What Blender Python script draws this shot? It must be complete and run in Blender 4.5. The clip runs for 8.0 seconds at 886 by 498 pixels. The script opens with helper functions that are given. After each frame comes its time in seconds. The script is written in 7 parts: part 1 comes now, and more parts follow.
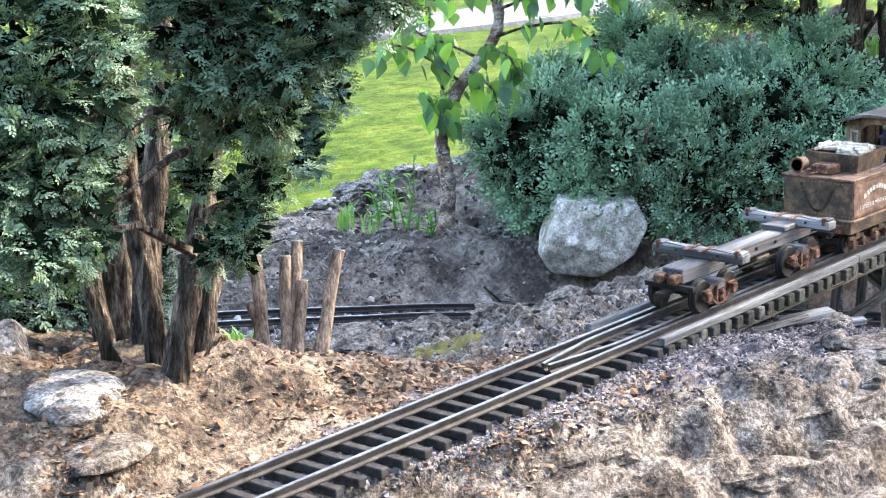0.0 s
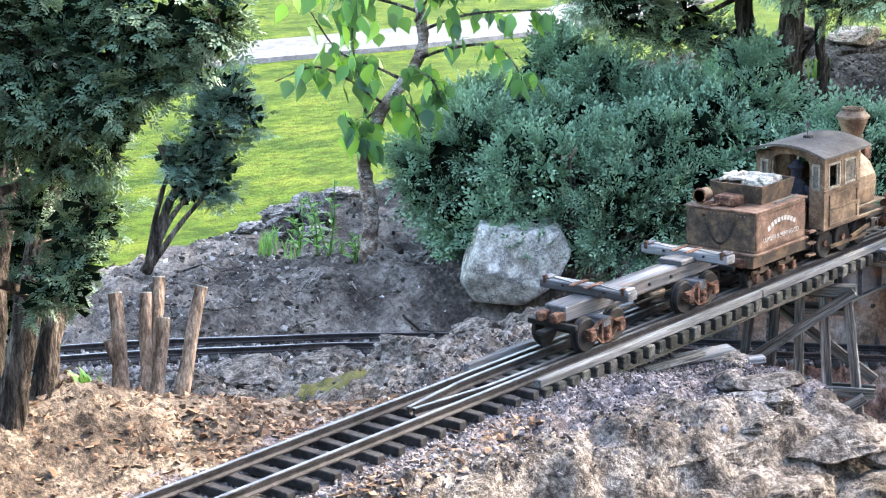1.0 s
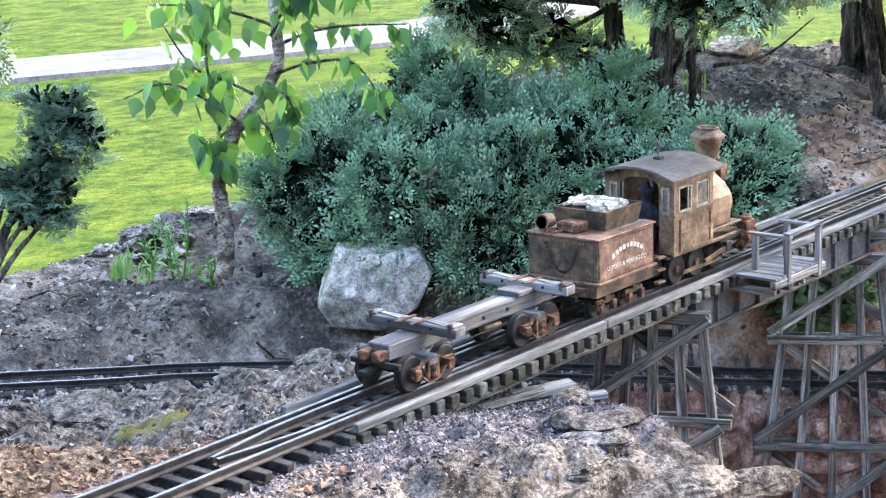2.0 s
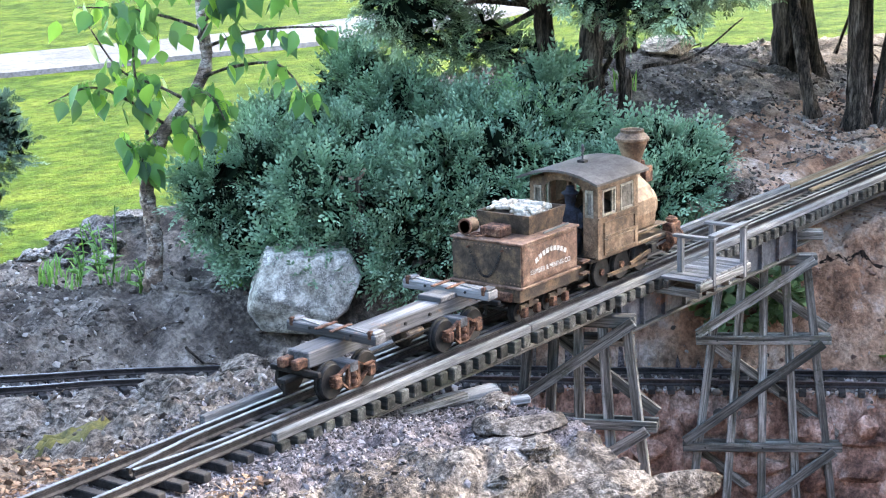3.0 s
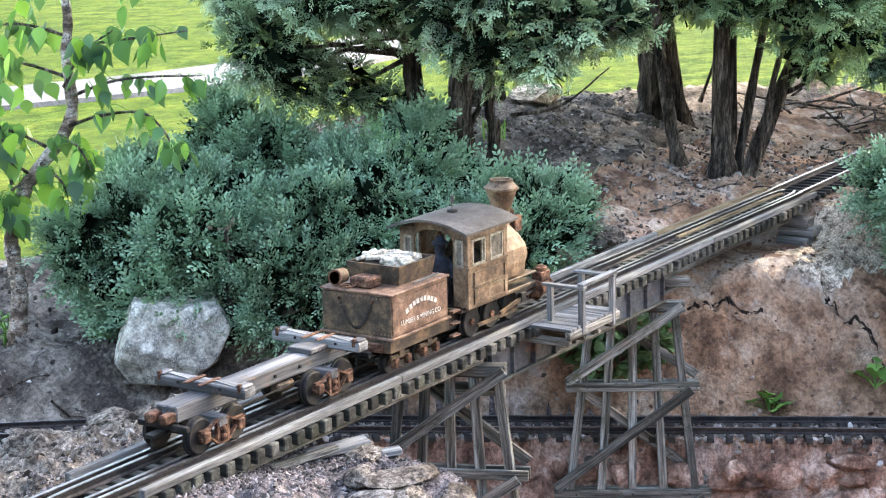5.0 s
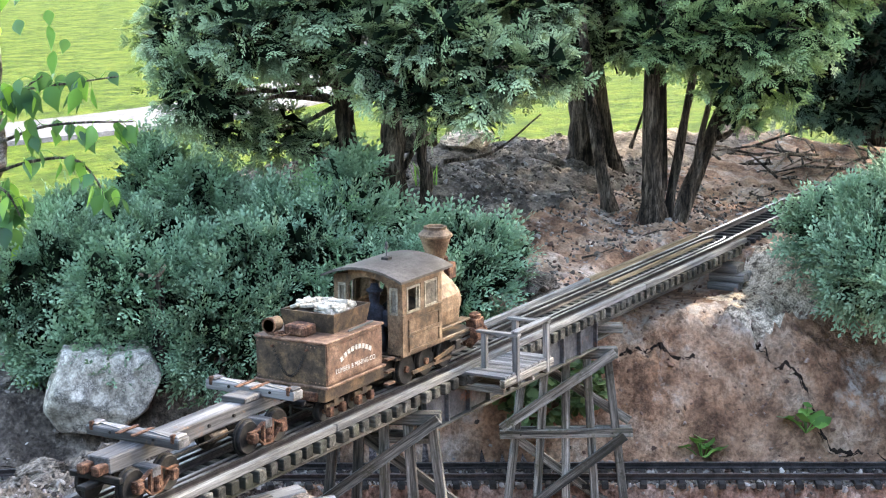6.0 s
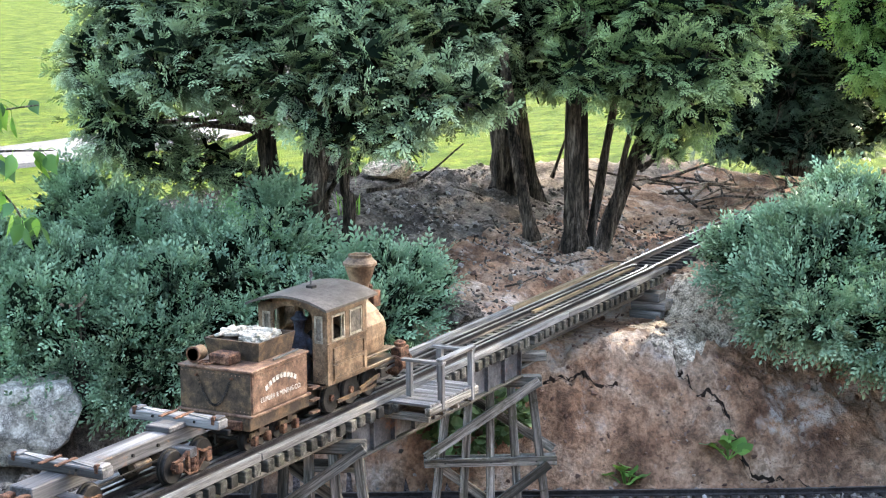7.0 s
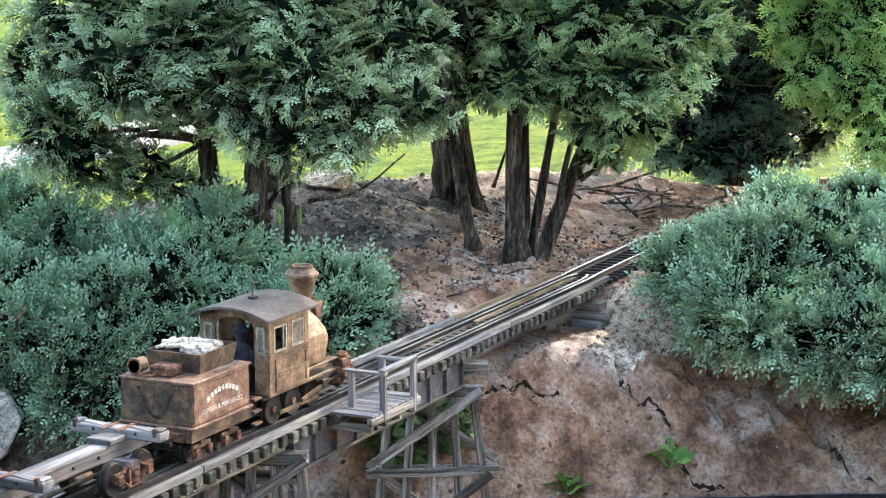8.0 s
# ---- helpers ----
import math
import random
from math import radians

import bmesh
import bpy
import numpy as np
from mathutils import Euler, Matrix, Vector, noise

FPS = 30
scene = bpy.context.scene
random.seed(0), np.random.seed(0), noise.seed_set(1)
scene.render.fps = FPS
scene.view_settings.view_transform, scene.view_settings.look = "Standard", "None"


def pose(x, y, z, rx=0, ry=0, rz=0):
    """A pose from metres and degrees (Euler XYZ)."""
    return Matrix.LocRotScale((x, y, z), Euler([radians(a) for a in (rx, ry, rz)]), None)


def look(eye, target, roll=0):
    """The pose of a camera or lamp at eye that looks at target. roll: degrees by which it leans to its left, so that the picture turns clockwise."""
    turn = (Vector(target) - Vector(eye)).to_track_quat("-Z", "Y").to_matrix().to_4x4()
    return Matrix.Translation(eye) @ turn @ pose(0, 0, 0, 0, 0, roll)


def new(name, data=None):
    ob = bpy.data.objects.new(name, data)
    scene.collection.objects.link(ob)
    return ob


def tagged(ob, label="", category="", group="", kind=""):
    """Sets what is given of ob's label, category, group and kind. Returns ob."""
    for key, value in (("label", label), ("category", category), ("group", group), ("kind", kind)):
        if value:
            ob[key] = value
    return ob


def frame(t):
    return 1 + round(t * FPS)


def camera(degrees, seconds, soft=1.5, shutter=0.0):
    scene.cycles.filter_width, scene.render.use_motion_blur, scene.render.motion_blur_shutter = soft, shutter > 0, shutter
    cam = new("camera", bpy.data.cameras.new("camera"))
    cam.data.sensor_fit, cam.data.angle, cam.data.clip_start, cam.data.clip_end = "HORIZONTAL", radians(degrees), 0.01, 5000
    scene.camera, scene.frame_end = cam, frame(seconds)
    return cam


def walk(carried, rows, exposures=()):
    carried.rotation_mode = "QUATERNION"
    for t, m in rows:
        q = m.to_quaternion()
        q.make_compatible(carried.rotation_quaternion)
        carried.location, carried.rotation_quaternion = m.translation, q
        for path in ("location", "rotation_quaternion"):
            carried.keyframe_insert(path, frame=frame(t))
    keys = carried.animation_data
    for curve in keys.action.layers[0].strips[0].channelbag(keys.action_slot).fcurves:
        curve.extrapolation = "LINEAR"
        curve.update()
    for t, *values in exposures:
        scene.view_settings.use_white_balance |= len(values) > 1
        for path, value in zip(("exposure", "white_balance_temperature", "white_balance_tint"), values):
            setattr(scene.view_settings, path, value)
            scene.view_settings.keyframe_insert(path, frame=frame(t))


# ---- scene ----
EXPOSURE = 3.85
cam = camera(28.04, 8.0, soft=1.15)
# eye, target and lean of the camera along its way
PATH = [
    (0, (-1.2300, -0.8167, 0.4414), (-0.0549, 0.2013, 0.0636), -1.90),
    (0.5, (-1.1735, -0.8636, 0.4427), (-0.0083, 0.1678, 0.0708), -1.78),
    (1, (-1.1039, -0.8622, 0.4442), (0.0684, 0.1625, 0.0759), -1.75),
    (1.5, (-1.0317, -0.8555, 0.4467), (0.1603, 0.1474, 0.0819), -1.83),
    (2, (-0.9762, -0.8761, 0.4486), (0.2364, 0.1004, 0.0794), -1.76),
    (2.2, (-0.9698, -0.8807, 0.4504), (0.2516, 0.0837, 0.0787), -1.80),
    (3.3, (-0.9522, -0.8932, 0.4551), (0.2942, 0.0387, 0.0835), -1.71),
    (3.5, (-0.9504, -0.8945, 0.4556), (0.3017, 0.0306, 0.0862), -1.67),
    (4, (-0.9496, -0.8940, 0.4564), (0.3224, 0.0066, 0.0946), -1.60),
    (4.5, (-0.9511, -0.8925, 0.4575), (0.3422, -0.0187, 0.1057), -1.43),
    (4.7, (-0.9511, -0.8909, 0.4581), (0.3507, -0.0278, 0.1112), -1.33),
    (5.8, (-0.9509, -0.8820, 0.4617), (0.3959, -0.0753, 0.1530), -0.85),
    (6, (-0.9509, -0.8804, 0.4623), (0.4042, -0.0847, 0.1619), -0.78),
    (6.5, (-0.9526, -0.8772, 0.4614), (0.4234, -0.1117, 0.1771), -0.65),
    (7, (-0.9537, -0.8750, 0.4577), (0.4417, -0.1410, 0.1853), -0.47),
    (7.5, (-0.9556, -0.8767, 0.4596), (0.4537, -0.1680, 0.1919), -0.36),
    (8, (-0.9548, -0.8740, 0.4601), (0.4657, -0.1873, 0.1949), -0.24),
]
walk(cam, [(t, look(e, g, r)) for t, e, g, r in PATH], exposures=[(0.0, EXPOSURE, 6850, 12), (1.5, EXPOSURE, 6700, 12), (4.0, EXPOSURE, 6600, 12), (4.6, EXPOSURE, 7300, 12), (8.0, EXPOSURE, 7450, 12)])

# ---- world and sun ----
SUN_DIR = Vector((0.86, -0.28, 0.66)).normalized()      # towards the sun
world = bpy.data.worlds.new("world")
scene.world = world
world.use_nodes = True
wn = world.node_tree
sky = wn.nodes.new("ShaderNodeTexSky")
sky.sky_type, sky.sun_disc = "NISHITA", False
sky.sun_elevation = math.asin(SUN_DIR.z)
sky.sun_rotation = math.atan2(SUN_DIR.x, SUN_DIR.y)
sky.dust_density = 2.0
wn.links.new(sky.outputs[0], wn.nodes["Background"].inputs[0])
wn.nodes["Background"].inputs[1].default_value = 0.14
sun = new("sun", bpy.data.lights.new("sun", "SUN"))
sun.data.energy, sun.data.angle, sun.data.color = 1.02, radians(0.6), (1.0, 0.93, 0.80)
sun.matrix_world = look(SUN_DIR * 20, (0, 0, 0))

# ---- materials ----
def nodes_of(name):
    m = bpy.data.materials.new(name)
    m.use_nodes = True
    t = m.node_tree
    return m, t, t.nodes["Principled BSDF"]


def lin(c):
    return (c[0], c[1], c[2], 1.0)


def noise_node(t, scale, detail=4.0, rough=0.6, vec=None, stretch=None):
    n = t.nodes.new("ShaderNodeTexNoise")
    n.inputs["Scale"].default_value, n.inputs["Detail"].default_value, n.inputs["Roughness"].default_value = scale, detail, rough
    if vec is None:
        vec = t.nodes.new("ShaderNodeNewGeometry").outputs["Position"]
    if stretch:
        mp = t.nodes.new("ShaderNodeMapping")
        mp.inputs["Scale"].default_value = stretch
        t.links.new(vec, mp.inputs["Vector"])
        vec = mp.outputs["Vector"]
    t.links.new(vec, n.inputs["Vector"])
    return n.outputs[0]


def ramp(t, src, stops):
    r = t.nodes.new("ShaderNodeValToRGB")
    while len(r.color_ramp.elements) < len(stops):
        r.color_ramp.elements.new(0.5)
    for e, (p, c) in zip(r.color_ramp.elements, stops):
        e.position, e.color = p, lin(c)
    t.links.new(src, r.inputs["Fac"])
    return r.outputs["Color"]


def mixc(t, fac, a, b, mode="MIX"):
    m = t.nodes.new("ShaderNodeMix")
    m.data_type, m.blend_type = "RGBA", mode
    for s, v in ((m.inputs[0], fac), (m.inputs[6], a), (m.inputs[7], b)):
        if isinstance(v, (int, float)):
            s.default_value = v
        elif isinstance(v, tuple):
            s.default_value = lin(v)
        else:
            t.links.new(v, s)
    return m.outputs[2]


def bump(t, bsdf, src, strength, dist):
    b = t.nodes.new("ShaderNodeBump")
    b.inputs["Strength"].default_value, b.inputs["Distance"].default_value = strength, dist
    t.links.new(src, b.inputs["Height"])
    t.links.new(b.outputs["Normal"], bsdf.inputs["Normal"])


def surf(name, stops, scale, fine, rough=0.9, metal=0.0, relief=0.0008, strength=0.7, stretch=None, patch=None, piece=0.0, spec=0.2, grit=0.5, grain=False):
    """Colour stops over a coarse noise, broken by a middle and a fine one; patch: (colour, scale, low, high) of a
    speckled second stain; grain: streaks along the length of each sawn piece."""
    m, t, b = nodes_of(name)
    gain = 1.0 + 0.45 * grit
    stops = [(0.5 + (p - 0.5) * 0.62, tuple(min(1.0, a * gain) for a in c)) for p, c in stops]
    along = None
    if grain:
        stretch = (1, 1, 0.05)
        at, shift = t.nodes.new("ShaderNodeAttribute"), t.nodes.new("ShaderNodeVectorMath")
        at.attribute_name = "grain"
        shift.operation = "MULTIPLY_ADD"
        shift.inputs[1].default_value = (1, 1, 1)
        spread = t.nodes.new("ShaderNodeVectorMath")
        spread.operation, spread.inputs[1].default_value = "SCALE", (0, 0, 0)
        spread.inputs["Scale"].default_value = 9.0
        t.links.new(t.nodes.new("ShaderNodeObjectInfo").outputs["Random"], spread.inputs[0])
        t.links.new(at.outputs["Vector"], shift.inputs[0])
        t.links.new(spread.outputs[0], shift.inputs[2])
        along = shift.outputs[0]
    col = ramp(t, noise_node(t, scale, 5, 0.65, along, stretch), stops)
    mid = noise_node(t, math.sqrt(scale * fine), 6, 0.72, along, stretch)
    f = noise_node(t, fine, 4, 0.7, along, stretch)
    # Darkened where the noise, and so the bump, is low: shade painted in hollows.
    col = mixc(t, grit, col, ramp(t, mid, [(0.38, (0.16, 0.15, 0.15)), (0.47, (0.60, 0.59, 0.58)), (0.58, (1, 1, 1))]), "MULTIPLY")
    col = mixc(t, grit, col, ramp(t, f, [(0.40, (0.34, 0.34, 0.34)), (0.57, (1, 1, 1))]), "MULTIPLY")
    if patch:
        pf = ramp(t, noise_node(t, patch[1], 5, 0.7), [(patch[2], (0, 0, 0)), (patch[3], (1, 1, 1))])
        sp = ramp(t, noise_node(t, patch[1] * 9, 5, 0.75), [(0.42, (0, 0, 0)), (0.56, (1, 1, 1))])
        col = mixc(t, mixc(t, 1.0, pf, sp, "MULTIPLY"), col, patch[0])
    high = mixc(t, 0.4, mid, f)
    if piece:
        oi = t.nodes.new("ShaderNodeObjectInfo")
        v = ramp(t, oi.outputs["Random"], [(0.0, (0.5 - piece,) * 3), (1.0, (0.5 + piece,) * 3)])
        col = mixc(t, 1.0, col, v, "OVERLAY")
    t.links.new(col, b.inputs["Base Color"])
    b.inputs["Roughness"].default_value, b.inputs["Metallic"].default_value = rough, metal
    b.inputs["Specular IOR Level"].default_value = spec
    bump(t, b, high, strength, relief)
    return m


def leafy(name, stops, clump, through_light=0.25, rough=0.55, spec=0.35, pale=None, piece=False):
    """Foliage: each leaf varies, clumps vary, and some light comes through. pale: young tips, also brightened for the
    light they catch, for sprays that carry tone and tip.
    """
    m, t, b = nodes_of(name)
    g = t.nodes.new("ShaderNodeNewGeometry")
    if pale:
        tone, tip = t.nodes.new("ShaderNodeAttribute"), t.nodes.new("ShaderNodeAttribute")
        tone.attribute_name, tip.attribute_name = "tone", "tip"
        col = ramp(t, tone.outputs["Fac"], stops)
        # Paler towards the tip: young growth plus a painted highlight.
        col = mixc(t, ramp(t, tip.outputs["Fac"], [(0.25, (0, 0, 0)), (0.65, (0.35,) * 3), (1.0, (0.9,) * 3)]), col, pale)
    elif piece:
        col = ramp(t, t.nodes.new("ShaderNodeObjectInfo").outputs["Random"], stops)
    else:
        col = ramp(t, g.outputs["Random Per Island"], stops)
    big = ramp(t, noise_node(t, clump, 2, 0.5, g.outputs["Position"]), [(0.3, (0.36, 0.38, 0.36)), (0.7, (0.62, 0.62, 0.58))])
    col = mixc(t, 0.8, col, big, "OVERLAY")
    t.links.new(col, b.inputs["Base Color"])
    b.inputs["Roughness"].default_value = rough
    b.inputs["Specular IOR Level"].default_value = spec
    tr = t.nodes.new("ShaderNodeBsdfTranslucent")
    t.links.new(mixc(t, 0.5, col, (0.25, 0.42, 0.06)), tr.inputs["Color"])
    ms = t.nodes.new("ShaderNodeMixShader")
    ms.inputs[0].default_value = through_light
    t.links.new(b.outputs[0], ms.inputs[1])
    t.links.new(tr.outputs[0], ms.inputs[2])
    t.links.new(ms.outputs[0], t.nodes["Material Output"].inputs["Surface"])
    return m


M_SOIL = surf("soil", [(0.3, (0.066, 0.054, 0.044)), (0.5, (0.165, 0.139, 0.114)), (0.72, (0.235, 0.203, 0.170))], 13, 200, relief=0.010, strength=1.0, patch=((0.028, 0.022, 0.018), 18, 0.50, 0.62), grit=0.72)
M_REDROCK = surf("red_earth", [(0.26, (0.110, 0.058, 0.036)), (0.47, (0.30, 0.175, 0.110)), (0.64, (0.41, 0.285, 0.205)), (0.82, (0.58, 0.49, 0.42))], 9, 170, relief=0.012, strength=1.0, patch=((0.46, 0.42, 0.375), 6, 0.56, 0.68), grit=0.62)
# Near-black strip colour for the shade down in the bank's cracks.
M_CRACK_SHADE = surf("painted_crack_shade", [(0.3, (0.012, 0.008, 0.006)), (0.7, (0.030, 0.021, 0.016))], 60, 400, relief=0.002)
M_PALEROCK = surf("pale_rock", [(0.3, (0.075, 0.059, 0.045)), (0.5, (0.175, 0.147, 0.120)), (0.7, (0.32, 0.284, 0.243))], 20, 260, relief=0.009, strength=1.0, patch=((0.07, 0.052, 0.037), 20, 0.51, 0.63), grit=1.0)
M_GREYROCK = surf("grey_rock", [(0.3, (0.10, 0.090, 0.080)), (0.5, (0.20, 0.182, 0.166)), (0.7, (0.32, 0.30, 0.275))], 26, 320, relief=0.004, strength=1.0, piece=0.16, grit=1.0)
M_GRAVEL = surf("gravel", [(0.3, (0.055, 0.045, 0.045)), (0.5, (0.12, 0.10, 0.10)), (0.7, (0.20, 0.175, 0.17))], 90, 700, relief=0.0015, grit=1.0)
M_LAWN = surf("lawn", [(0.3, (0.022, 0.046, 0.0055)), (0.5, (0.043, 0.073, 0.0082)), (0.7, (0.076, 0.101, 0.0135))], 3.2, 60, relief=0.02, strength=1.0, stretch=(1, 1.3, 1), grit=0.6, spec=0.03)
M_DRIVE = surf("driveway", [(0.3, (0.068, 0.070, 0.074)), (0.7, (0.105, 0.107, 0.112))], 2, 60, relief=0.004)
M_TIMBER = surf("weathered_timber", [(0.3, (0.045, 0.043, 0.036)), (0.48, (0.125, 0.120, 0.104)), (0.7, (0.27, 0.262, 0.235))], 110, 700, relief=0.0012, patch=((0.050, 0.052, 0.032), 26, 0.52, 0.66), piece=0.26, grit=0.8, grain=True)
M_PALEWOOD = surf("silvered_timber", [(0.3, (0.085, 0.085, 0.083)), (0.55, (0.165, 0.165, 0.161)), (0.8, (0.27, 0.27, 0.264))], 110, 700, relief=0.0010, piece=0.15, grit=0.55, grain=True)
M_TIE = surf("dark_tie", [(0.3, (0.016, 0.015, 0.015)), (0.7, (0.042, 0.039, 0.037))], 80, 600, relief=0.0004, rough=0.8, spec=0.15)
M_RAIL = surf("rail_steel", [(0.3, (0.020, 0.018, 0.018)), (0.7, (0.045, 0.040, 0.040))], 60, 500, rough=0.6, metal=0.3, relief=0.0002)
M_RAILTOP = surf("rail_head", [(0.3, (0.07, 0.066, 0.068)), (0.7, (0.17, 0.165, 0.168))], 40, 400, rough=0.4, metal=0.7, relief=0.0001)
M_GIRDER = surf("girder_steel", [(0.3, (0.035, 0.038, 0.043)), (0.5, (0.07, 0.074, 0.08)), (0.7, (0.115, 0.118, 0.12))], 30, 300, rough=0.65, metal=0.1, relief=0.0003, patch=((0.12, 0.06, 0.035), 24, 0.58, 0.66))
M_RUST = surf("rust", [(0.3, (0.036, 0.017, 0.011)), (0.5, (0.095, 0.045, 0.027)), (0.7, (0.19, 0.10, 0.06))], 120, 700, rough=0.85, relief=0.0005, grit=0.7)
M_BODY = surf("rusty_brown_paint", [(0.3, (0.075, 0.043, 0.029)), (0.5, (0.145, 0.084, 0.056)), (0.7, (0.23, 0.145, 0.098))], 55, 600, rough=0.65, relief=0.0004, patch=((0.05, 0.038, 0.03), 36, 0.52, 0.66))
M_REAR = surf("sooty_brown_paint", [(0.3, (0.028, 0.021, 0.016)), (0.5, (0.06, 0.042, 0.029)), (0.7, (0.125, 0.08, 0.045))], 60, 600, rough=0.6, relief=0.0004)
M_CAB = surf("tan_cab_paint", [(0.3, (0.068, 0.042, 0.025)), (0.5, (0.135, 0.087, 0.052)), (0.7, (0.215, 0.148, 0.092))], 50, 600, rough=0.6, relief=0.0004, patch=((0.040, 0.030, 0.022), 40, 0.51, 0.64))
M_ROOF = surf("cab_roof", [(0.3, (0.045, 0.040, 0.037)), (0.7, (0.10, 0.092, 0.085))], 35, 500, rough=0.5, relief=0.0003, patch=((0.05, 0.043, 0.037), 30, 0.52, 0.66))
M_DARK = surf("black_iron", [(0.3, (0.008, 0.008, 0.008)), (0.7, (0.025, 0.023, 0.021))], 80, 500, rough=0.65, relief=0.0002, spec=0.15)
M_BARK = surf("bark", [(0.3, (0.026, 0.020, 0.016)), (0.5, (0.100, 0.079, 0.062)), (0.7, (0.25, 0.205, 0.165))], 60, 420, relief=0.012, strength=1.0, stretch=(1, 1, 0.16), spec=0.15, grit=1.0)
M_BIRCH = surf("birch_bark", [(0.3, (0.11, 0.074, 0.054)), (0.5, (0.28, 0.205, 0.155)), (0.7, (0.55, 0.48, 0.41))], 50, 420, relief=0.002, strength=1.0, stretch=(0.6, 0.6, 1.2), patch=((0.035, 0.025, 0.02), 28, 0.50, 0.60), grit=0.75)
M_CUT = surf("cut_wood", [(0.3, (0.13, 0.088, 0.060)), (0.5, (0.25, 0.175, 0.125)), (0.7, (0.37, 0.275, 0.20))], 90, 600, relief=0.0010, stretch=(1, 1, 0.15), grit=0.75)
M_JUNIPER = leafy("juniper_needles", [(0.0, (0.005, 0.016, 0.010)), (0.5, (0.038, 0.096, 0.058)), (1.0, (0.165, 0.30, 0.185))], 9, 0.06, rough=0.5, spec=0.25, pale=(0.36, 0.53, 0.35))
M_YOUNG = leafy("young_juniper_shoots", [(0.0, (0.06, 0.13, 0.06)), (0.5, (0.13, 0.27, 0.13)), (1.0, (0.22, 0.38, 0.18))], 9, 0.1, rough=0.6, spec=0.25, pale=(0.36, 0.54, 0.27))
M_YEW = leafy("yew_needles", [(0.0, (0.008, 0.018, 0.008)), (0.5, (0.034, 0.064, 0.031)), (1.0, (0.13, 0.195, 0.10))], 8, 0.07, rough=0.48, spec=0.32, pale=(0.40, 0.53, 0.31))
# Darker than M_YEW: shade under the canopy is put into this colour.
M_DARKYEW = leafy("dark_shaded_needles", [(0.0, (0.012, 0.032, 0.025)), (0.5, (0.034, 0.072, 0.054)), (1.0, (0.08, 0.14, 0.105))], 8, 0.06, rough=0.5, spec=0.3, pale=(0.12, 0.19, 0.14))
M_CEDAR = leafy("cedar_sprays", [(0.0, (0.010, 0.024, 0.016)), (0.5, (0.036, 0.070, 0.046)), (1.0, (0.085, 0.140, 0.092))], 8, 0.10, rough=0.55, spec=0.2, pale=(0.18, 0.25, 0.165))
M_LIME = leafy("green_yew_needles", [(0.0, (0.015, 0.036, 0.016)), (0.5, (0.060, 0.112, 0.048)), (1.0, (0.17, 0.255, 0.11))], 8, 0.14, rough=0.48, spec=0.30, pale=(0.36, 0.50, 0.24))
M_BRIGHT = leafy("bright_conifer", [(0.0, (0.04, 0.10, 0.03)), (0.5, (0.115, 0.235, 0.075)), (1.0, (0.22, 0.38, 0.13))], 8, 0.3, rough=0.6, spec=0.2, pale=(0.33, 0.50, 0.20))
# Dark stop stands for shaded leaves, yellow stop for leaves lit from behind.
M_LEAF = leafy("birch_leaf", [(0.0, (0.022, 0.075, 0.045)), (0.45, (0.05, 0.15, 0.065)), (0.75, (0.12, 0.29, 0.06)), (1.0, (0.36, 0.56, 0.07))], 12, 0.45, rough=0.4, spec=0.4, piece=True)
M_WEED = leafy("weed_leaf", [(0.0, (0.05, 0.13, 0.035)), (0.5, (0.11, 0.25, 0.055)), (1.0, (0.22, 0.40, 0.10))], 20, 0.3, piece=True)
M_HEDGE = surf("hedge_leafage", [(0.3, (0.010, 0.022, 0.012)), (0.5, (0.034, 0.066, 0.040)), (0.7, (0.075, 0.13, 0.075))], 5, 90, relief=0.02, strength=1.0, grit=0.9, spec=0.1)
M_MOSS = surf("moss", [(0.3, (0.055, 0.055, 0.014)), (0.7, (0.135, 0.115, 0.03))], 60, 500, relief=0.002)
M_GRANITE = surf("speckled_granite", [(0.3, (0.29, 0.27, 0.225)), (0.5, (0.44, 0.415, 0.355)), (0.7, (0.57, 0.54, 0.48))], 22, 330, relief=0.0015, strength=1.0, patch=((0.10, 0.096, 0.088), 70, 0.47, 0.57), grit=0.65)
M_SAND = surf("pale_sand", [(0.3, (0.42, 0.33, 0.24)), (0.7, (0.66, 0.56, 0.44))], 20, 400, relief=0.003, grit=1.0)
# Dead twigs, darkened so that gaps between tufts read as deep shade.
M_DEAD = surf("darkened_dead_twigs", [(0.3, (0.010, 0.009, 0.007)), (0.7, (0.035, 0.027, 0.020))], 60, 400, relief=0.0005, spec=0.05)
M_DIRT = surf("tan_dirt", [(0.3, (0.060, 0.043, 0.030)), (0.5, (0.125, 0.094, 0.067)), (0.7, (0.215, 0.168, 0.122))], 16, 300, relief=0.005, strength=1.0, grit=1.0)
# Near-black colour stands in for the shade inside bushes and crowns.
M_INNER = leafy("shade_black_inner_foliage", [(0.0, (0.003, 0.006, 0.004)), (1.0, (0.010, 0.017, 0.010))], 9, 0.0, rough=0.9, spec=0.0)
M_WALLROCK = surf("dark_red_rock", [(0.3, (0.095, 0.053, 0.040)), (0.5, (0.25, 0.145, 0.105)), (0.72, (0.46, 0.34, 0.28))], 18, 260, relief=0.006, strength=1.0, grit=0.65, piece=0.15)
M_CREAM = surf("grubby_cream_paint", [(0.3, (0.15, 0.13, 0.095)), (0.7, (0.28, 0.25, 0.195))], 120, 700, rough=0.6, relief=0.0002)
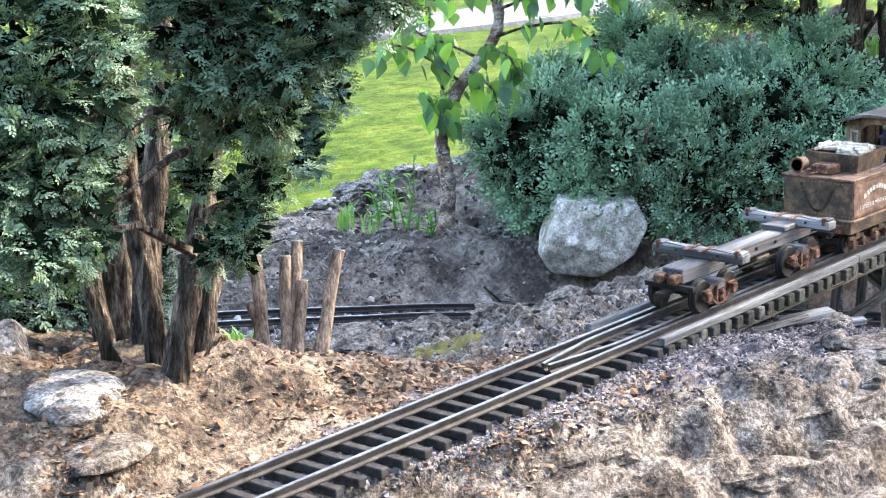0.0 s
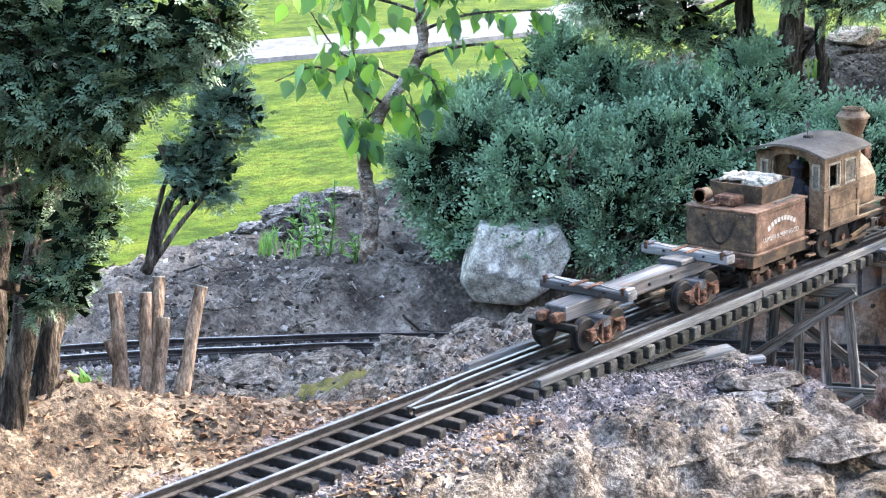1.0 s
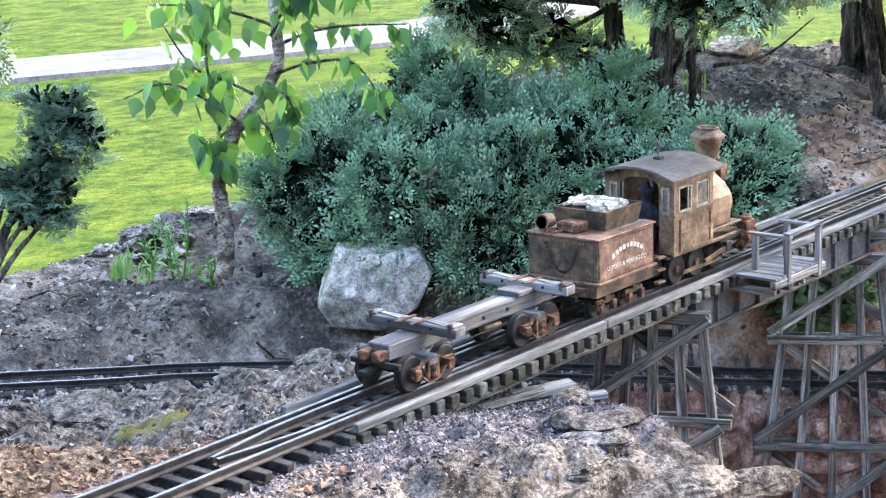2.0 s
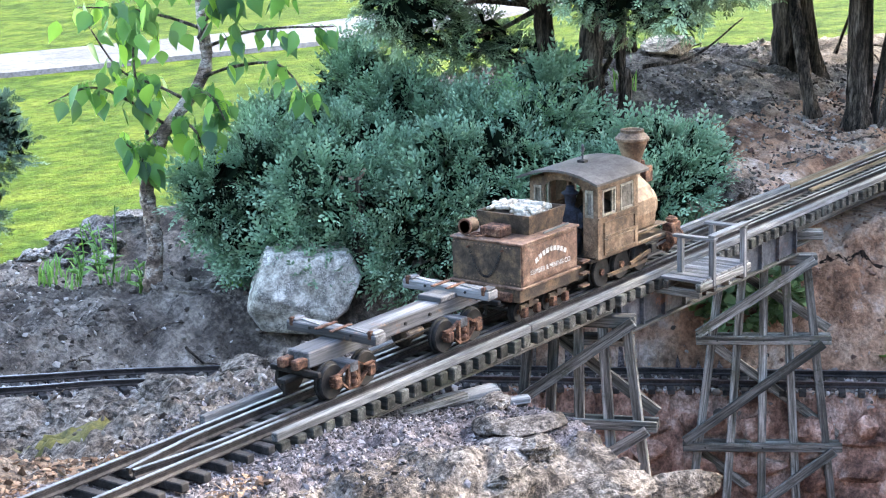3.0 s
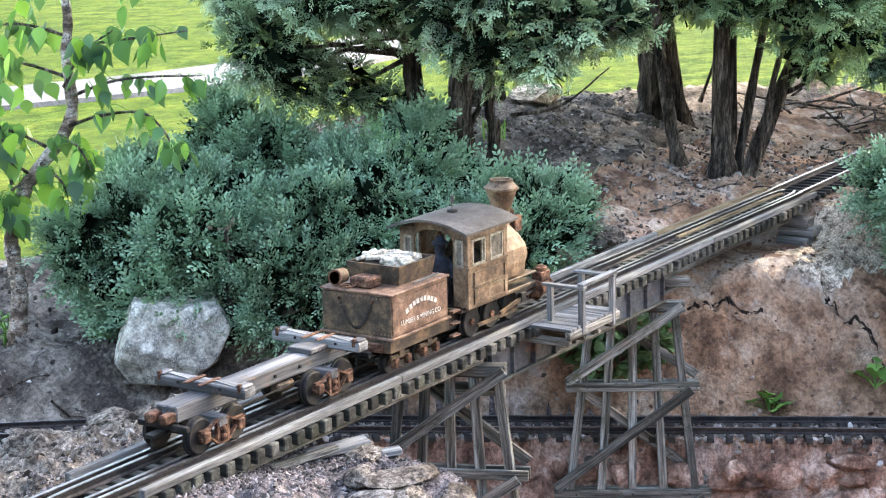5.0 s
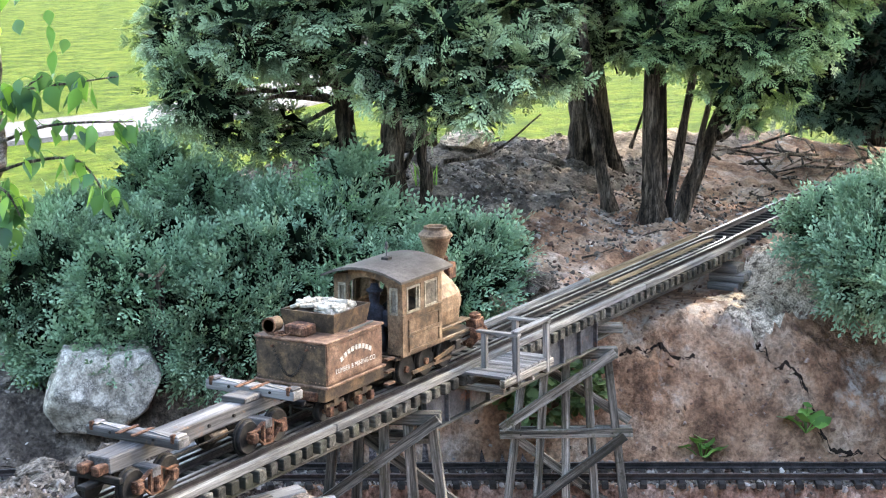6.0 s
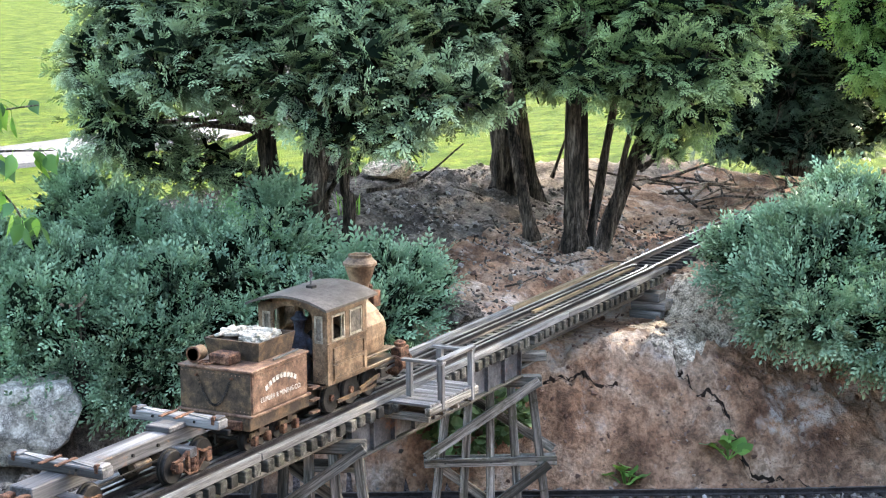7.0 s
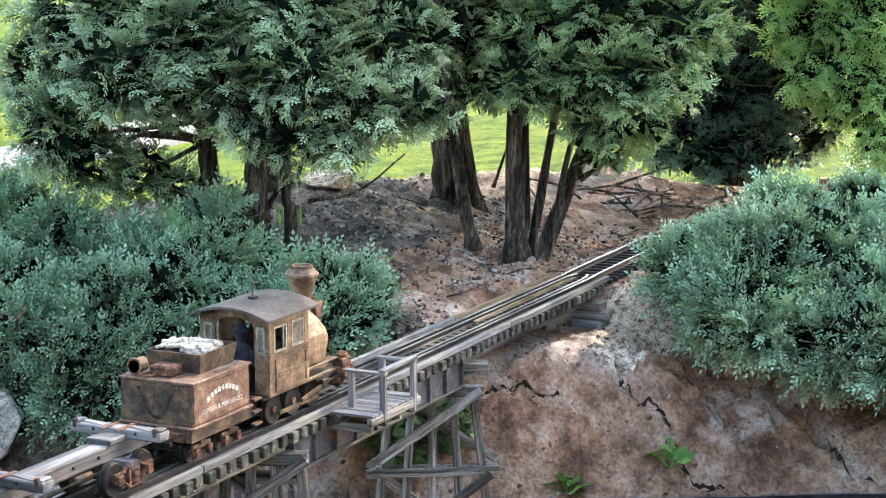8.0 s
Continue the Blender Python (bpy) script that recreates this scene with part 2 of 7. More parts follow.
# Timber colour that stands for sun falling on the far deck.
M_SUNPATCH = surf("sun_yellow_timber", [(0.3, (0.16, 0.115, 0.068)), (0.6, (0.30, 0.222, 0.135)), (0.8, (0.42, 0.33, 0.22))], 90, 500, relief=0.0008, piece=0.15, grain=True)

# ---- small builders ----
def part(name, bm, mat, parent=None, label="", smooth=False):
    me = bpy.data.meshes.new(name)
    bm.normal_update()
    bm.to_mesh(me)
    bm.free()
    me.materials.append(mat)
    if smooth:
        me.polygons.foreach_set("use_smooth", [True] * len(me.polygons))
    ob = new(name, me)
    if parent:
        ob.parent = parent
    if label:
        tagged(ob, label)
    return ob


def thing(name, label, category, group="", m=None):
    ob = new(name)
    ob.empty_display_size = 0.02
    if m is not None:
        ob.matrix_world = m
    return tagged(ob, label, category, group)


def box(x0, x1, y0, y1, z0, z1, bm=None, bevel=0.0):
    own = bm is None
    b2 = bmesh.new()
    bmesh.ops.create_cube(b2, size=1.0)
    for v in b2.verts:
        v.co = Vector((x0 + (v.co.x + .5) * (x1 - x0), y0 + (v.co.y + .5) * (y1 - y0), z0 + (v.co.z + .5) * (z1 - z0)))
    if bevel:
        bmesh.ops.bevel(b2, geom=b2.edges[:], offset=bevel, segments=1, affect="EDGES")
    size = (x1 - x0, y1 - y0, z1 - z0)
    k = max(range(3), key=lambda i: size[i])
    lay = b2.verts.layers.float_vector.new("grain")
    for v in b2.verts:
        v[lay] = Vector((v.co[(k + 1) % 3], v.co[(k + 2) % 3], v.co[k]))
    if own:
        return b2
    return merge(bm, b2)


def merge(bm, b2):
    me = bpy.data.meshes.new("tmp")
    b2.to_mesh(me)
    b2.free()
    bm.from_mesh(me)
    bpy.data.meshes.remove(me)
    return bm


def beam(p0, p1, w, h, up=(0, 0, 1), bm=None, bevel=0.0):
    """A bar of section w (sideways) by h (towards up) from p0 to p1."""
    p0, p1 = Vector(p0), Vector(p1)
    d = (p1 - p0).normalized()
    s = d.cross(Vector(up)).normalized()
    u = s.cross(d)
    b2 = bmesh.new()
    bmesh.ops.create_cube(b2, size=1.0)
    for v in b2.verts:
        v.co = (p0 if v.co.x < 0 else p1) + s * (v.co.y * w) + u * (v.co.z * h)
    if bevel:
        bmesh.ops.bevel(b2, geom=b2.edges[:], offset=bevel, segments=1, affect="EDGES")
    lay = b2.verts.layers.float_vector.new("grain")
    for v in b2.verts:
        v[lay] = Vector((v.co.dot(s), v.co.dot(u), v.co.dot(d)))
    return b2 if bm is None else merge(bm, b2)


def tube(pts, radii, n=8, bm=None, rough=0.0, seed=0):
    """A tapered limb along points."""
    rng = random.Random(seed)
    bm = bm or bmesh.new()
    pts = [Vector(p) for p in pts]
    rings = []
    a = Vector((1, 0, 0))
    for i, p in enumerate(pts):
        d = (pts[min(i + 1, len(pts) - 1)] - pts[max(i - 1, 0)]).normalized()
        if abs(d.dot(a)) > 0.9:
            a = Vector((0, 1, 0))
        s = (a - d * a.dot(d)).normalized()
        u = d.cross(s)
        r = radii[min(i, len(radii) - 1)] if not callable(radii) else radii(i / (len(pts) - 1))
        rings.append([bm.verts.new(p + (s * math.cos(k * math.tau / n) + u * math.sin(k * math.tau / n)) * r * (1 + rng.uniform(-rough, rough))) for k in range(n)])
    for r0, r1 in zip(rings, rings[1:]):
        for k in range(n):
            bm.faces.new((r0[k], r0[(k + 1) % n], r1[(k + 1) % n], r1[k]))
    bm.faces.new(rings[0][::-1])
    bm.faces.new(rings[-1])
    return bm


def lathe(profile, centre, axis="z", n=20, bm=None):
    """Turn (radius, height) pairs round an axis through centre."""
    bm = bm or bmesh.new()
    c = Vector(centre)
    rings = []
    for r, h in profile:
        ring = []
        for k in range(n):
            a = k * math.tau / n
            o = {"z": (r * math.cos(a), r * math.sin(a), h), "x": (h, r * math.cos(a), r * math.sin(a)), "y": (r * math.sin(a), h, r * math.cos(a))}[axis]
            ring.append(bm.verts.new(c + Vector(o)))
        rings.append(ring)
    for r0, r1 in zip(rings, rings[1:]):
        for k in range(n):
            bm.faces.new((r0[k], r0[(k + 1) % n], r1[(k + 1) % n], r1[k]))
    bm.faces.new(rings[0][::-1])
    bm.faces.new(rings[-1])
    return bm


def mesh_np(name, verts, faces, mat, parent=None, label="", smooth=False):
    """One mesh from arrays; every face has the same number of corners."""
    me = bpy.data.meshes.new(name)
    nf, k = faces.shape
    me.vertices.add(len(verts))
    me.vertices.foreach_set("co", np.ascontiguousarray(verts, dtype=np.float32).ravel())
    me.loops.add(nf * k)
    me.loops.foreach_set("vertex_index", faces.astype(np.int32).ravel())
    me.polygons.add(nf)
    me.polygons.foreach_set("loop_start", np.arange(0, nf * k, k, dtype=np.int32))
    me.polygons.foreach_set("use_smooth", np.full(nf, smooth))
    me.update(calc_edges=True)
    me.materials.append(mat)
    ob = new(name, me)
    if parent:
        ob.parent = parent
    if label:
        tagged(ob, label)
    return ob


def scattered(tv, tf, place, turn, size):
    """Many copies of a small template: rows of place (n,3), turn (n,3,3), size (n,)."""
    v = np.einsum("nij,kj->nki", turn, tv) * size[:, None, None] + place[:, None, :]
    f = tf[None] + (np.arange(len(place)) * len(tv))[:, None, None]
    return v.reshape(-1, 3), f.reshape(-1, tf.shape[1])


def facing(d, rng, spin=math.pi):
    """Turns whose z axis runs along the rows of d, with a chance spin."""
    d = d / np.linalg.norm(d, axis=1, keepdims=True)
    a = np.where(np.abs(d[:, 2:]) > 0.9, np.array([[1.0, 0, 0]]), np.array([[0, 0, 1.0]]))
    s = np.cross(a, d)
    s /= np.linalg.norm(s, axis=1, keepdims=True)
    u = np.cross(d, s)
    th = rng.uniform(-spin, spin, len(d))[:, None]
    s2, u2 = s * np.cos(th) + u * np.sin(th), u * np.cos(th) - s * np.sin(th)
    return np.stack([s2, u2, d], axis=2)


def vnoise(x, y, freq, seed):
    """Smooth value noise from -1 to 1 on arrays."""
    r = np.random.RandomState(seed).uniform(-1, 1, (256, 256))
    x, y = np.asarray(x) * freq + 1000.3, np.asarray(y) * freq + 1000.7
    i, j = np.floor(x).astype(int), np.floor(y).astype(int)
    u, v = x - i, y - j
    u, v = u * u * (3 - 2 * u), v * v * (3 - 2 * v)
    g = lambda a, b: r[a % 256, b % 256]
    return (g(i, j) * (1 - u) + g(i + 1, j) * u) * (1 - v) + (g(i, j + 1) * (1 - u) + g(i + 1, j + 1) * u) * v


def sstep(a, b, x):
    t = np.clip((x - a) / (b - a), 0, 1)
    return t * t * (3 - 2 * t)


def spline(pts, n):
    """Catmull-Rom through points, n samples a span."""
    p = [np.array(q, float) for q in pts]
    p = [2 * p[0] - p[1]] + p + [2 * p[-1] - p[-2]]
    out = []
    for i in range(1, len(p) - 2):
        for k in range(n):
            t = k / n
            out.append(0.5 * (2 * p[i] + (p[i + 1] - p[i - 1]) * t + (2 * p[i - 1] - 5 * p[i] + 4 * p[i + 1] - p[i + 2]) * t * t + (3 * p[i] - p[i - 1] - 3 * p[i + 1] + p[i + 2]) * t ** 3))
    out.append(p[-2])
    return np.array(out)

# ---- the ground ----
# centre lines of the two tracks, at the rail heads
LOW = spline([(-0.02, 0.86, -0.13), (0.16, 0.76, -0.14), (0.30, 0.661, -0.15), (0.424, 0.600, -0.165), (0.626, 0.448, -0.19), (0.878, 0.186, -0.22), (1.03, -0.097, -0.22), (1.12, -0.268, -0.22), (1.22, -0.45, -0.22), (1.30, -0.68, -0.22), (1.34, -0.95, -0.22)], 10)
HIGH_Y = 0.041
AFTER = spline([(1.38, 0.043, 0.0), (1.6, 0.046, 0.0), (1.9, 0.042, 0.0), (2.2, -0.005, 0.0), (2.5, -0.085, 0.0), (2.8, -0.18, 0.0), (3.2, -0.35, 0.0)], 10)
LAWN_Z = -0.95
BANK_X, BANK_Y = [-9.0, 0.50, 0.75, 0.95, 1.2, 1.42, 1.6, 1.9, 2.3, 9.0], [9.0, 1.2, 0.40, 0.20, 0.06, -0.05, -0.16, -0.36, -0.6, -5.0]


def low_dist(x, y):
    """Distance from the lower track, positive on its far side, and the track's height there."""
    best, side, zz = np.full(x.shape, 1e9), np.zeros(x.shape), np.zeros(x.shape)
    for a, b in zip(LOW, LOW[1:]):
        dx, dy = b[0] - a[0], b[1] - a[1]
        t = np.clip(((x - a[0]) * dx + (y - a[1]) * dy) / (dx * dx + dy * dy), 0, 1)
        d = np.hypot(x - a[0] - t * dx, y - a[1] - t * dy)
        s = np.sign((x - a[0]) * -dy + (y - a[1]) * dx)
        m = d < best
        best, side, zz = np.where(m, d, best), np.where(m, s, side), np.where(m, a[2] + t * (b[2] - a[2]), zz)
    return best * np.where(side == 0, 1, side), zz


def ground_parts(x, y):
    x, y = np.asarray(x, float), np.asarray(y, float)
    sd, zl = low_dist(x, y)
    wob = vnoise(x, y, 9, 5) * 0.02 + vnoise(x, y, 26, 6) * 0.008
    shelf = zl - 0.013
    # the near bed of the upper track: it falls away behind, rises towards the clump of trunks and steps down on the camera's side
    near = -0.016 - 0.11 * np.clip(-y - 0.03, 0, 0.2) - 0.30 * np.clip(y - 0.085, 0, 0.5) * sstep(-0.25, 0.02, x + 0.25 * y)
    near = near + 0.055 * sstep(0.08, 0.20, y) * sstep(0.0, -0.30, x + 0.3 * y)
    near = near - 0.034 * sstep(0.05, 0.24, x) * sstep(0.16, 0.08, y)
    edge = -0.135 - 0.42 * x + wob
    near = near - 0.030 * sstep(0.0, -0.022, y - edge) - 0.022 * sstep(-0.035, -0.055, y - edge)
    # the gully that the bridge spans
    lip = np.interp(y, [-1.5, -0.6, -0.256, -0.206, -0.13, -0.05, 0.05, 0.16, 0.30], [-0.05, 0.0, 0.152, 0.190, 0.258, 0.262, 0.27, 0.33, 0.48]) + wob
    gully = sstep(0.0, 0.055, x - lip) * sstep(0.42, 0.20, y) * sstep(-1.9, -1.0, y)
    slope = sstep(-0.24, -0.06, sd)
    front = near * (1 - slope) + shelf * slope
    wall = sstep(-0.041, -0.034, sd + wob * 0.12)
    deep = -0.44 + 0.02 * vnoise(x, y, 7, 8)
    front = front * (1 - gully) + (deep * (1 - wall) + shelf * wall) * gully
    # the far side: a bank that climbs to the tree-covered shelf
    top_r = -0.018 + 0.085 * sstep(0.10, 0.60, y) * sstep(0.8, 1.2, x)
    top_l = -0.130 + 0.055 * sstep(0.75, 1.0, y) * sstep(0.60, 0.85, x)
    q = 0.8 * x - 0.6 * y
    top = top_l + (top_r - top_l) * sstep(0.08, 0.55, q)
    by = np.interp(x, BANK_X, BANK_Y)
    run = np.maximum(sd - 0.055, 0)
    gap = np.maximum(by - y, 0) * 0.8
    frac = np.where(q < 0.25, sstep(0.05, 0.17, sd), run / (run + gap + 1e-6))
    frac = frac + (np.clip(sstep(0.0, 1.0, frac), 0, 1) - frac) * 0.6
    back = shelf + (top - shelf) * frac
    h = np.where(sd < 0, front, back)
    # fall to the lawn behind the ridge and behind the trees
    rim = np.maximum(sstep(0.0, 0.35, y - (1.02 + 0.05 * x)), sstep(0.0, 0.6, 0.95 * x + 0.3 * y - 2.42 + 2.0 * sstep(0.05, -0.6, y) * 0.12 - 0.9 * sstep(0.9, 1.2, y)))
    rim = np.maximum(rim, sstep(0.0, 0.4, y - 1.0 + 0.38 * (x - 0.7)) * (x > 0.7))
    rim = rim * sstep(-1.5, -0.6, x)
    h = h * (1 - rim) + LAWN_Z * rim
    plain = np.maximum(sstep(-1.0, -2.2, y), sstep(-1.3, -2.6, x))
    h = h * (1 - plain) - 0.12 * plain
    rail = (sd > -0.045) & (sd < 0.045) & (y < 1.0)
    return h, sd, gully, wall, rim, frac, q, edge, rail


CRACKS = [spline([(1.256, -0.062), (1.246, -0.076), (1.238, -0.104), (1.238, -0.132), (1.225, -0.152), (1.215, -0.176), (1.212, -0.216), (1.208, -0.27)], 10),
          spline([(1.105, 0.062), (1.118, 0.050), (1.134, 0.032), (1.149, 0.011), (1.163, -0.020)], 10), spline([(1.374, -0.327), (1.345, -0.346), (1.326, -0.366), (1.323, -0.412)], 10)]
CRACK = np.concatenate(CRACKS)


def crack_dist(x, y):
    d = np.full(np.shape(x), 9.0)
    for c in CRACK:
        d = np.minimum(d, np.hypot(x - c[0], y - c[1]))
    return d


def ground_z(x, y, rough=True):
    h, sd, gully, wall, rim, frac, q, edge, rail = ground_parts(x, y)
    x, y = np.asarray(x, float), np.asarray(y, float)
    if rough:
        calm = np.where(np.abs(sd) < 0.06, 0.15, 1.0) * (1 - rim) * sstep(3.2, 2.0, np.hypot(x - 0.6, y))
        calm = calm * np.where((np.abs(y - HIGH_Y) < 0.07) & (x < 0.3), 0.15, 1.0) * np.where((np.abs(y - HIGH_Y) < 0.08) & (x > 1.36), 0.2, 1.0)
        steep = gully * (1 - wall) + (np.abs(y - edge) < 0.06) * (x < 0.3)
        h = h + calm * (0.009 * vnoise(x, y, 11, 1) + 0.007 * vnoise(x, y, 31, 2) + 0.0042 * vnoise(x, y, 78, 3) + 0.0026 * vnoise(x, y, 150, 4))
        h = h + calm * steep * (0.005 * vnoise(x, y, 40, 9) + 0.003 - 0.006 * np.abs(vnoise(x, y, 75, 10)))
        # broken rock: behind the upper track, at the foot of the dirt bank and on the camera's side
        craggy = sstep(0.10, 0.15, y) * sstep(-0.12, 0.0, x) * sstep(-0.07, -0.14, sd) * 1.2 + sstep(0.045, 0.075, sd) * (q < 0.6) * sstep(0.40, 0.10, sd) + 0.5 * sstep(-0.06, -0.11, y) * (sd < -0.1)
        h = h + calm * craggy * (0.014 - 0.018 * np.abs(vnoise(x, y, 19, 16)) - 0.011 * np.abs(vnoise(x, y, 46, 17)) - 0.006 * np.abs(vnoise(x, y, 100, 18)))
        under = sstep(1.42, 1.36, x) * sstep(0.14, 0.08, y) * (x > 1.0) * (sd > 0.04)
        h = h - under * np.clip(h + 0.068, 0, 1)
        bank = sstep(0.05, 0.09, sd) * (1 - sstep(0.85, 1.0, frac)) * (q > 0.5)
        h = h + bank * (0.014 * vnoise(x, y, 18, 14) - 0.020 * np.abs(vnoise(x, y, 36, 15)) - 0.010 * np.abs(vnoise(x, y, 80, 21)) - 0.012 * np.exp(-(crack_dist(x, y) / 0.0120) ** 2))
    return h


def ground_sheet():
    fx = np.concatenate([np.linspace(-60, -3.2, 26), np.arange(-3.1, -1.25, 0.08), np.arange(-1.25, -0.7, 0.02), np.arange(-0.7, 1.75, 0.0073), np.arange(1.75, 3.0, 0.025), np.linspace(3.05, 8, 24), np.linspace(8.3, 90, 30)])
    fy = np.concatenate([np.linspace(-60, -3.2, 25), np.arange(-3.1, -1.35, 0.08), np.arange(-1.35, -0.62, 0.03), np.arange(-0.62, 1.25, 0.0073), np.arange(1.25, 2.2, 0.03), np.linspace(2.25, 10, 30), np.linspace(10.5, 110, 30)])
    X, Y = np.meshgrid(fx, fy, indexing="ij")
    Z = ground_z(X, Y)
    n, m = X.shape
    idx = np.arange(n * m).reshape(n, m)
    f = np.stack([idx[:-1, :-1], idx[1:, :-1], idx[1:, 1:], idx[:-1, 1:]], axis=-1).reshape(-1, 4)
    ob = mesh_np("ground", np.stack([X, Y, Z], -1).reshape(-1, 3), f, M_SOIL, smooth=True)
    me = ob.data
    for mt in (M_REDROCK, M_PALEROCK, M_GRAVEL, M_LAWN, M_SAND, M_DIRT, M_MOSS, M_WALLROCK):
        me.materials.append(mt)
    cx, cy = (X[:-1, :-1] + X[1:, 1:]) / 2, (Y[:-1, :-1] + Y[1:, 1:]) / 2
    h, sd, gully, wall, rim, frac, q, edge, rail = ground_parts(cx, cy)
    w = vnoise(cx, cy, 16, 11) * 0.5 + vnoise(cx, cy, 60, 12) * 0.3
    k = np.zeros(cx.shape, int)
    k[(sd > 0.05) & (q > 0.55) & (frac < 0.93 + 0.2 * w) & (cy < 0.3)] = 1
    k[(gully > 0.4)] = 1
    k[(gully > 0.4) & (sd < -0.03)] = 8
    front_bed = (sd < 0) & (gully < 0.4) & (cx > -0.36 + 0.1 * w) & (cy < 0.14 + 0.06 * w)
    k[(sd < 0) & (cx < 0.02 + 0.2 * w) & (cy > -0.10)] = 6
    k[(sd < -0.05) & (cy > 0.13 + 0.05 * w) & (cx > -0.06 + 0.2 * w)] = 2
    k[front_bed & (cy < 0.10 + 0.05 * w) & (cy > -0.09 + 0.10 * w)] = 3
    k[front_bed & (cy <= -0.09 + 0.10 * w)] = 2
    k[((np.hypot(cx - 0.04, (cy - 0.30) * 0.8) < 0.06) | (np.hypot(cx + 0.10, cy - 0.25) < 0.05)) & (w > 0.02)] = 7
    k[(sd < 0) & (gully < 0.4) & (cy < edge + 0.04 + 0.03 * w)] = 2
    k[(np.abs(sd + 0.01) < 0.062 + 0.012 * w) & ((gully < 0.4) | (sd > -0.022))] = 3
    k[(np.hypot((cx - 1.36) * 0.5, (cy + 0.055)) < 0.062 + 0.03 * w) & (cx > 1.24)] = 5
    k[rim > 0.35] = 4
    far_off = np.hypot(cx - 0.6, (cy - 0.3) * 0.9) + 0.25 * vnoise(cx, cy, 1.7, 19)
    k[(far_off > 2.15) & (cx < 1.9)] = 4
    k[(far_off > 1.9) & (cy < -0.6)] = 4
    me.polygons.foreach_set("material_index", k.ravel().astype(np.int32))
    return tagged(ob, "trodden soil, red rock and gravel bank running out into a sunlit lawn", "ground", kind="structure")


ground = ground_sheet()


def ribbon(name, label, pts, width, z, mat, cat):
    p = spline(pts, 12)
    d = np.gradient(p, axis=0)
    nrm = np.stack([-d[:, 1], d[:, 0]], 1)
    nrm /= np.linalg.norm(nrm, axis=1, keepdims=True)
    bm = bmesh.new()
    rows = []
    for a, b in zip(p, nrm):
        rows.append([bm.verts.new((a[0] + b[0] * width * s, a[1] + b[1] * width * s, zz)) for s, zz in ((-0.52, z - 0.06), (-0.5, z), (0.5, z), (0.52, z - 0.06))])
    for r0, r1 in zip(rows, rows[1:]):
        for i in range(3):
            bm.faces.new((r0[i], r1[i], r1[i + 1], r0[i + 1]))
    return tagged(part(name, bm, mat), label, cat, kind="structure")


ribbon("driveway", "pale grey driveway across the sunlit lawn", [(-8, 13.5), (2, 9.8), (6.4, 7.85), (8.5, 7.12), (10.2, 7.12), (12, 7.7), (15, 9.6), (20, 14)], 0.95, LAWN_Z + 0.03, M_DRIVE, "driveway")

# ---- tracks ----
def offset_line(p, off, dz=0.0):
    d = np.gradient(p, axis=0)
    n = np.stack([-d[:, 1], d[:, 0], 0 * d[:, 0]], 1)
    n /= np.linalg.norm(n, axis=1, keepdims=True)
    return p + n * off + np.array([0, 0, dz])


def rail_mesh(line, w, h, top):
    """A rail with a foot, a thin web and a head; its top lies on line. top: only the head's running face."""
    sec = [(-w * 0.5, -0.0008), (w * 0.5, -0.0008), (w * 0.5, 0.0), (-w * 0.5, 0.0)] if top else \
        [(-w * 0.9, -h), (w * 0.9, -h), (w * 0.9, -h * 0.85), (w * 0.22, -h * 0.7), (w * 0.22, -h * 0.35), (w * 0.5, -h * 0.25), (w * 0.5, -0.0009), (-w * 0.5, -0.0009), (-w * 0.5, -h * 0.25), (-w * 0.22, -h * 0.35), (-w * 0.22, -h * 0.7), (-w * 0.9, -h * 0.85)]
    bm = bmesh.new()
    d = np.gradient(line, axis=0)
    rows = []
    for p, t in zip(line, d):
        n = Vector((-t[1], t[0], 0)).normalized()
        rows.append([bm.verts.new(Vector(p) + n * a + Vector((0, 0, b))) for a, b in sec])
    k = len(sec)
    for r0, r1 in zip(rows, rows[1:]):
        for i in range(k):
            bm.faces.new((r0[i], r0[(i + 1) % k], r1[(i + 1) % k], r1[i]))
    bm.faces.new(rows[0][::-1])
    bm.faces.new(rows[-1])
    bmesh.ops.recalc_face_normals(bm, faces=bm.faces)
    return bm


def lay_rail(parent, line, w=0.0034, h=0.0078, name="rail"):
    r = part(name, rail_mesh(line, w, h, False), M_RAIL, parent)
    part("running_face", rail_mesh(line, w, h, True), M_RAILTOP, r, "worn bright rail head")
    return r




def lay_ties(parent, line, step, length, depth=0.0085, thick=0.007, drop=0.0078, seed=3):
    """Ties as pieces that share one mesh."""
    rng = random.Random(seed)
    first = None
    seg = np.linalg.norm(np.diff(line, axis=0), axis=1)
    s = np.concatenate([[0], np.cumsum(seg)])
    for d in np.arange(step / 2, s[-1], step):
        i = min(np.searchsorted(s, d) - 1, len(seg) - 1)
        p = line[i] + (line[i + 1] - line[i]) * ((d - s[i]) / seg[i])
        t = line[i + 1] - line[i]
        if first is None:
            first = part("tie", box(-depth / 2, depth / 2, -length / 2, length / 2, -thick, 0, bevel=0.0008), M_TIE, parent)
            ob = first
        else:
            ob = new("tie", first.data)
            ob.parent = parent
        ob.matrix_basis = pose(p[0], p[1], p[2] - drop, 0, 0, math.degrees(math.atan2(t[1], t[0])) + rng.uniform(-1.2, 1.2))


GAUGE = 0.0225


def line_x(x0, x1, y, z=0.0, n=12):
    return np.stack([np.linspace(x0, x1, n), np.full(n, y), np.full(n, z)], 1)


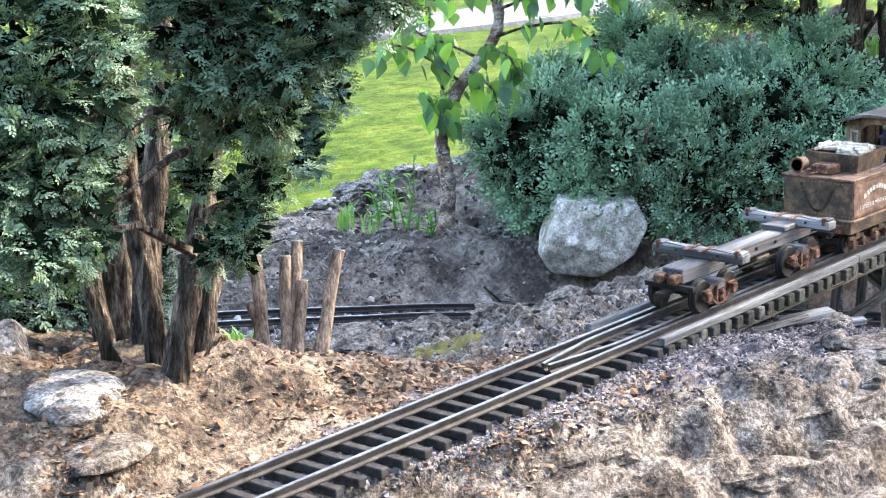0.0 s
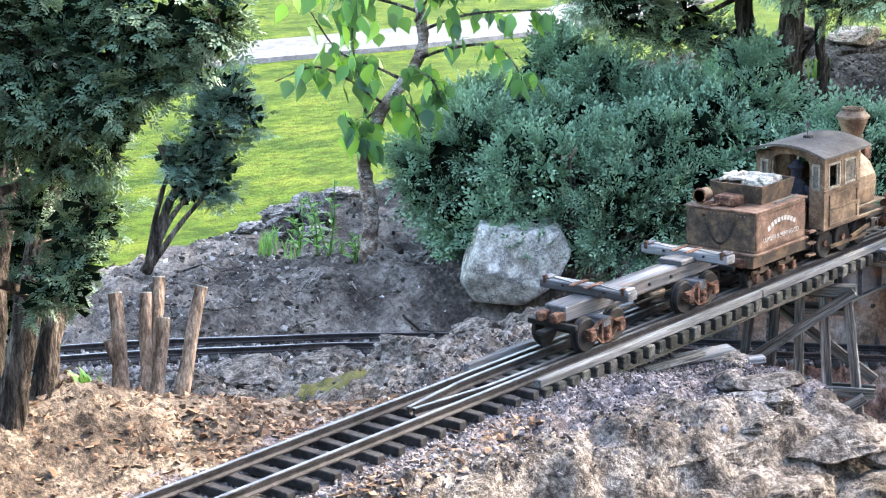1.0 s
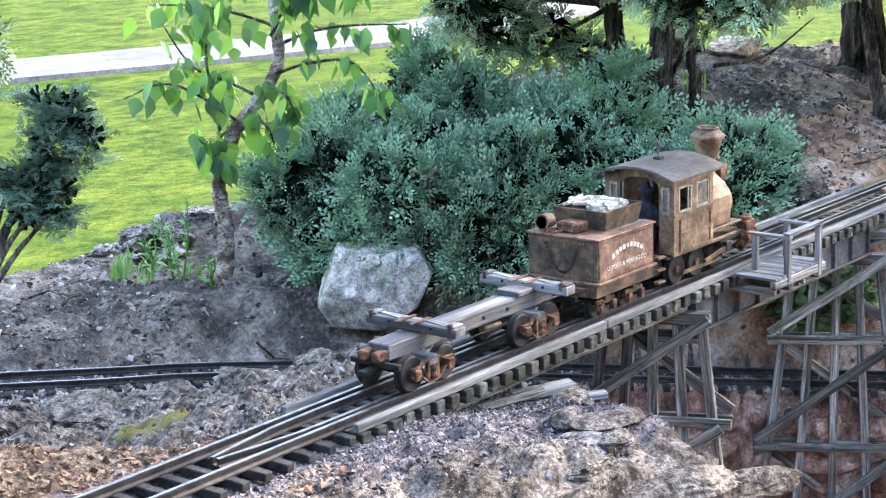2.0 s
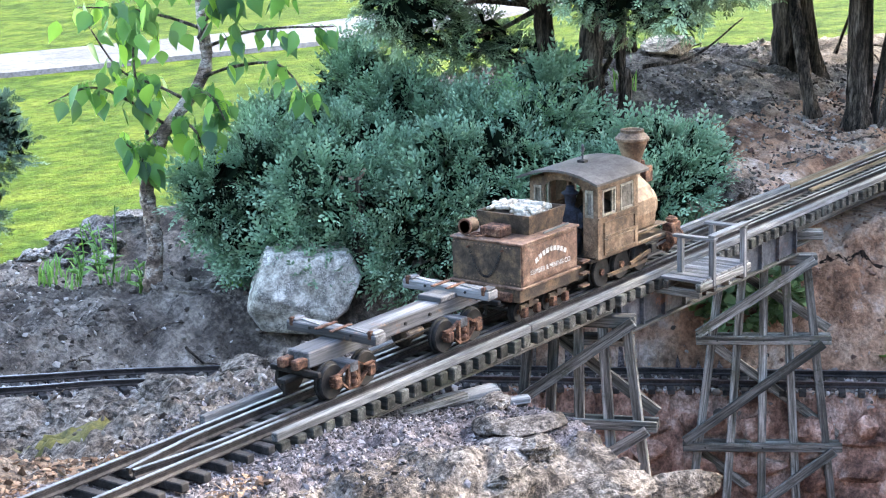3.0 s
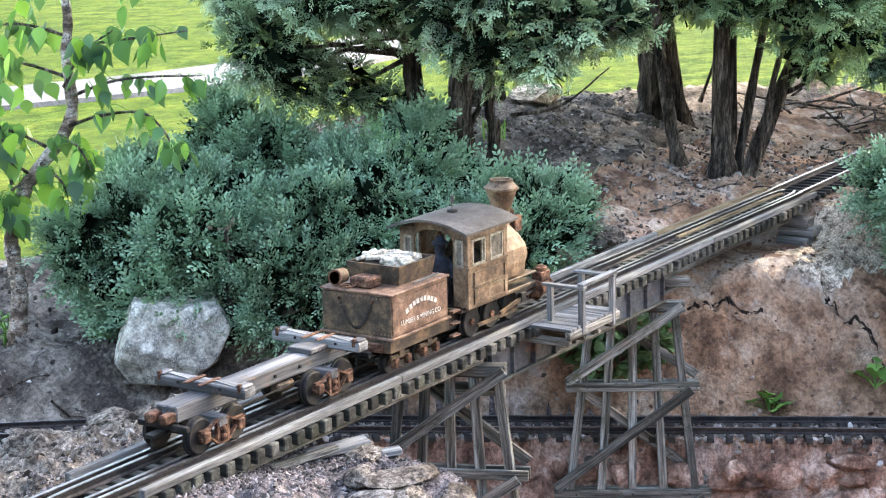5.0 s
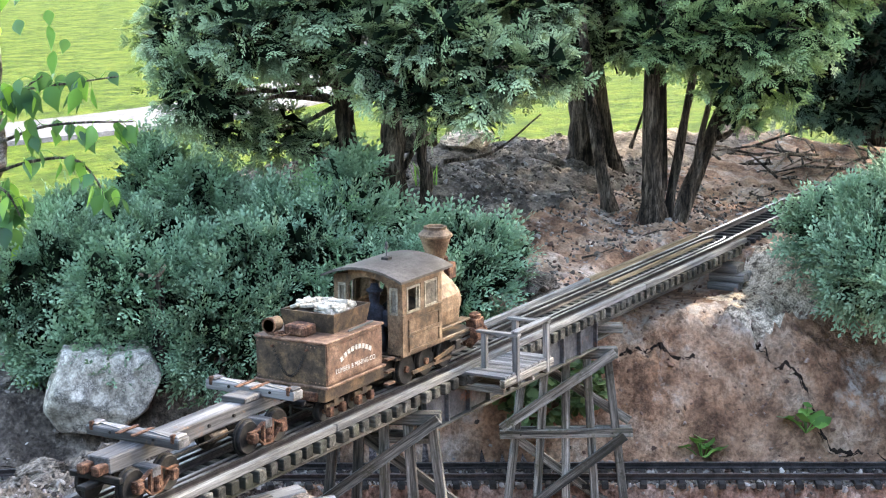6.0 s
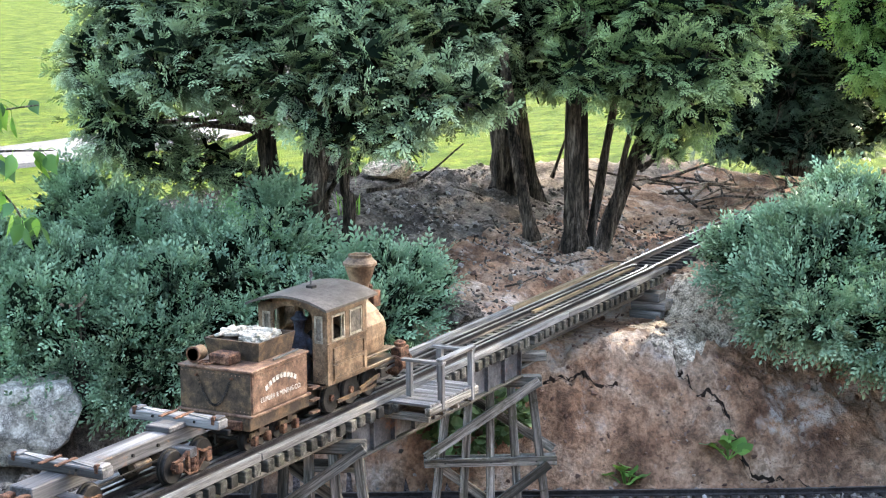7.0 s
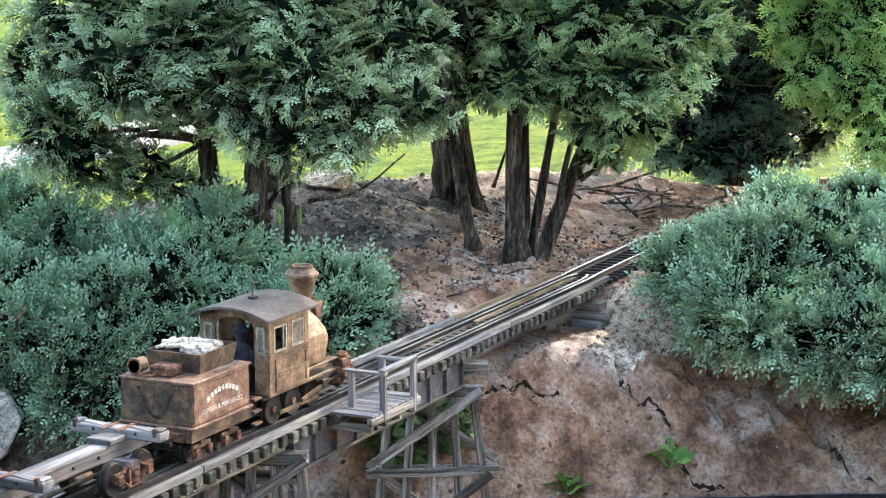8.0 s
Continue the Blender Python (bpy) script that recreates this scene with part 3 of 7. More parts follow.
lower_track = thing("railway_track", "lower garden railway track with dark ties on stone ballast", "railway track")
for o in (-GAUGE, GAUGE):
    lay_rail(lower_track, offset_line(LOW, o))
lay_ties(lower_track, LOW, 0.0235, 0.082)
upper_track = thing("railway_track", "upper garden railway track with dark ties leading onto the trestle bridge", "railway track")
for o in (-GAUGE, GAUGE):
    lay_rail(upper_track, line_x(-1.1, 1.39, HIGH_Y + o, n=40))
lay_ties(upper_track, line_x(-1.1, -0.004, HIGH_Y), 0.0235, 0.084)
# guard rails between the running rails, drawn together before the bridge
for s in (-1, 1):
    g = spline([(-0.115, HIGH_Y + s * 0.003, 0), (-0.06, HIGH_Y + s * 0.010, 0), (-0.01, HIGH_Y + s * 0.0135, 0), (0.2, HIGH_Y + s * 0.0135, 0), (1.2, HIGH_Y + s * 0.0135, 0), (1.36, HIGH_Y + s * 0.0135, 0), (1.40, HIGH_Y + s * 0.008, 0)], 8)
    lay_rail(upper_track, g + np.array([0, 0, -0.0006]), name="guard_rail")
far_track = thing("railway_track", "garden railway track curving away beyond the bridge", "railway track")
for o in (-GAUGE, GAUGE):
    lay_rail(far_track, offset_line(AFTER, o))
lay_ties(far_track, AFTER, 0.0235, 0.084)


# ---- the trestle bridge ----
DECK_Y0, DECK_Y1, DECK_X0, DECK_X1 = 0.0, 0.084, 0.0, 1.402
B1, B2 = 0.496, 0.906
bridge = thing("trestle_bridge", "weathered wooden trestle bridge with a steel plate girder span", "bridge")
TIE_TOP = -0.0078


M_DECK = surf("dark_weathered_tie", [(0.3, (0.018, 0.018, 0.015)), (0.5, (0.048, 0.047, 0.040)), (0.7, (0.105, 0.103, 0.090))], 110, 600, relief=0.0010, patch=((0.03, 0.032, 0.02), 26, 0.5, 0.66), piece=0.28, grain=True)


def deck():
    first = None
    rng = random.Random(8)
    for k in range(int((DECK_X1 - DECK_X0) / 0.0187)):
        x = DECK_X0 + 0.006 + k * 0.0187
        if first is None:
            ob = first = part("bridge_tie", box(-0.0058, 0.0058, 0, 0.088, -0.0115, 0, bevel=0.0009), M_DECK, bridge)
        else:
            ob = new("bridge_tie", first.data)
            ob.parent = bridge
        ob.matrix_basis = pose(x, DECK_Y0 - 0.003 + rng.uniform(-0.0015, 0.0015), TIE_TOP, 0, 0, rng.uniform(-0.8, 0.8))
    for y in (DECK_Y0 + 0.0032, DECK_Y1 - 0.0032):
        for x0, x1 in ((0.0, 0.352), (0.353, 0.70), (0.701, 1.05), (1.051, DECK_X1)):
            # The far-side timber past x 1.0 is yellowed to paint a sun patch.
            fresh = y > HIGH_Y and x0 > 1.0
            part("guard_timber", box(x0, x1, y - 0.0030, y + 0.0030, TIE_TOP, TIE_TOP + 0.0072, bevel=0.0008), M_SUNPATCH if fresh else M_PALEWOOD, bridge, "guard timber coloured yellow-brown as a patch of sun" if fresh else "silver-grey guard timber")
    # Added plank that widens the painted sun patch.
    part("walk_plank", box(1.051, DECK_X1, 0.049, 0.0565, TIE_TOP, TIE_TOP + 0.004, bevel=0.0006), M_SUNPATCH, bridge, "added plank coloured yellow-brown as a patch of sun")
    # wooden approach stringers
    for y in (0.016, 0.041, 0.066):
        part("stringer", box(0.012, B1 + 0.016, y - 0.0065, y + 0.0065, -0.029, TIE_TOP - 0.0115, bevel=0.0008), M_TIMBER, bridge)
        part("stringer", box(B2 + 0.020, DECK_X1 - 0.07, y - 0.0065, y + 0.0065, -0.031, TIE_TOP - 0.0115, bevel=0.0008), M_TIMBER, bridge)
    for y in (0.010, 0.072):
        g = part("plate_girder", box(B1 + 0.020, B2 + 0.014, y - 0.0012, y + 0.0012, -0.0525, -0.0195), M_GIRDER, bridge, "dark steel plate girder with rust stains")
        part("flange", box(B1 + 0.019, B2 + 0.015, y - 0.0068, y + 0.0068, -0.0555, -0.0525, bevel=0.0005), M_TIMBER, g, "mossy bottom flange")
        part("flange", box(B1 + 0.019, B2 + 0.015, y - 0.006, y + 0.006, -0.0217, -0.0195), M_GIRDER, g)
        for k in range(10):
            x = B1 + 0.024 + k * (B2 - B1 - 0.014) / 9
            part("stiffener", box(x - 0.0013, x + 0.0013, y - 0.0058, y + 0.0058, -0.0525, -0.0217), M_GIRDER, g)


deck()


def bent(x, turn, z_cap, z_foot, girts, top=0.050, cap=0.060, batter=0.113, step=0.0):
    """A trestle bent: cap, five posts, horizontal girts on both faces and diagonal braces. step: a second seat beyond the cap."""
    t = thing("trestle_bent", "weathered timber trestle bent with diagonal braces", "trestle", "bridge bents", pose(x, 0.041, 0, 0, 0, turn))
    w = 0.0098
    part("cap", box(-0.008, 0.008, -cap, cap, z_cap - 0.0125, z_cap, bevel=0.001), M_TIMBER, t, "pale weathered cap beam")
    if step:
        part("seat", box(0.011, 0.024, -cap * 0.93, cap * 0.93, z_cap - step - 0.011, z_cap - step, bevel=0.001), M_TIMBER, t, "pale weathered seat beam")
    half = lambda z: top + batter * (z_cap - z)
    for f in (-1.0, -0.5, 0.0, 0.5, 1.0):
        part("post", beam((0, f * top, z_cap - 0.0125), (0, f * half(z_foot), z_foot), w, w, (1, 0, 0), bevel=0.0007), M_TIMBER, t)
    levels = [z_cap + 0.004] + list(girts) + [z_foot]
    for z in girts:
        r = half(z) + 0.019
        for sx in (-1, 1):
            g = part("girt", box(sx * 0.0072 - 0.0024, sx * 0.0072 + 0.0024, -r, r, z - 0.0105, z, bevel=0.0006), M_TIMBER, t)
            if sx < 0:
                for f in (-0.9, 0.0, 0.9):
                    part("bolt", lathe([(0.0011, -0.0012), (0.0011, 0.0)], (-0.0096, f * half(z), z - 0.005), "x", 6), M_DARK, g)
    for za, zb in zip(levels, levels[1:]):
        ra, rb = half(za) + 0.009, half(zb) + 0.017
        for sx in (-1, 1):
            part("brace", beam((sx * 0.0122, sx * ra, za - 0.008), (sx * 0.0122, -sx * rb, zb + 0.004), 0.0046, 0.0108, (0, 0, 1), bevel=0.0005), M_TIMBER, t)
    return t


bent(B1, 23, -0.0295, -0.36, (-0.1385, -0.262), top=0.049, cap=0.058, step=0.026)
bent(B2, 31, -0.0558, -0.46, (-0.155, -0.291), top=0.050, cap=0.062)


def seat_block():
    t = thing("bearing_block", "pale timber seat block with a slanting strut above the bent cap", "timber block", "", pose(B2 + 0.024, 0.041, -0.0558, 0, 0, 31))
    part("block", box(-0.007, 0.009, -0.058, 0.058, 0.0135, 0.0245, bevel=0.001), M_TIMBER, t)
    part("strut", beam((0.003, -0.052, 0.018), (0.003, -0.004, -0.006), 0.006, 0.008, (1, 0, 0), bevel=0.0006), M_TIMBER, t)
    part("strut", beam((0.003, 0.052, 0.018), (0.003, 0.004, -0.006), 0.006, 0.008, (1, 0, 0), bevel=0.0006), M_TIMBER, t)
    t2 = thing("timber_crib", "stacked grey timber blocks under the far end of the bridge", "timber crib", "", pose(1.345, 0.041, -0.031))
    for i, (x0, x1, y0, y1, z0, z1) in enumerate(((0.004, 0.034, -0.046, -0.004, -0.013, 0.0), (0.010, 0.044, -0.054, -0.002, -0.026, -0.0135), (0.004, 0.032, -0.048, -0.002, -0.040, -0.0265))):
        part("block", box(x0, x1, y0, y1, z0, z1, bevel=0.0012), M_PALEWOOD, t2)


seat_block()


def platform():
    t = thing("lookout_platform", "small grey wooden refuge platform with a handrail on the bridge side", "platform", "", pose(0.64, -0.002, -0.006))
    for k in range(7):
        x = -0.052 + k * 0.0150
        part("board", box(x, x + 0.0142, -0.046, 0.002, -0.003, 0.0, bevel=0.0005), M_PALEWOOD, t)
    for y in (-0.044, -0.006):
        part("joist", box(-0.055, 0.056, y - 0.003, y + 0.003, -0.0115, -0.0031, bevel=0.0006), M_TIMBER, t)
    for k in range(4):
        x = -0.05 + k * 0.032
        part("bearer", box(x, x + 0.006, -0.043, 0.012, -0.0195, -0.0116, bevel=0.0006), M_TIMBER, t)
    for x, y, z in ((-0.026, -0.008, -0.004), (-0.026, -0.045, -0.010), (0.042, -0.045, -0.016), (0.042, -0.008, -0.004)):
        part("post", box(x - 0.003, x + 0.003, y - 0.003, y + 0.003, z, 0.037, bevel=0.0005), M_PALEWOOD, t)
    part("rail", box(-0.030, -0.022, -0.049, 0.0, 0.037, 0.040, bevel=0.0005), M_PALEWOOD, t)
    part("rail", box(0.038, 0.046, -0.049, 0.0, 0.037, 0.040, bevel=0.0005), M_PALEWOOD, t)
    part("rail", box(-0.030, 0.046, -0.049, -0.041, 0.0403, 0.0433, bevel=0.0005), M_PALEWOOD, t)


platform()

# ---- plants ----
def needle_fan(shoots, needles, length, width, keel=0.3, open_out=0.66):
    """Shoots (start, end) set with kite-shaped needles in two ranks; gives corners, faces and how near each corner is to a tip."""
    v, f, tip = [], [], []
    for a, b, g in shoots:
        a, b = np.array(a, float), np.array(b, float)
        ax = (b - a) / np.linalg.norm(b - a)
        sd = np.cross(ax, [0, 1, 0])
        sd /= np.linalg.norm(sd)
        up = np.cross(sd, ax)
        m = max(2, int(needles * g + 0.5))
        for k in range(m + 1):
            t = (k + 0.5) / (m + 0.5)
            base = a + (b - a) * min(t, 0.97)
            for s in ((-1, 1) if k < m else (0,)):
                l = length * (0.8 + 0.2 * g) * (1.0 - 0.35 * t)
                d = ax * (0.75 if s else 1.0) + sd * s * open_out + up * (0.22 if k % 2 else -0.05)
                d /= np.linalg.norm(d)
                q = np.cross(d, up)
                q /= np.linalg.norm(q)
                mid = base + d * l * 0.5 + up * width * keel
                f.append(len(v) + np.arange(4))
                v += [base, mid + q * width, base + d * l, mid - q * width]
                h = base[2]
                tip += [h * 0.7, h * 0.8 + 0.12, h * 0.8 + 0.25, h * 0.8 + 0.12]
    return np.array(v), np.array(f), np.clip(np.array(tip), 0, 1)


def spray_shoots(fork, spread, droop, reach):
    out = [((0, 0, 0), (0, -droop, 1.0), 1.0)]
    for k in range(fork):
        s = 0.12 + 0.62 * k / max(1, fork - 1)
        for sg in (-1, 1):
            s2 = s + 0.05 * sg
            out.append(((0, -droop * s2, s2), (sg * spread * (1 - 0.45 * s), -droop * (s2 + 0.3) - 0.04, s2 + reach * (1 - 0.35 * s)), 0.6))
    return out


def plume_shoots(n, splay):
    out = [((0, 0, 0), (0, 0, 1.0), 1.0)]
    for k in range(n):
        a, h = k * 2.4, 0.1 + 0.42 * k / n
        out.append(((0, 0, h), (math.cos(a) * splay, math.sin(a) * splay, h + 0.5), 0.7))
    return out


T_YEW = needle_fan(spray_shoots(2, 0.46, 0.20, 0.42), 6, 0.27, 0.036)
T_CED = needle_fan(spray_shoots(2, 0.42, 0.24, 0.40), 5, 0.27, 0.046)
T_JUN = needle_fan(plume_shoots(5, 0.42), 5, 0.25, 0.041, open_out=0.55)


def outside(p, lumps, own, limit):
    keep = np.ones(len(p), bool)
    for i, (c, r) in enumerate(lumps):
        e = (((p - np.array(c)) / np.array(r)) ** 2).sum(1)
        keep &= (e > limit) | (own == i)
    return keep


def shell(rng, lumps, gap, limit=0.62):
    """Points spread over the outer skin of ellipsoid lumps, about gap apart, with the outward way at each."""
    ps, os, own = [], [], []
    for i, (c, r) in enumerate(lumps):
        c, r = np.array(c), np.array(r)
        n = max(8, int(4 * math.pi * (r.prod() ** (2 / 3)) / (gap * gap)))
        k = np.arange(n)
        z, a = 1 - 2 * (k + 0.5) / n, k * 2.39996 + rng.uniform(0, 6)
        d = np.stack([np.cos(a) * np.sqrt(1 - z * z), np.sin(a) * np.sqrt(1 - z * z), z], 1) + rng.normal(size=(n, 3)) * 0.16
        d /= np.linalg.norm(d, axis=1, keepdims=True)
        ps.append(c + d * r * rng.uniform(0.78, 1.06, (n, 1)))
        o = d / r
        os.append(o / np.linalg.norm(o, axis=1, keepdims=True))
        own.append(np.full(n, i))
    p, o, own = np.concatenate(ps), np.concatenate(os), np.concatenate(own)
    keep = outside(p, lumps, own, limit)
    return p[keep], o[keep]


def foliage(name, lumps, template, size, pad, per, mat, parent, seed, lift=0.2, droop=0.0, spread=0.9, jitter=0.35, layer=0.7, label="", thin=1.0, vary=0.18):
    """Tufts of per sprays each over the lumps' skin, with gaps between tufts. layer: how level the sprays lie."""
    rng = np.random.RandomState(seed)
    p, o = shell(rng, lumps, pad * 1.75)
    if thin < 1:
        keep = rng.uniform(0, 1, len(p)) < thin
        p, o = p[keep], o[keep]
    up = np.array([0, 0, 1.0])
    a = o + lift * up
    a /= np.linalg.norm(a, axis=1, keepdims=True)
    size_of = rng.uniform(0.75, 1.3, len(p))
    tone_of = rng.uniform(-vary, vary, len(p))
    n = len(p) * per
    A, P, S = np.repeat(a, per, 0), np.repeat(p, per, 0), np.repeat(size_of, per)
    s = np.cross(A, up + 0.01)
    s /= np.linalg.norm(s, axis=1, keepdims=True)
    u = np.cross(A, s)
    th, rho = rng.uniform(0, math.tau, n), np.sqrt(rng.uniform(0, 1, n))
    off = s * (np.cos(th) * rho)[:, None] + u * (np.sin(th) * rho)[:, None]
    place = P + off * (pad * S)[:, None] - A * (pad * S * 0.55 * rho ** 2 + size * rng.uniform(0.1, 0.7, n))[:, None]
    d = A + off * spread - up * droop + rng.normal(size=(n, 3)) * jitter
    d /= np.linalg.norm(d, axis=1, keepdims=True)
    ref = up * layer + A * (1 - layer) * 1.2 + rng.normal(size=(n, 3)) * 0.35
    side = np.cross(ref, d)
    side /= np.linalg.norm(side, axis=1, keepdims=True)
    turn = np.stack([side, np.cross(d, side), d], axis=2)
    tv, tf, tip = template
    v, f = scattered(tv, tf, place, turn, size * S * rng.uniform(0.75, 1.25, n))
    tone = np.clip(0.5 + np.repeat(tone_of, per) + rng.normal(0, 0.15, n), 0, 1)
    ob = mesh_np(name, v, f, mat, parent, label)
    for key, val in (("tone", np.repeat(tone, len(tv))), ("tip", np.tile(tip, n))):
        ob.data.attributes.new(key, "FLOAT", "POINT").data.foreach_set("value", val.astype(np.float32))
    return ob


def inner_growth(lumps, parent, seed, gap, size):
    """Bare twigs and dense leafage inside the lumps, near-black to paint the gaps' shade."""
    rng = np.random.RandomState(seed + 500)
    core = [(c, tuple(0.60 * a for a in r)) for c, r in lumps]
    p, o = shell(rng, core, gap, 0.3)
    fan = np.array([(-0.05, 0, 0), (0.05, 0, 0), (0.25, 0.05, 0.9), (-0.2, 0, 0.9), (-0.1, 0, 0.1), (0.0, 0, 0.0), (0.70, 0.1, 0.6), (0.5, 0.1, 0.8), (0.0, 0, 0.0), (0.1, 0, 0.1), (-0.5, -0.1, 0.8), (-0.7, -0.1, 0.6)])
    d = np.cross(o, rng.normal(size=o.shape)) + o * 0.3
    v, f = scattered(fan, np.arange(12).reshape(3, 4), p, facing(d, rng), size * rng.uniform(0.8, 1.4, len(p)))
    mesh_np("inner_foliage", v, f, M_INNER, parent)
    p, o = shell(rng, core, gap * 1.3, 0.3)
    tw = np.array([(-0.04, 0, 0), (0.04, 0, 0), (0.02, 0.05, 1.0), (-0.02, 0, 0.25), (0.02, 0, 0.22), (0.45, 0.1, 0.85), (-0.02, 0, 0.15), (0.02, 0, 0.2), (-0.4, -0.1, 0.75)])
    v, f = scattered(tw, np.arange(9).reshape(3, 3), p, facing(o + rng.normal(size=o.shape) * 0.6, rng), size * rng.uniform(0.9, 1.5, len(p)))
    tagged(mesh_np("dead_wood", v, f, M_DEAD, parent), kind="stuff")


def stems(parent, base, lumps, r, seed, mat=None, per=2):
    rng = random.Random(seed)
    bm = bmesh.new()
    for c, rad in lumps:
        for _ in range(per):
            b = Vector(base) + Vector((rng.uniform(-.05, .05), rng.uniform(-.05, .05), 0))
            e = Vector(c) + Vector([rng.uniform(-.4, .4) * a for a in rad])
            mid = b.lerp(e, 0.5) + Vector((rng.uniform(-.03, .03), rng.uniform(-.03, .03), 0.02))
            tube([b, mid, e], [r, r * 0.7, r * 0.3], 5, bm)
    return part("stem", bm, mat or M_BARK, parent)


def juniper(label, base, lumps, seed, fresh=()):
    t = thing("juniper_bush", label, "bush", "", pose(*base))
    b = Vector(base)
    loc = [(tuple(Vector(c) - b), r) for c, r in lumps]
    stems(t, (0, 0, 0), loc, 0.006, seed)
    rng = random.Random(seed)
    for c, r in list(loc):
        for _ in range(5):
            d = Vector((rng.gauss(0, 1), rng.gauss(0, 1), abs(rng.gauss(0, 0.9)) - 0.25)).normalized()
            s = rng.uniform(0.26, 0.45)
            loc.append((tuple(c[i] + d[i] * r[i] * 0.80 for i in range(3)), tuple(a * s for a in r)))
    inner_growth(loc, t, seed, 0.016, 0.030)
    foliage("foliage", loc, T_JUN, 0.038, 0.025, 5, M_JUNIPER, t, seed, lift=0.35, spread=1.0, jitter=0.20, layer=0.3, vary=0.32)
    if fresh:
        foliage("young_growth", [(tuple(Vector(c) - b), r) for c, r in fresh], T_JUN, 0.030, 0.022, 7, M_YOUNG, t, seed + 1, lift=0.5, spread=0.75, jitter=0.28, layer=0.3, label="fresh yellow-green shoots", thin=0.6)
    return t


juniper("spreading blue-green juniper bush on the bank beside the boulder", (0.95, 0.48, -0.06),
        [((0.80, 0.56, -0.048), (0.15, 0.14, 0.11)), ((0.74, 0.66, -0.04), (0.11, 0.11, 0.11)), ((0.86, 0.42, -0.038), (0.13, 0.12, 0.10)),
         ((0.93, 0.31, -0.038), (0.11, 0.10, 0.085)), ((0.98, 0.25, -0.048), (0.08, 0.07, 0.07)), ((0.95, 0.46, 0.002), (0.13, 0.13, 0.10)), ((0.98, 0.62, 0.002), (0.13, 0.13, 0.10)),
         ((0.86, 0.72, -0.028), (0.11, 0.11, 0.11)), ((0.98, 0.70, 0.062), (0.05, 0.05, 0.09)), ((0.80, 0.73, 0.022), (0.05, 0.05, 0.07)), ((0.92, 0.60, 0.072), (0.05, 0.05, 0.05)), ((1.02, 0.42, 0.052), (0.06, 0.06, 0.06)),
         ((0.77, 0.44, -0.06), (0.08, 0.08, 0.07)), ((0.86, 0.30, -0.05), (0.08, 0.07, 0.06)), ((0.72, 0.58, -0.07), (0.07, 0.07, 0.06)), ((0.985, 0.215, 0.005), (0.07, 0.06, 0.05)), ((1.025, 0.245, 0.012), (0.06, 0.055, 0.045)), ((0.93, 0.225, -0.03), (0.06, 0.05, 0.05))],
        21, [((0.985, 0.43, 0.085), (0.035, 0.045, 0.025)), ((0.96, 0.38, 0.065), (0.03, 0.03, 0.02))])
juniper("blue-green juniper bush overhanging the red bank", (1.46, -0.30, -0.05),
        [((1.38, -0.22, 0.01), (0.14, 0.12, 0.09)), ((1.46, -0.34, 0.005), (0.14, 0.13, 0.10)), ((1.35, -0.36, -0.03), (0.13, 0.11, 0.08)), ((1.42, -0.50, -0.03), (0.14, 0.13, 0.11)), ((1.58, -0.30, 0.015), (0.12, 0.11, 0.10)), ((1.52, -0.16, 0.02), (0.08, 0.06, 0.07)), ((1.58, -0.52, -0.01), (0.13, 0.13, 0.11)), ((1.27, -0.24, -0.01), (0.06, 0.06, 0.05)), ((1.30, -0.45, -0.03), (0.09, 0.08, 0.07)), ((1.46, -0.24, 0.075), (0.05, 0.05, 0.05))], 22)


def balls(rows, flat=0.82):
    return [((x, y, z), (r, r, r * flat)) for x, y, z, r in rows]


def limb_tube(pts, r0, r1, seed, n=14, rough=0.2):
    p = spline(pts, 5)
    return tube([Vector(q) for q in p], lambda s: (r0 * (1.3 - 3 * s) if s < 0.1 else r0) * (1 - s) + r1 * s, n, rough=rough, seed=seed)


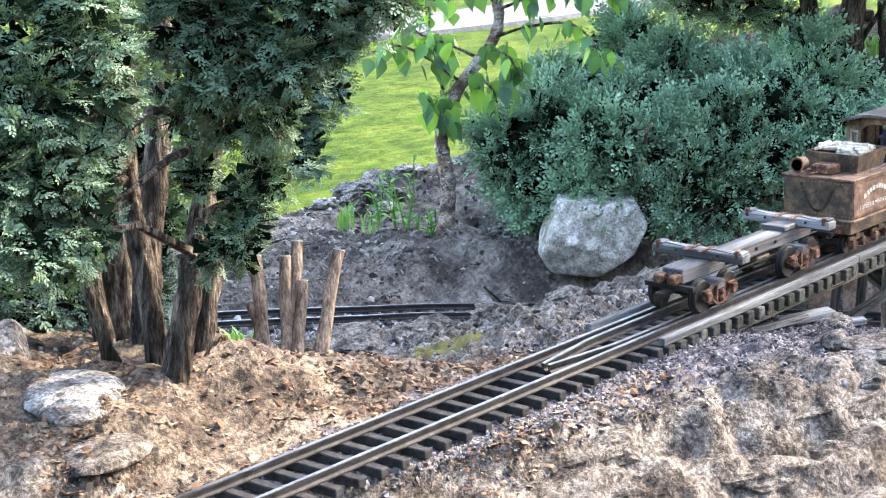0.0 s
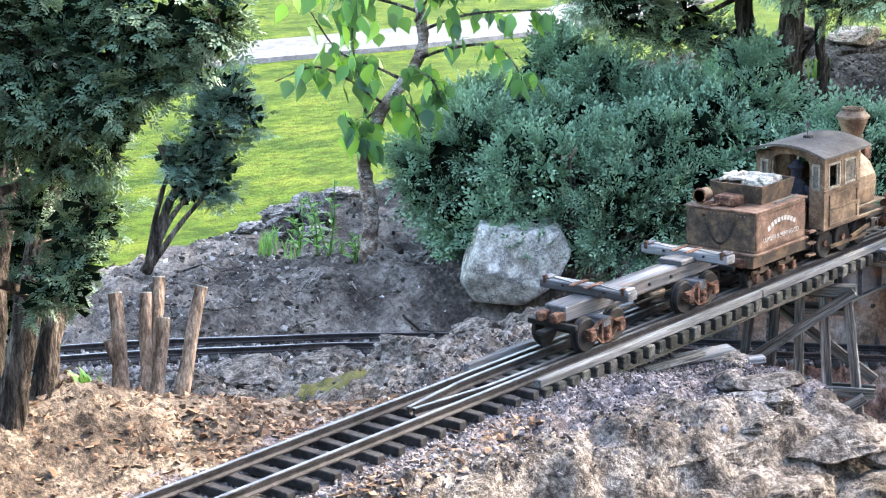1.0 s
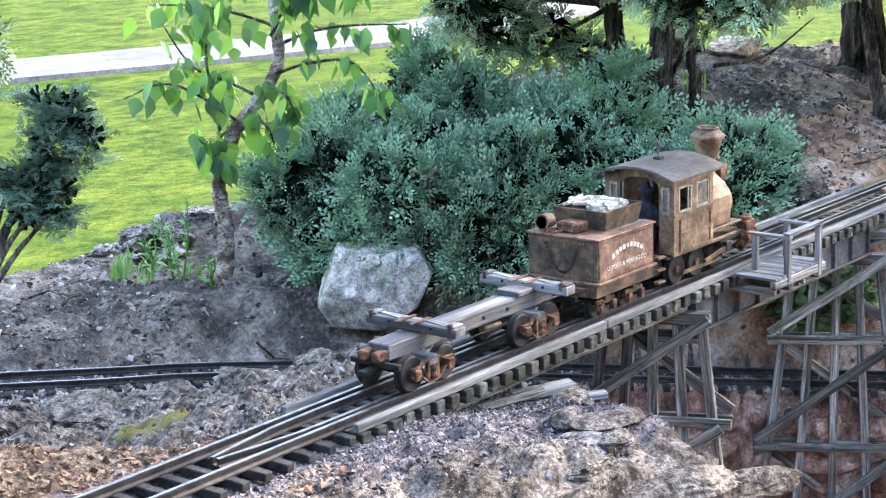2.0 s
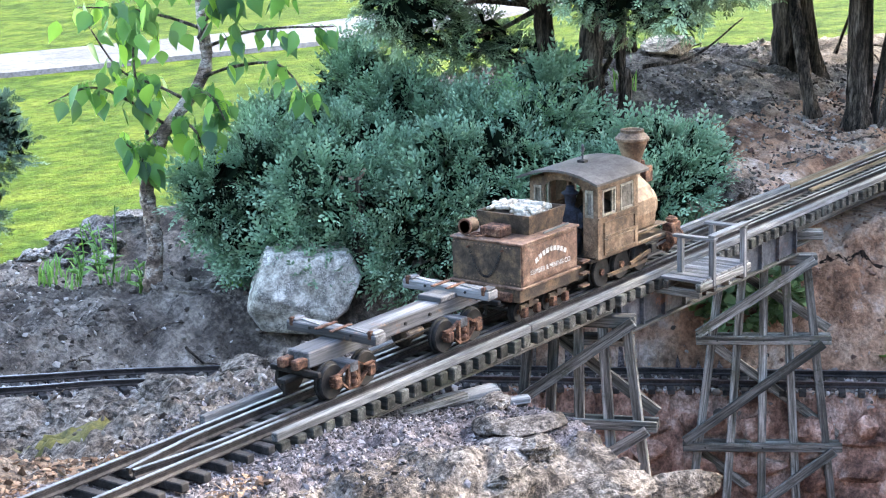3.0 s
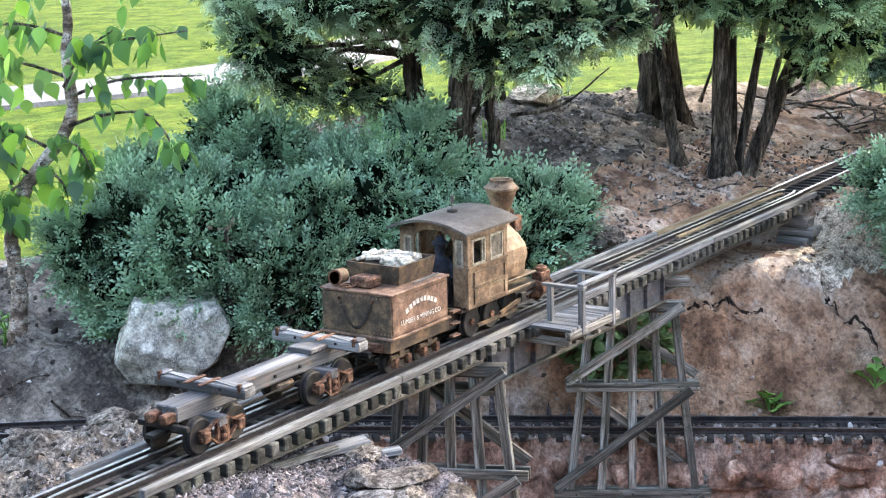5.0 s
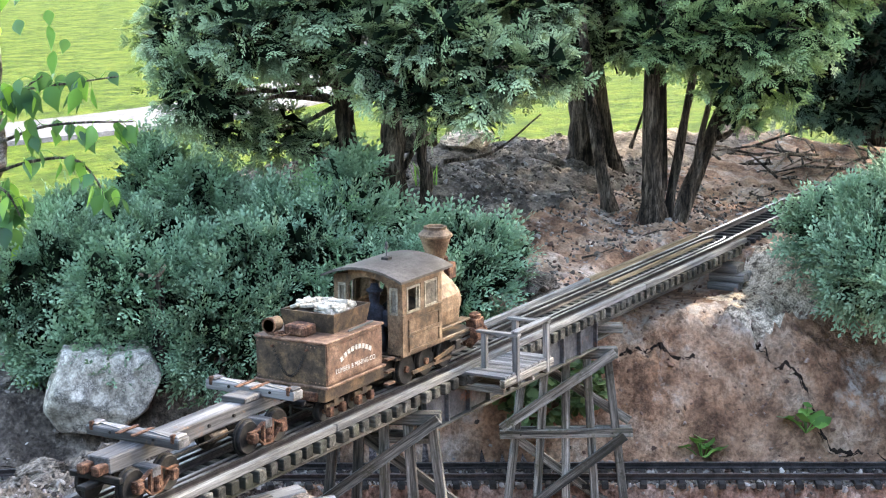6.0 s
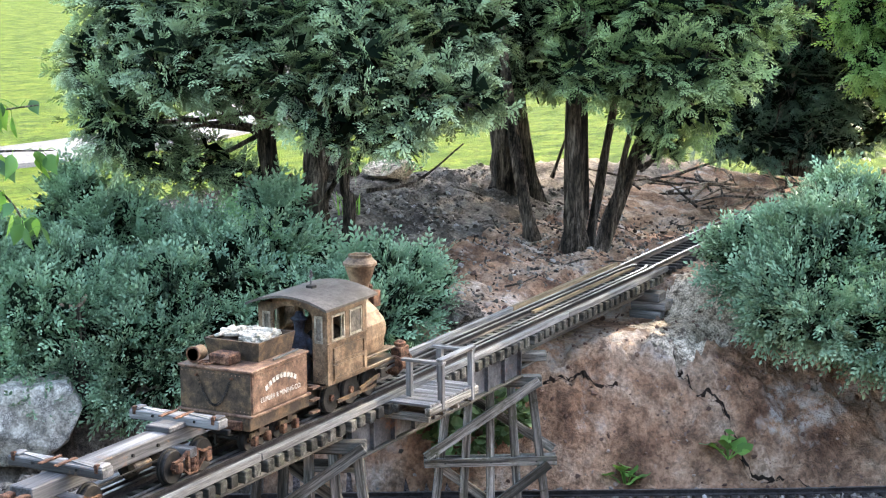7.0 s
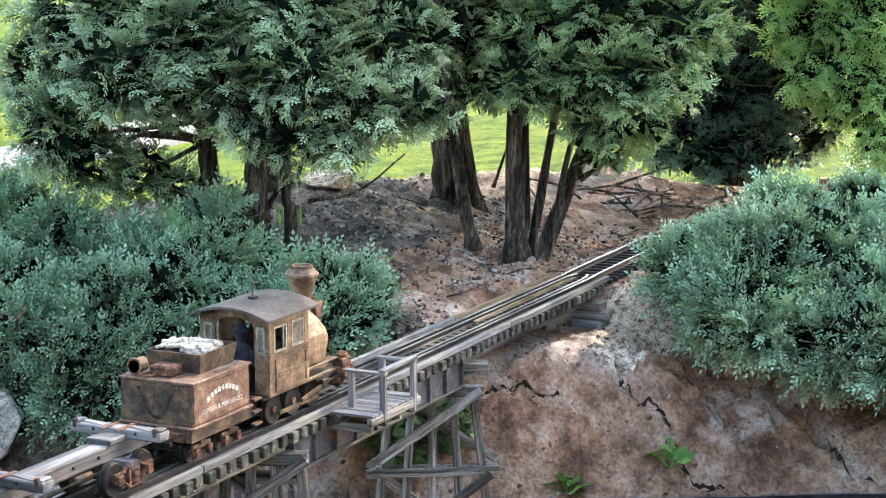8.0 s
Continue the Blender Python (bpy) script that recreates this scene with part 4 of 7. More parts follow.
def conifer(label, trunks, lumps, seed, mat, template, size, name="yew_tree", high=(), rear=(), pad=0.026, per=8, droop=0.15, lift=0.15, layer=0.7, limbs=(), gap=0.024):
    """trunks and limbs: (points, radius at foot, radius at top); lumps: the crown in view; high: coarse unseen crown
    added overhead to cast shade.
    """
    base = Vector(trunks[0][0][0])
    t = thing(name, label, "tree", "", pose(*base))
    for k, (pts, r0, r1) in enumerate(trunks):
        pts = [Vector(p) - base for p in pts]
        pts[0].z -= 0.03
        part("trunk", limb_tube(pts, r0, r1, seed + k, 18, 0.24), M_BARK, t, smooth=True)
    for k, (pts, r0, r1) in enumerate(limbs):
        part("limb", limb_tube([Vector(p) - base for p in pts], r0, r1, seed + 40 + k, 8), M_BARK, t, smooth=True)
    loc = [(tuple(Vector(c) - base), r) for c, r in lumps]
    behind = [(tuple(Vector(c) - base), r) for c, r in rear]
    rng = random.Random(seed)
    bm = bmesh.new()
    for c, rad in loc:
        near = min((Vector(p) - base for pts, _, _ in trunks for p in pts[1:]), key=lambda q: (q - Vector(c)).length + abs(q.z - c[2]) * 0.5)
        e = Vector(c) + Vector([rng.uniform(-.4, .4) * a for a in rad])
        s = near + Vector((0, 0, rng.uniform(-0.03, 0.03)))
        tube([s, s.lerp(e, .5) + Vector((rng.uniform(-.015, .015), rng.uniform(-.015, .015), rng.uniform(-.01, .03))), e], [0.0045, 0.0032, 0.0012], 5, bm)
    tagged(part("bough", bm, M_BARK, t), kind="stuff")
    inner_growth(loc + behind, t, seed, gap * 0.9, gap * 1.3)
    if behind:
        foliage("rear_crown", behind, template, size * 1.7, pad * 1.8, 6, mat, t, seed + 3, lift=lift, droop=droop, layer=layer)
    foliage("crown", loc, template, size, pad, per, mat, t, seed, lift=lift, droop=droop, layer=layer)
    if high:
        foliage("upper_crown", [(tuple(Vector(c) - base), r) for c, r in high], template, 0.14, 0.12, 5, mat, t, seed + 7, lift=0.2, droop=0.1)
    return t


YEW_SPREADING = [(0.936, 0.600, 0.228, 0.064), (0.979, 0.657, 0.306, 0.069), (0.936, 0.514, 0.305, 0.062), (0.988, 0.594, 0.189, 0.050), (1.056, 0.560, 0.164, 0.039), (1.121, 0.530, 0.130, 0.028), (1.006, 0.628, 0.374, 0.069), (0.998, 0.529, 0.376, 0.067),
                 (0.985, 0.432, 0.355, 0.062), (1.007, 0.476, 0.287, 0.052), (1.017, 0.366, 0.355, 0.062), (0.961, 0.341, 0.294, 0.054), (0.970, 0.305, 0.248, 0.047), (0.981, 0.271, 0.223, 0.039), (0.957, 0.239, 0.311, 0.059), (1.011, 0.269, 0.378, 0.064)]
YEW_SPREADING += [(0.975, 0.186, 0.269, 0.052), (1.035, 0.201, 0.328, 0.057), (0.996, 0.141, 0.266, 0.038), (1.012, 0.110, 0.272, 0.024), (0.963, 0.196, 0.231, 0.035), (1.094, 0.216, 0.383, 0.066), (1.156, 0.190, 0.344, 0.045)]
conifer("dark green yew with three reddish-brown trunks above the juniper",
        [([(1.14, 0.424, 0.03), (1.138, 0.426, 0.12), (1.142, 0.424, 0.25), (1.14, 0.430, 0.75)], 0.021, 0.012), ([(1.119, 0.460, 0.03), (1.112, 0.470, 0.10), (1.10, 0.482, 0.22), (1.10, 0.480, 0.6)], 0.0165, 0.009), ([(1.135, 0.379, 0.02), (1.142, 0.374, 0.10), (1.134, 0.376, 0.17), (1.15, 0.355, 0.6)], 0.0095, 0.006)],
        balls(YEW_SPREADING), 31, M_YEW, T_YEW, 0.030, pad=0.028, rear=balls([(1.300, 0.696, 0.312, 0.120), (1.375, 0.550, 0.337, 0.129), (1.432, 0.435, 0.345, 0.112), (1.205, 0.763, 0.282, 0.093)]), high=[((1.14, 0.42, 0.98), (0.34, 0.34, 0.40))],
        limbs=[([(1.105, 0.475, 0.135), (1.08, 0.52, 0.130), (1.05, 0.57, 0.145), (0.99, 0.62, 0.165)], 0.0055, 0.002), ([(1.105, 0.478, 0.20), (1.08, 0.52, 0.215), (1.06, 0.56, 0.215), (1.0, 0.60, 0.24)], 0.005, 0.002), ([(1.12, 0.458, 0.14), (1.13, 0.44, 0.125), (1.15, 0.42, 0.12)], 0.004, 0.003),
               ([(1.14, 0.42, 0.09), (1.138, 0.395, 0.13), (1.135, 0.377, 0.155)], 0.0045, 0.003), ([(1.15, 0.35, 0.12), (1.2, 0.30, 0.13), (1.25, 0.25, 0.18)], 0.003, 0.001)])
conifer("tall yew with a thick trunk at the edge of the lawn", [([(1.745, 0.425, 0.04), (1.742, 0.426, 0.2), (1.73, 0.43, 0.9)], 0.026, 0.014), ([(1.775, 0.375, 0.04), (1.755, 0.40, 0.18), (1.75, 0.43, 0.6)], 0.012, 0.006)],
        balls([(1.680, 0.381, 0.326, 0.083), (1.690, 0.335, 0.262, 0.065), (1.715, 0.316, 0.344, 0.074), (1.663, 0.384, 0.244, 0.055), (1.703, 0.455, 0.343, 0.075), (1.702, 0.371, 0.417, 0.083)]),
        32, M_YEW, T_YEW, 0.028, rear=balls([(1.955, 0.513, 0.333, 0.132)]), high=[((1.72, 0.45, 1.06), (0.40, 0.36, 0.50))], pad=0.03, limbs=[([(1.73, 0.33, 0.07), (1.72, 0.30, 0.14), (1.70, 0.27, 0.20)], 0.003, 0.001)])
conifer("tall yew with fluted trunks leaning apart beside the far track",
        [([(1.525, 0.199, 0.0), (1.528, 0.20, 0.15), (1.54, 0.205, 0.8)], 0.021, 0.012), ([(1.512, 0.265, 0.03), (1.522, 0.300, 0.15), (1.66, 0.42, 0.55)], 0.0105, 0.006), ([(1.548, 0.180, -0.01), (1.585, 0.12, 0.14), (1.66, 0.02, 0.42)], 0.013, 0.007), ([(1.54, 0.188, -0.01), (1.555, 0.16, 0.15), (1.58, 0.12, 0.40)], 0.008, 0.004), ([(1.555, 0.165, -0.01), (1.56, 0.14, 0.10), (1.545, 0.10, 0.25)], 0.006, 0.003)],
        balls([(1.508, 0.159, 0.337, 0.076), (1.470, 0.098, 0.282, 0.066), (1.440, 0.158, 0.274, 0.050), (1.503, 0.059, 0.356, 0.074), (1.455, 0.014, 0.285, 0.061), (1.482, 0.049, 0.217, 0.045), (1.508, -0.003, 0.225, 0.045), (1.527, 0.052, 0.166, 0.029), (1.533, -0.028, 0.290, 0.054), (1.546, -0.031, 0.355, 0.070),
               (1.613, -0.057, 0.345, 0.034), (1.586, 0.028, 0.420, 0.076), (1.539, 0.127, 0.420, 0.076)]),
        33, M_LIME, T_YEW, 0.030, pad=0.030, rear=balls([(1.776, 0.182, 0.325, 0.129), (1.817, 0.099, 0.334, 0.101)]), high=[((1.62, 0.12, 1.0), (0.36, 0.34, 0.45))])
conifer("spreading yew coloured dark for its shade, with foliage down to the ground", [([(2.32, 0.08, 0.05), (2.32, 0.08, 0.4), (2.32, 0.08, 0.9)], 0.04, 0.02)],
        balls([(2.186, 0.181, 0.109, 0.063), (2.216, 0.114, 0.093, 0.063), (2.254, 0.039, 0.103, 0.073), (2.288, -0.027, 0.113, 0.063), (2.311, -0.068, 0.134, 0.047), (2.204, 0.177, 0.192, 0.073), (2.251, 0.084, 0.202, 0.084), (2.291, -0.002, 0.196, 0.079), (2.317, 0.094, 0.282, 0.085),
               (2.347, 0.061, 0.356, 0.085), (2.310, 0.138, 0.356, 0.085), (2.363, -0.002, 0.282, 0.080)]),
        34, M_DARKYEW, T_YEW, 0.030, rear=balls([(2.546, 0.159, 0.167, 0.172), (2.578, 0.149, 0.314, 0.149)]), high=[((2.40, 0.08, 1.05), (0.40, 0.40, 0.50))], pad=0.034)
# Its tall unseen crown is added to keep sun off the near bed.
conifer("tall bright green arborvitae hanging over the far track", [([(2.28, -0.42, 0.0), (2.28, -0.42, 0.6), (2.28, -0.45, 1.7)], 0.045, 0.012)],
        balls([(2.143, -0.109, 0.334, 0.064), (2.127, -0.191, 0.336, 0.078), (2.127, -0.105, 0.256, 0.049), (2.105, -0.180, 0.245, 0.063), (2.119, -0.232, 0.187, 0.053), (2.115, -0.244, 0.134, 0.044), (2.139, -0.154, 0.193, 0.039), (2.203, -0.255, 0.275, 0.089), (2.173, -0.061, 0.317, 0.040), (2.168, -0.130, 0.412, 0.079)]),
        35, M_BRIGHT, T_CED, 0.036, rear=balls([(2.406, -0.181, 0.346, 0.126)]), name="arborvitae_tree", high=[((2.28, -0.42, 0.97), (0.50, 0.46, 0.45)), ((2.28, -0.46, 1.40), (0.36, 0.36, 0.42))], pad=0.034, droop=0.7, lift=-0.1, layer=0.3)
HEDGE = [(-0.552, 0.115, 0.318, 0.027), (-0.527, 0.086, 0.316, 0.027), (-0.568, 0.088, 0.279, 0.026), (-0.530, 0.075, 0.278, 0.021), (-0.581, 0.088, 0.238, 0.026), (-0.548, 0.080, 0.237, 0.023), (-0.499, 0.092, 0.294, 0.016), (-0.587, 0.080, 0.201, 0.021), (-0.553, 0.073, 0.202, 0.018),
         (-0.591, 0.123, 0.300, 0.031), (-0.604, 0.115, 0.239, 0.031), (-0.600, 0.123, 0.190, 0.018), (-0.568, 0.084, 0.185, 0.011), (-0.527, 0.098, 0.351, 0.028)]
HEDGE += [(-0.402, 0.143, 0.307, 0.024), (-0.385, 0.109, 0.311, 0.028), (-0.362, 0.082, 0.310, 0.026), (-0.346, 0.048, 0.314, 0.022), (-0.334, 0.021, 0.321, 0.017), (-0.334, -0.006, 0.330, 0.013), (-0.381, 0.093, 0.280, 0.024), (-0.394, 0.120, 0.272, 0.024), (-0.374, 0.055, 0.287, 0.017), (-0.355, 0.037, 0.296, 0.011)]
HEDGE += [(-0.392, 0.155, 0.245, 0.016), (-0.366, 0.094, 0.246, 0.018), (-0.370, 0.126, 0.234, 0.016), (-0.369, 0.073, 0.264, 0.012), (-0.361, 0.103, 0.199, 0.006), (-0.372, 0.108, 0.182, 0.007), (-0.379, 0.108, 0.160, 0.008), (-0.385, 0.124, 0.140, 0.005), (-0.374, 0.162, 0.195, 0.003),
          (-0.367, 0.114, 0.341, 0.036), (-0.352, 0.050, 0.341, 0.031), (-0.398, 0.151, 0.342, 0.032)]
conifer("arborvitae with a clump of bare leaning trunks in the sun",
        [([(-0.384, 0.208, 0.036), (-0.379, 0.222, 0.092), (-0.375, 0.239, 0.150), (-0.367, 0.250, 0.204), (-0.351, 0.260, 0.282)], 0.0095, 0.007), ([(-0.362, 0.258, 0.028), (-0.330, 0.280, 0.104), (-0.307, 0.285, 0.191), (-0.285, 0.297, 0.290)], 0.012, 0.010),
         ([(-0.395, 0.189, 0.040), (-0.374, 0.183, 0.088), (-0.357, 0.184, 0.144), (-0.332, 0.193, 0.203), (-0.304, 0.205, 0.279)], 0.011, 0.007), ([(-0.348, 0.211, 0.033), (-0.327, 0.209, 0.091), (-0.305, 0.214, 0.131), (-0.289, 0.196, 0.174)], 0.0105, 0.005),
         ([(-0.364, 0.290, 0.023), (-0.352, 0.324, 0.070), (-0.344, 0.337, 0.132), (-0.329, 0.342, 0.189)], 0.008, 0.007), ([(-0.326, 0.325, 0.026), (-0.313, 0.340, 0.107), (-0.297, 0.358, 0.206)], 0.013, 0.010)],
        balls(HEDGE, 1.0), 36, M_CEDAR, T_CED, 0.017, name="arborvitae_tree", pad=0.013, per=7, droop=0.15, gap=0.015, high=[((-0.42, 0.24, 0.78), (0.20, 0.20, 0.24))],
        limbs=[([(-0.408, 0.238, 0.040), (-0.426, 0.238, 0.109), (-0.443, 0.235, 0.133)], 0.006, 0.003), ([(-0.370, 0.140, 0.146), (-0.354, 0.110, 0.201), (-0.348, 0.077, 0.257), (-0.341, 0.053, 0.297)], 0.004, 0.0015), ([(-0.39, 0.157, 0.12), (-0.372, 0.14, 0.16), (-0.36, 0.105, 0.20)], 0.003, 0.001)])
# Added shrub: dark foliage in place of the shade behind the trunks.
conifer("added low dark evergreen standing in for shade behind the bare trunks", [([(-0.27, 0.43, -0.02), (-0.27, 0.43, 0.06), (-0.26, 0.42, 0.16)], 0.008, 0.003)],
        balls([(-0.331, 0.436, 0.049, 0.034), (-0.270, 0.443, 0.045, 0.036), (-0.230, 0.422, 0.028, 0.036), (-0.213, 0.428, 0.098, 0.041), (-0.197, 0.402, 0.077, 0.026), (-0.195, 0.402, 0.166, 0.041), (-0.250, 0.438, 0.094, 0.041), (-0.321, 0.443, 0.097, 0.039), (-0.396, 0.441, 0.073, 0.038), (-0.40, 0.43, 0.15, 0.045), (-0.32, 0.43, 0.19, 0.05), (-0.24, 0.42, 0.24, 0.05)], 1.0), 38, M_DARKYEW, T_CED, 0.022, name="conifer_shrub", pad=0.018, per=6, gap=0.018)
conifer("small dark conifer with bare lower stems on the lawn edge", [([ (0.268, 0.830, -0.052), (0.295, 0.816, -0.002), (0.320, 0.803, 0.039) ], 0.0045, 0.002), ([ (0.266, 0.831, -0.052), (0.301, 0.807, -0.010), (0.332, 0.785, 0.024) ], 0.0045, 0.002), ([ (0.269, 0.829, -0.051), (0.292, 0.823, 0.005), (0.310, 0.817, 0.046) ], 0.0045, 0.002), ([ (0.268, 0.830, -0.052), (0.303, 0.800, -0.024), (0.338, 0.776, 0.020) ], 0.0045, 0.002), ([ (0.270, 0.828, -0.051), (0.301, 0.812, 0.004), (0.332, 0.794, 0.052) ], 0.0045, 0.002)],
        balls([ (0.378, 0.769, 0.128, 0.023), (0.356, 0.784, 0.101, 0.032), (0.334, 0.795, 0.059, 0.032), (0.343, 0.775, 0.034, 0.025), (0.317, 0.814, 0.060, 0.019), (0.381, 0.758, 0.103, 0.014), (0.320, 0.798, 0.025, 0.013), (0.358, 0.798, 0.143, 0.016) ], 1.15), 37, M_DARKYEW, T_CED, 0.019, name="conifer_shrub", pad=0.013, per=7, lift=0.6, gap=0.015)


def birch():
    t = thing("birch_tree", "young birch with a crooked peeling trunk and fresh green leaves", "tree", "", pose(0.575, 0.765, -0.13))
    b = Vector((0.575, 0.765, -0.13))
    main = [(0.591, 0.757, -0.126), (0.596, 0.758, -0.105), (0.607, 0.761, -0.062), (0.611, 0.769, -0.026), (0.614, 0.778, 0.006), (0.625, 0.776, 0.038), (0.647, 0.764, 0.083), (0.671, 0.745, 0.118), (0.691, 0.733, 0.156), (0.698, 0.739, 0.192), (0.702, 0.748, 0.228), (0.712, 0.75, 0.27), (0.72, 0.76, 0.32), (0.729, 0.77, 0.377)]
    part("trunk", tube([Vector(p) - b for p in spline(main, 4)], lambda s: 0.0115 - 0.0065 * s, 14, rough=0.20, seed=2), M_BIRCH, t, smooth=True)
    twigs = [[(0.646, 0.765, 0.083), (0.599, 0.794, 0.125), (0.562, 0.815, 0.141), (0.515, 0.839, 0.126)],
             [(0.620, 0.777, 0.023), (0.596, 0.768, 0.051), (0.575, 0.772, 0.074)],
             [(0.668, 0.748, 0.114), (0.671, 0.801, 0.129), (0.659, 0.861, 0.150), (0.659, 0.920, 0.210)],
             [(0.683, 0.739, 0.142), (0.677, 0.668, 0.162), (0.678, 0.601, 0.169), (0.667, 0.555, 0.149), (0.662, 0.530, 0.113)],
             [(0.692, 0.741, 0.178), (0.690, 0.667, 0.202), (0.691, 0.600, 0.212), (0.708, 0.527, 0.215)],
             [(0.696, 0.747, 0.206), (0.696, 0.803, 0.217), (0.682, 0.861, 0.227), (0.663, 0.939, 0.228)],
             [(0.693, 0.745, 0.192), (0.686, 0.704, 0.238), (0.693, 0.655, 0.267)],
             [(0.669, 0.737, 0.133), (0.653, 0.687, 0.124), (0.642, 0.657, 0.099)],
             [(0.649, 0.750, 0.099), (0.638, 0.706, 0.082), (0.632, 0.690, 0.062)],
             [(0.641, 0.770, 0.076), (0.612, 0.770, 0.066), (0.589, 0.756, 0.042)],
             [(0.629, 0.784, 0.073), (0.658, 0.832, 0.162), (0.690, 0.849, 0.225)],
             [(0.706, 0.748, 0.242), (0.703, 0.636, 0.257), (0.716, 0.554, 0.268)],
             [(0.709, 0.750, 0.256), (0.698, 0.821, 0.270), (0.672, 0.889, 0.263)]]
    rng = random.Random(12)
    ends = []
    for row in twigs:
        pts = spline(row, 6)
        part("branch", tube([Vector(p) - b for p in pts], lambda s: 0.0026 - 0.0017 * s, 6, rough=0.2, seed=1), M_BARK, t)
        for k in range(19):
            u = rng.uniform(0.22, 1.0)
            p = Vector(pts[int(u * (len(pts) - 1))])
            e = p + Vector((rng.uniform(-.022, .022), rng.uniform(-.022, .022), rng.uniform(-.012, .014)))
            part("leaf_stalk", tube([p - b, p.lerp(e, 0.6) - b + Vector((0, 0, 0.004)), e - b], [0.0006, 0.0005], 4), M_WEED, t)
            ends.append(e)
    for k in range(45):
        ends.append(Vector((0.625, 0.80, 0.20)) + Vector((rng.gauss(0, .032), rng.gauss(0, .032), rng.uniform(-.06, .10))))
    for k in range(40):
        ends.append(Vector((0.70, 0.74, 0.34)) + Vector((rng.uniform(-.09, .09), rng.uniform(-.09, .09), rng.uniform(-0.05, .10))))
    prof = [(0, 0), (0.30, 0.10), (0.46, 0.28), (0.42, 0.45), (0.25, 0.66), (0.08, 0.86), (0, 1.0)]
    for i, p in enumerate(ends):
        bm = bmesh.new()
        s = rng.uniform(0.020, 0.038)
        mid = [bm.verts.new((0, -0.05 * s * math.sin(y * 3), -y * s)) for _, y in prof]
        for sgn in (-1, 1):
            side = [bm.verts.new((sgn * x * s * 0.76, 0.16 * x * s, -y * s - 0.03 * x * s)) for x, y in prof[1:-1]]
            ring = [mid[0]] + side + [mid[-1]]
            for k in range(len(prof) - 1):
                q = [mid[k], ring[k], ring[k + 1], mid[k + 1]]
                q = list(dict.fromkeys(q))
                if len(q) > 2:
                    bm.faces.new(q if sgn < 0 else q[::-1])
        ob = part("leaf", bm, M_LEAF, t, smooth=True)
        ob.matrix_basis = Matrix.Translation(p - b) @ Euler((rng.uniform(-.6, .5), rng.uniform(-.5, .5), rng.uniform(0, 6.28))).to_matrix().to_4x4()


birch()


def ground_cover():
    """Ivy-like leaves on the steep bank below the girder."""
    t = thing("ground_cover", "dark leafy ground cover clinging to the bank under the girder", "plant", "", pose(0.985, 0.13, -0.13))
    a = np.linspace(0, math.tau, 7)[:-1]
    tv = np.concatenate([[(0, 0, 0)], np.stack([np.cos(a) * 0.5, 0.10 * np.cos(2 * a), 0.5 + 0.5 * np.sin(a)], 1)])
    tf = np.array([(0, k + 1, (k + 1) % 6 + 1) for k in range(6)])
    foliage("leaves", [((0, 0, 0.03), (0.05, 0.06, 0.05)), ((-0.03, 0.05, 0.02), (0.04, 0.04, 0.04)), ((0.03, -0.05, 0.0), (0.04, 0.04, 0.035)), ((0.01, 0.0, -0.03), (0.05, 0.05, 0.03))], (tv, tf, np.full(len(tv), 0.3)), 0.013, 0.012, 5, M_LIME, t, 61, lift=0.2, jitter=0.6)


ground_cover()

# ---- the train, standing on the bridge ----
TR = 0.340      # rear of the tender
LOCO_X, CAR_X = TR + 0.132, TR - 0.004


def wheel(parent, x, y, r, mat, spokes=0, name="wheel", width=0.006):
    s = 1 if y > 0 else -1
    w = part(name, lathe([(r * 0.5, -width * 0.35), (r * 0.93, -width * 0.5), (r, -width * 0.3), (r, width * 0.15), (r * 1.10, width * 0.2), (r * 1.10, width * 0.5), (r * 0.5, width * 0.5)] if s < 0 else
                         [(r * 0.5, -width * 0.5), (r * 1.10, -width * 0.5), (r * 1.10, -width * 0.2), (r, -width * 0.15), (r, width * 0.3), (r * 0.93, width * 0.5), (r * 0.5, width * 0.35)], (x, y, r), "y", 24), M_DARK if mat is None else mat, parent)
    part("hub", lathe([(r * 0.22, -width * 0.75), (r * 0.26, 0), (r * 0.22, width * 0.75)], (x, y, r), "y", 10), M_RUST, w)
    for k in range(spokes):
        a = k * math.tau / spokes
        part("spoke", beam((x, y, r), (x + math.cos(a) * r * 0.9, y, r + math.sin(a) * r * 0.9), 0.0016, 0.002, (0, 1, 0)), M_RUST, w)
    return w


def letters(text, size, mat, parent, m, name="lettering"):
    cu = bpy.data.curves.new("tmp", "FONT")
    cu.body, cu.size, cu.align_x, cu.extrude = text, size, "CENTER", 0.00018
    ob = bpy.data.objects.new("tmp", cu)
    scene.collection.objects.link(ob)
    me = bpy.data.meshes.new_from_object(ob.evaluated_get(bpy.context.evaluated_depsgraph_get()))
    bpy.data.objects.remove(ob)
    me.materials.clear()
    me.materials.append(mat)
    o = new(name, me)
    o.parent, o.matrix_basis = parent, m
    return o


M_WHITE = surf("white_paint", [(0.3, (0.34, 0.325, 0.29)), (0.7, (0.52, 0.50, 0.455))], 200, 900, rough=0.6, relief=0.0001)
M_LOAD = surf("split_white_wood", [(0.3, (0.24, 0.225, 0.185)), (0.6, (0.42, 0.38, 0.31))], 120, 600, rough=0.8, relief=0.0004)
M_DENIM = surf("dark_blue_cloth_paint", [(0.3, (0.007, 0.008, 0.012)), (0.7, (0.020, 0.024, 0.036))], 150, 700, rough=0.8, relief=0.0002)
M_PANE = surf("dusty_pane", [(0.3, (0.09, 0.082, 0.066)), (0.7, (0.17, 0.155, 0.13))], 60, 500, rough=0.25, relief=0.0001, spec=0.5)
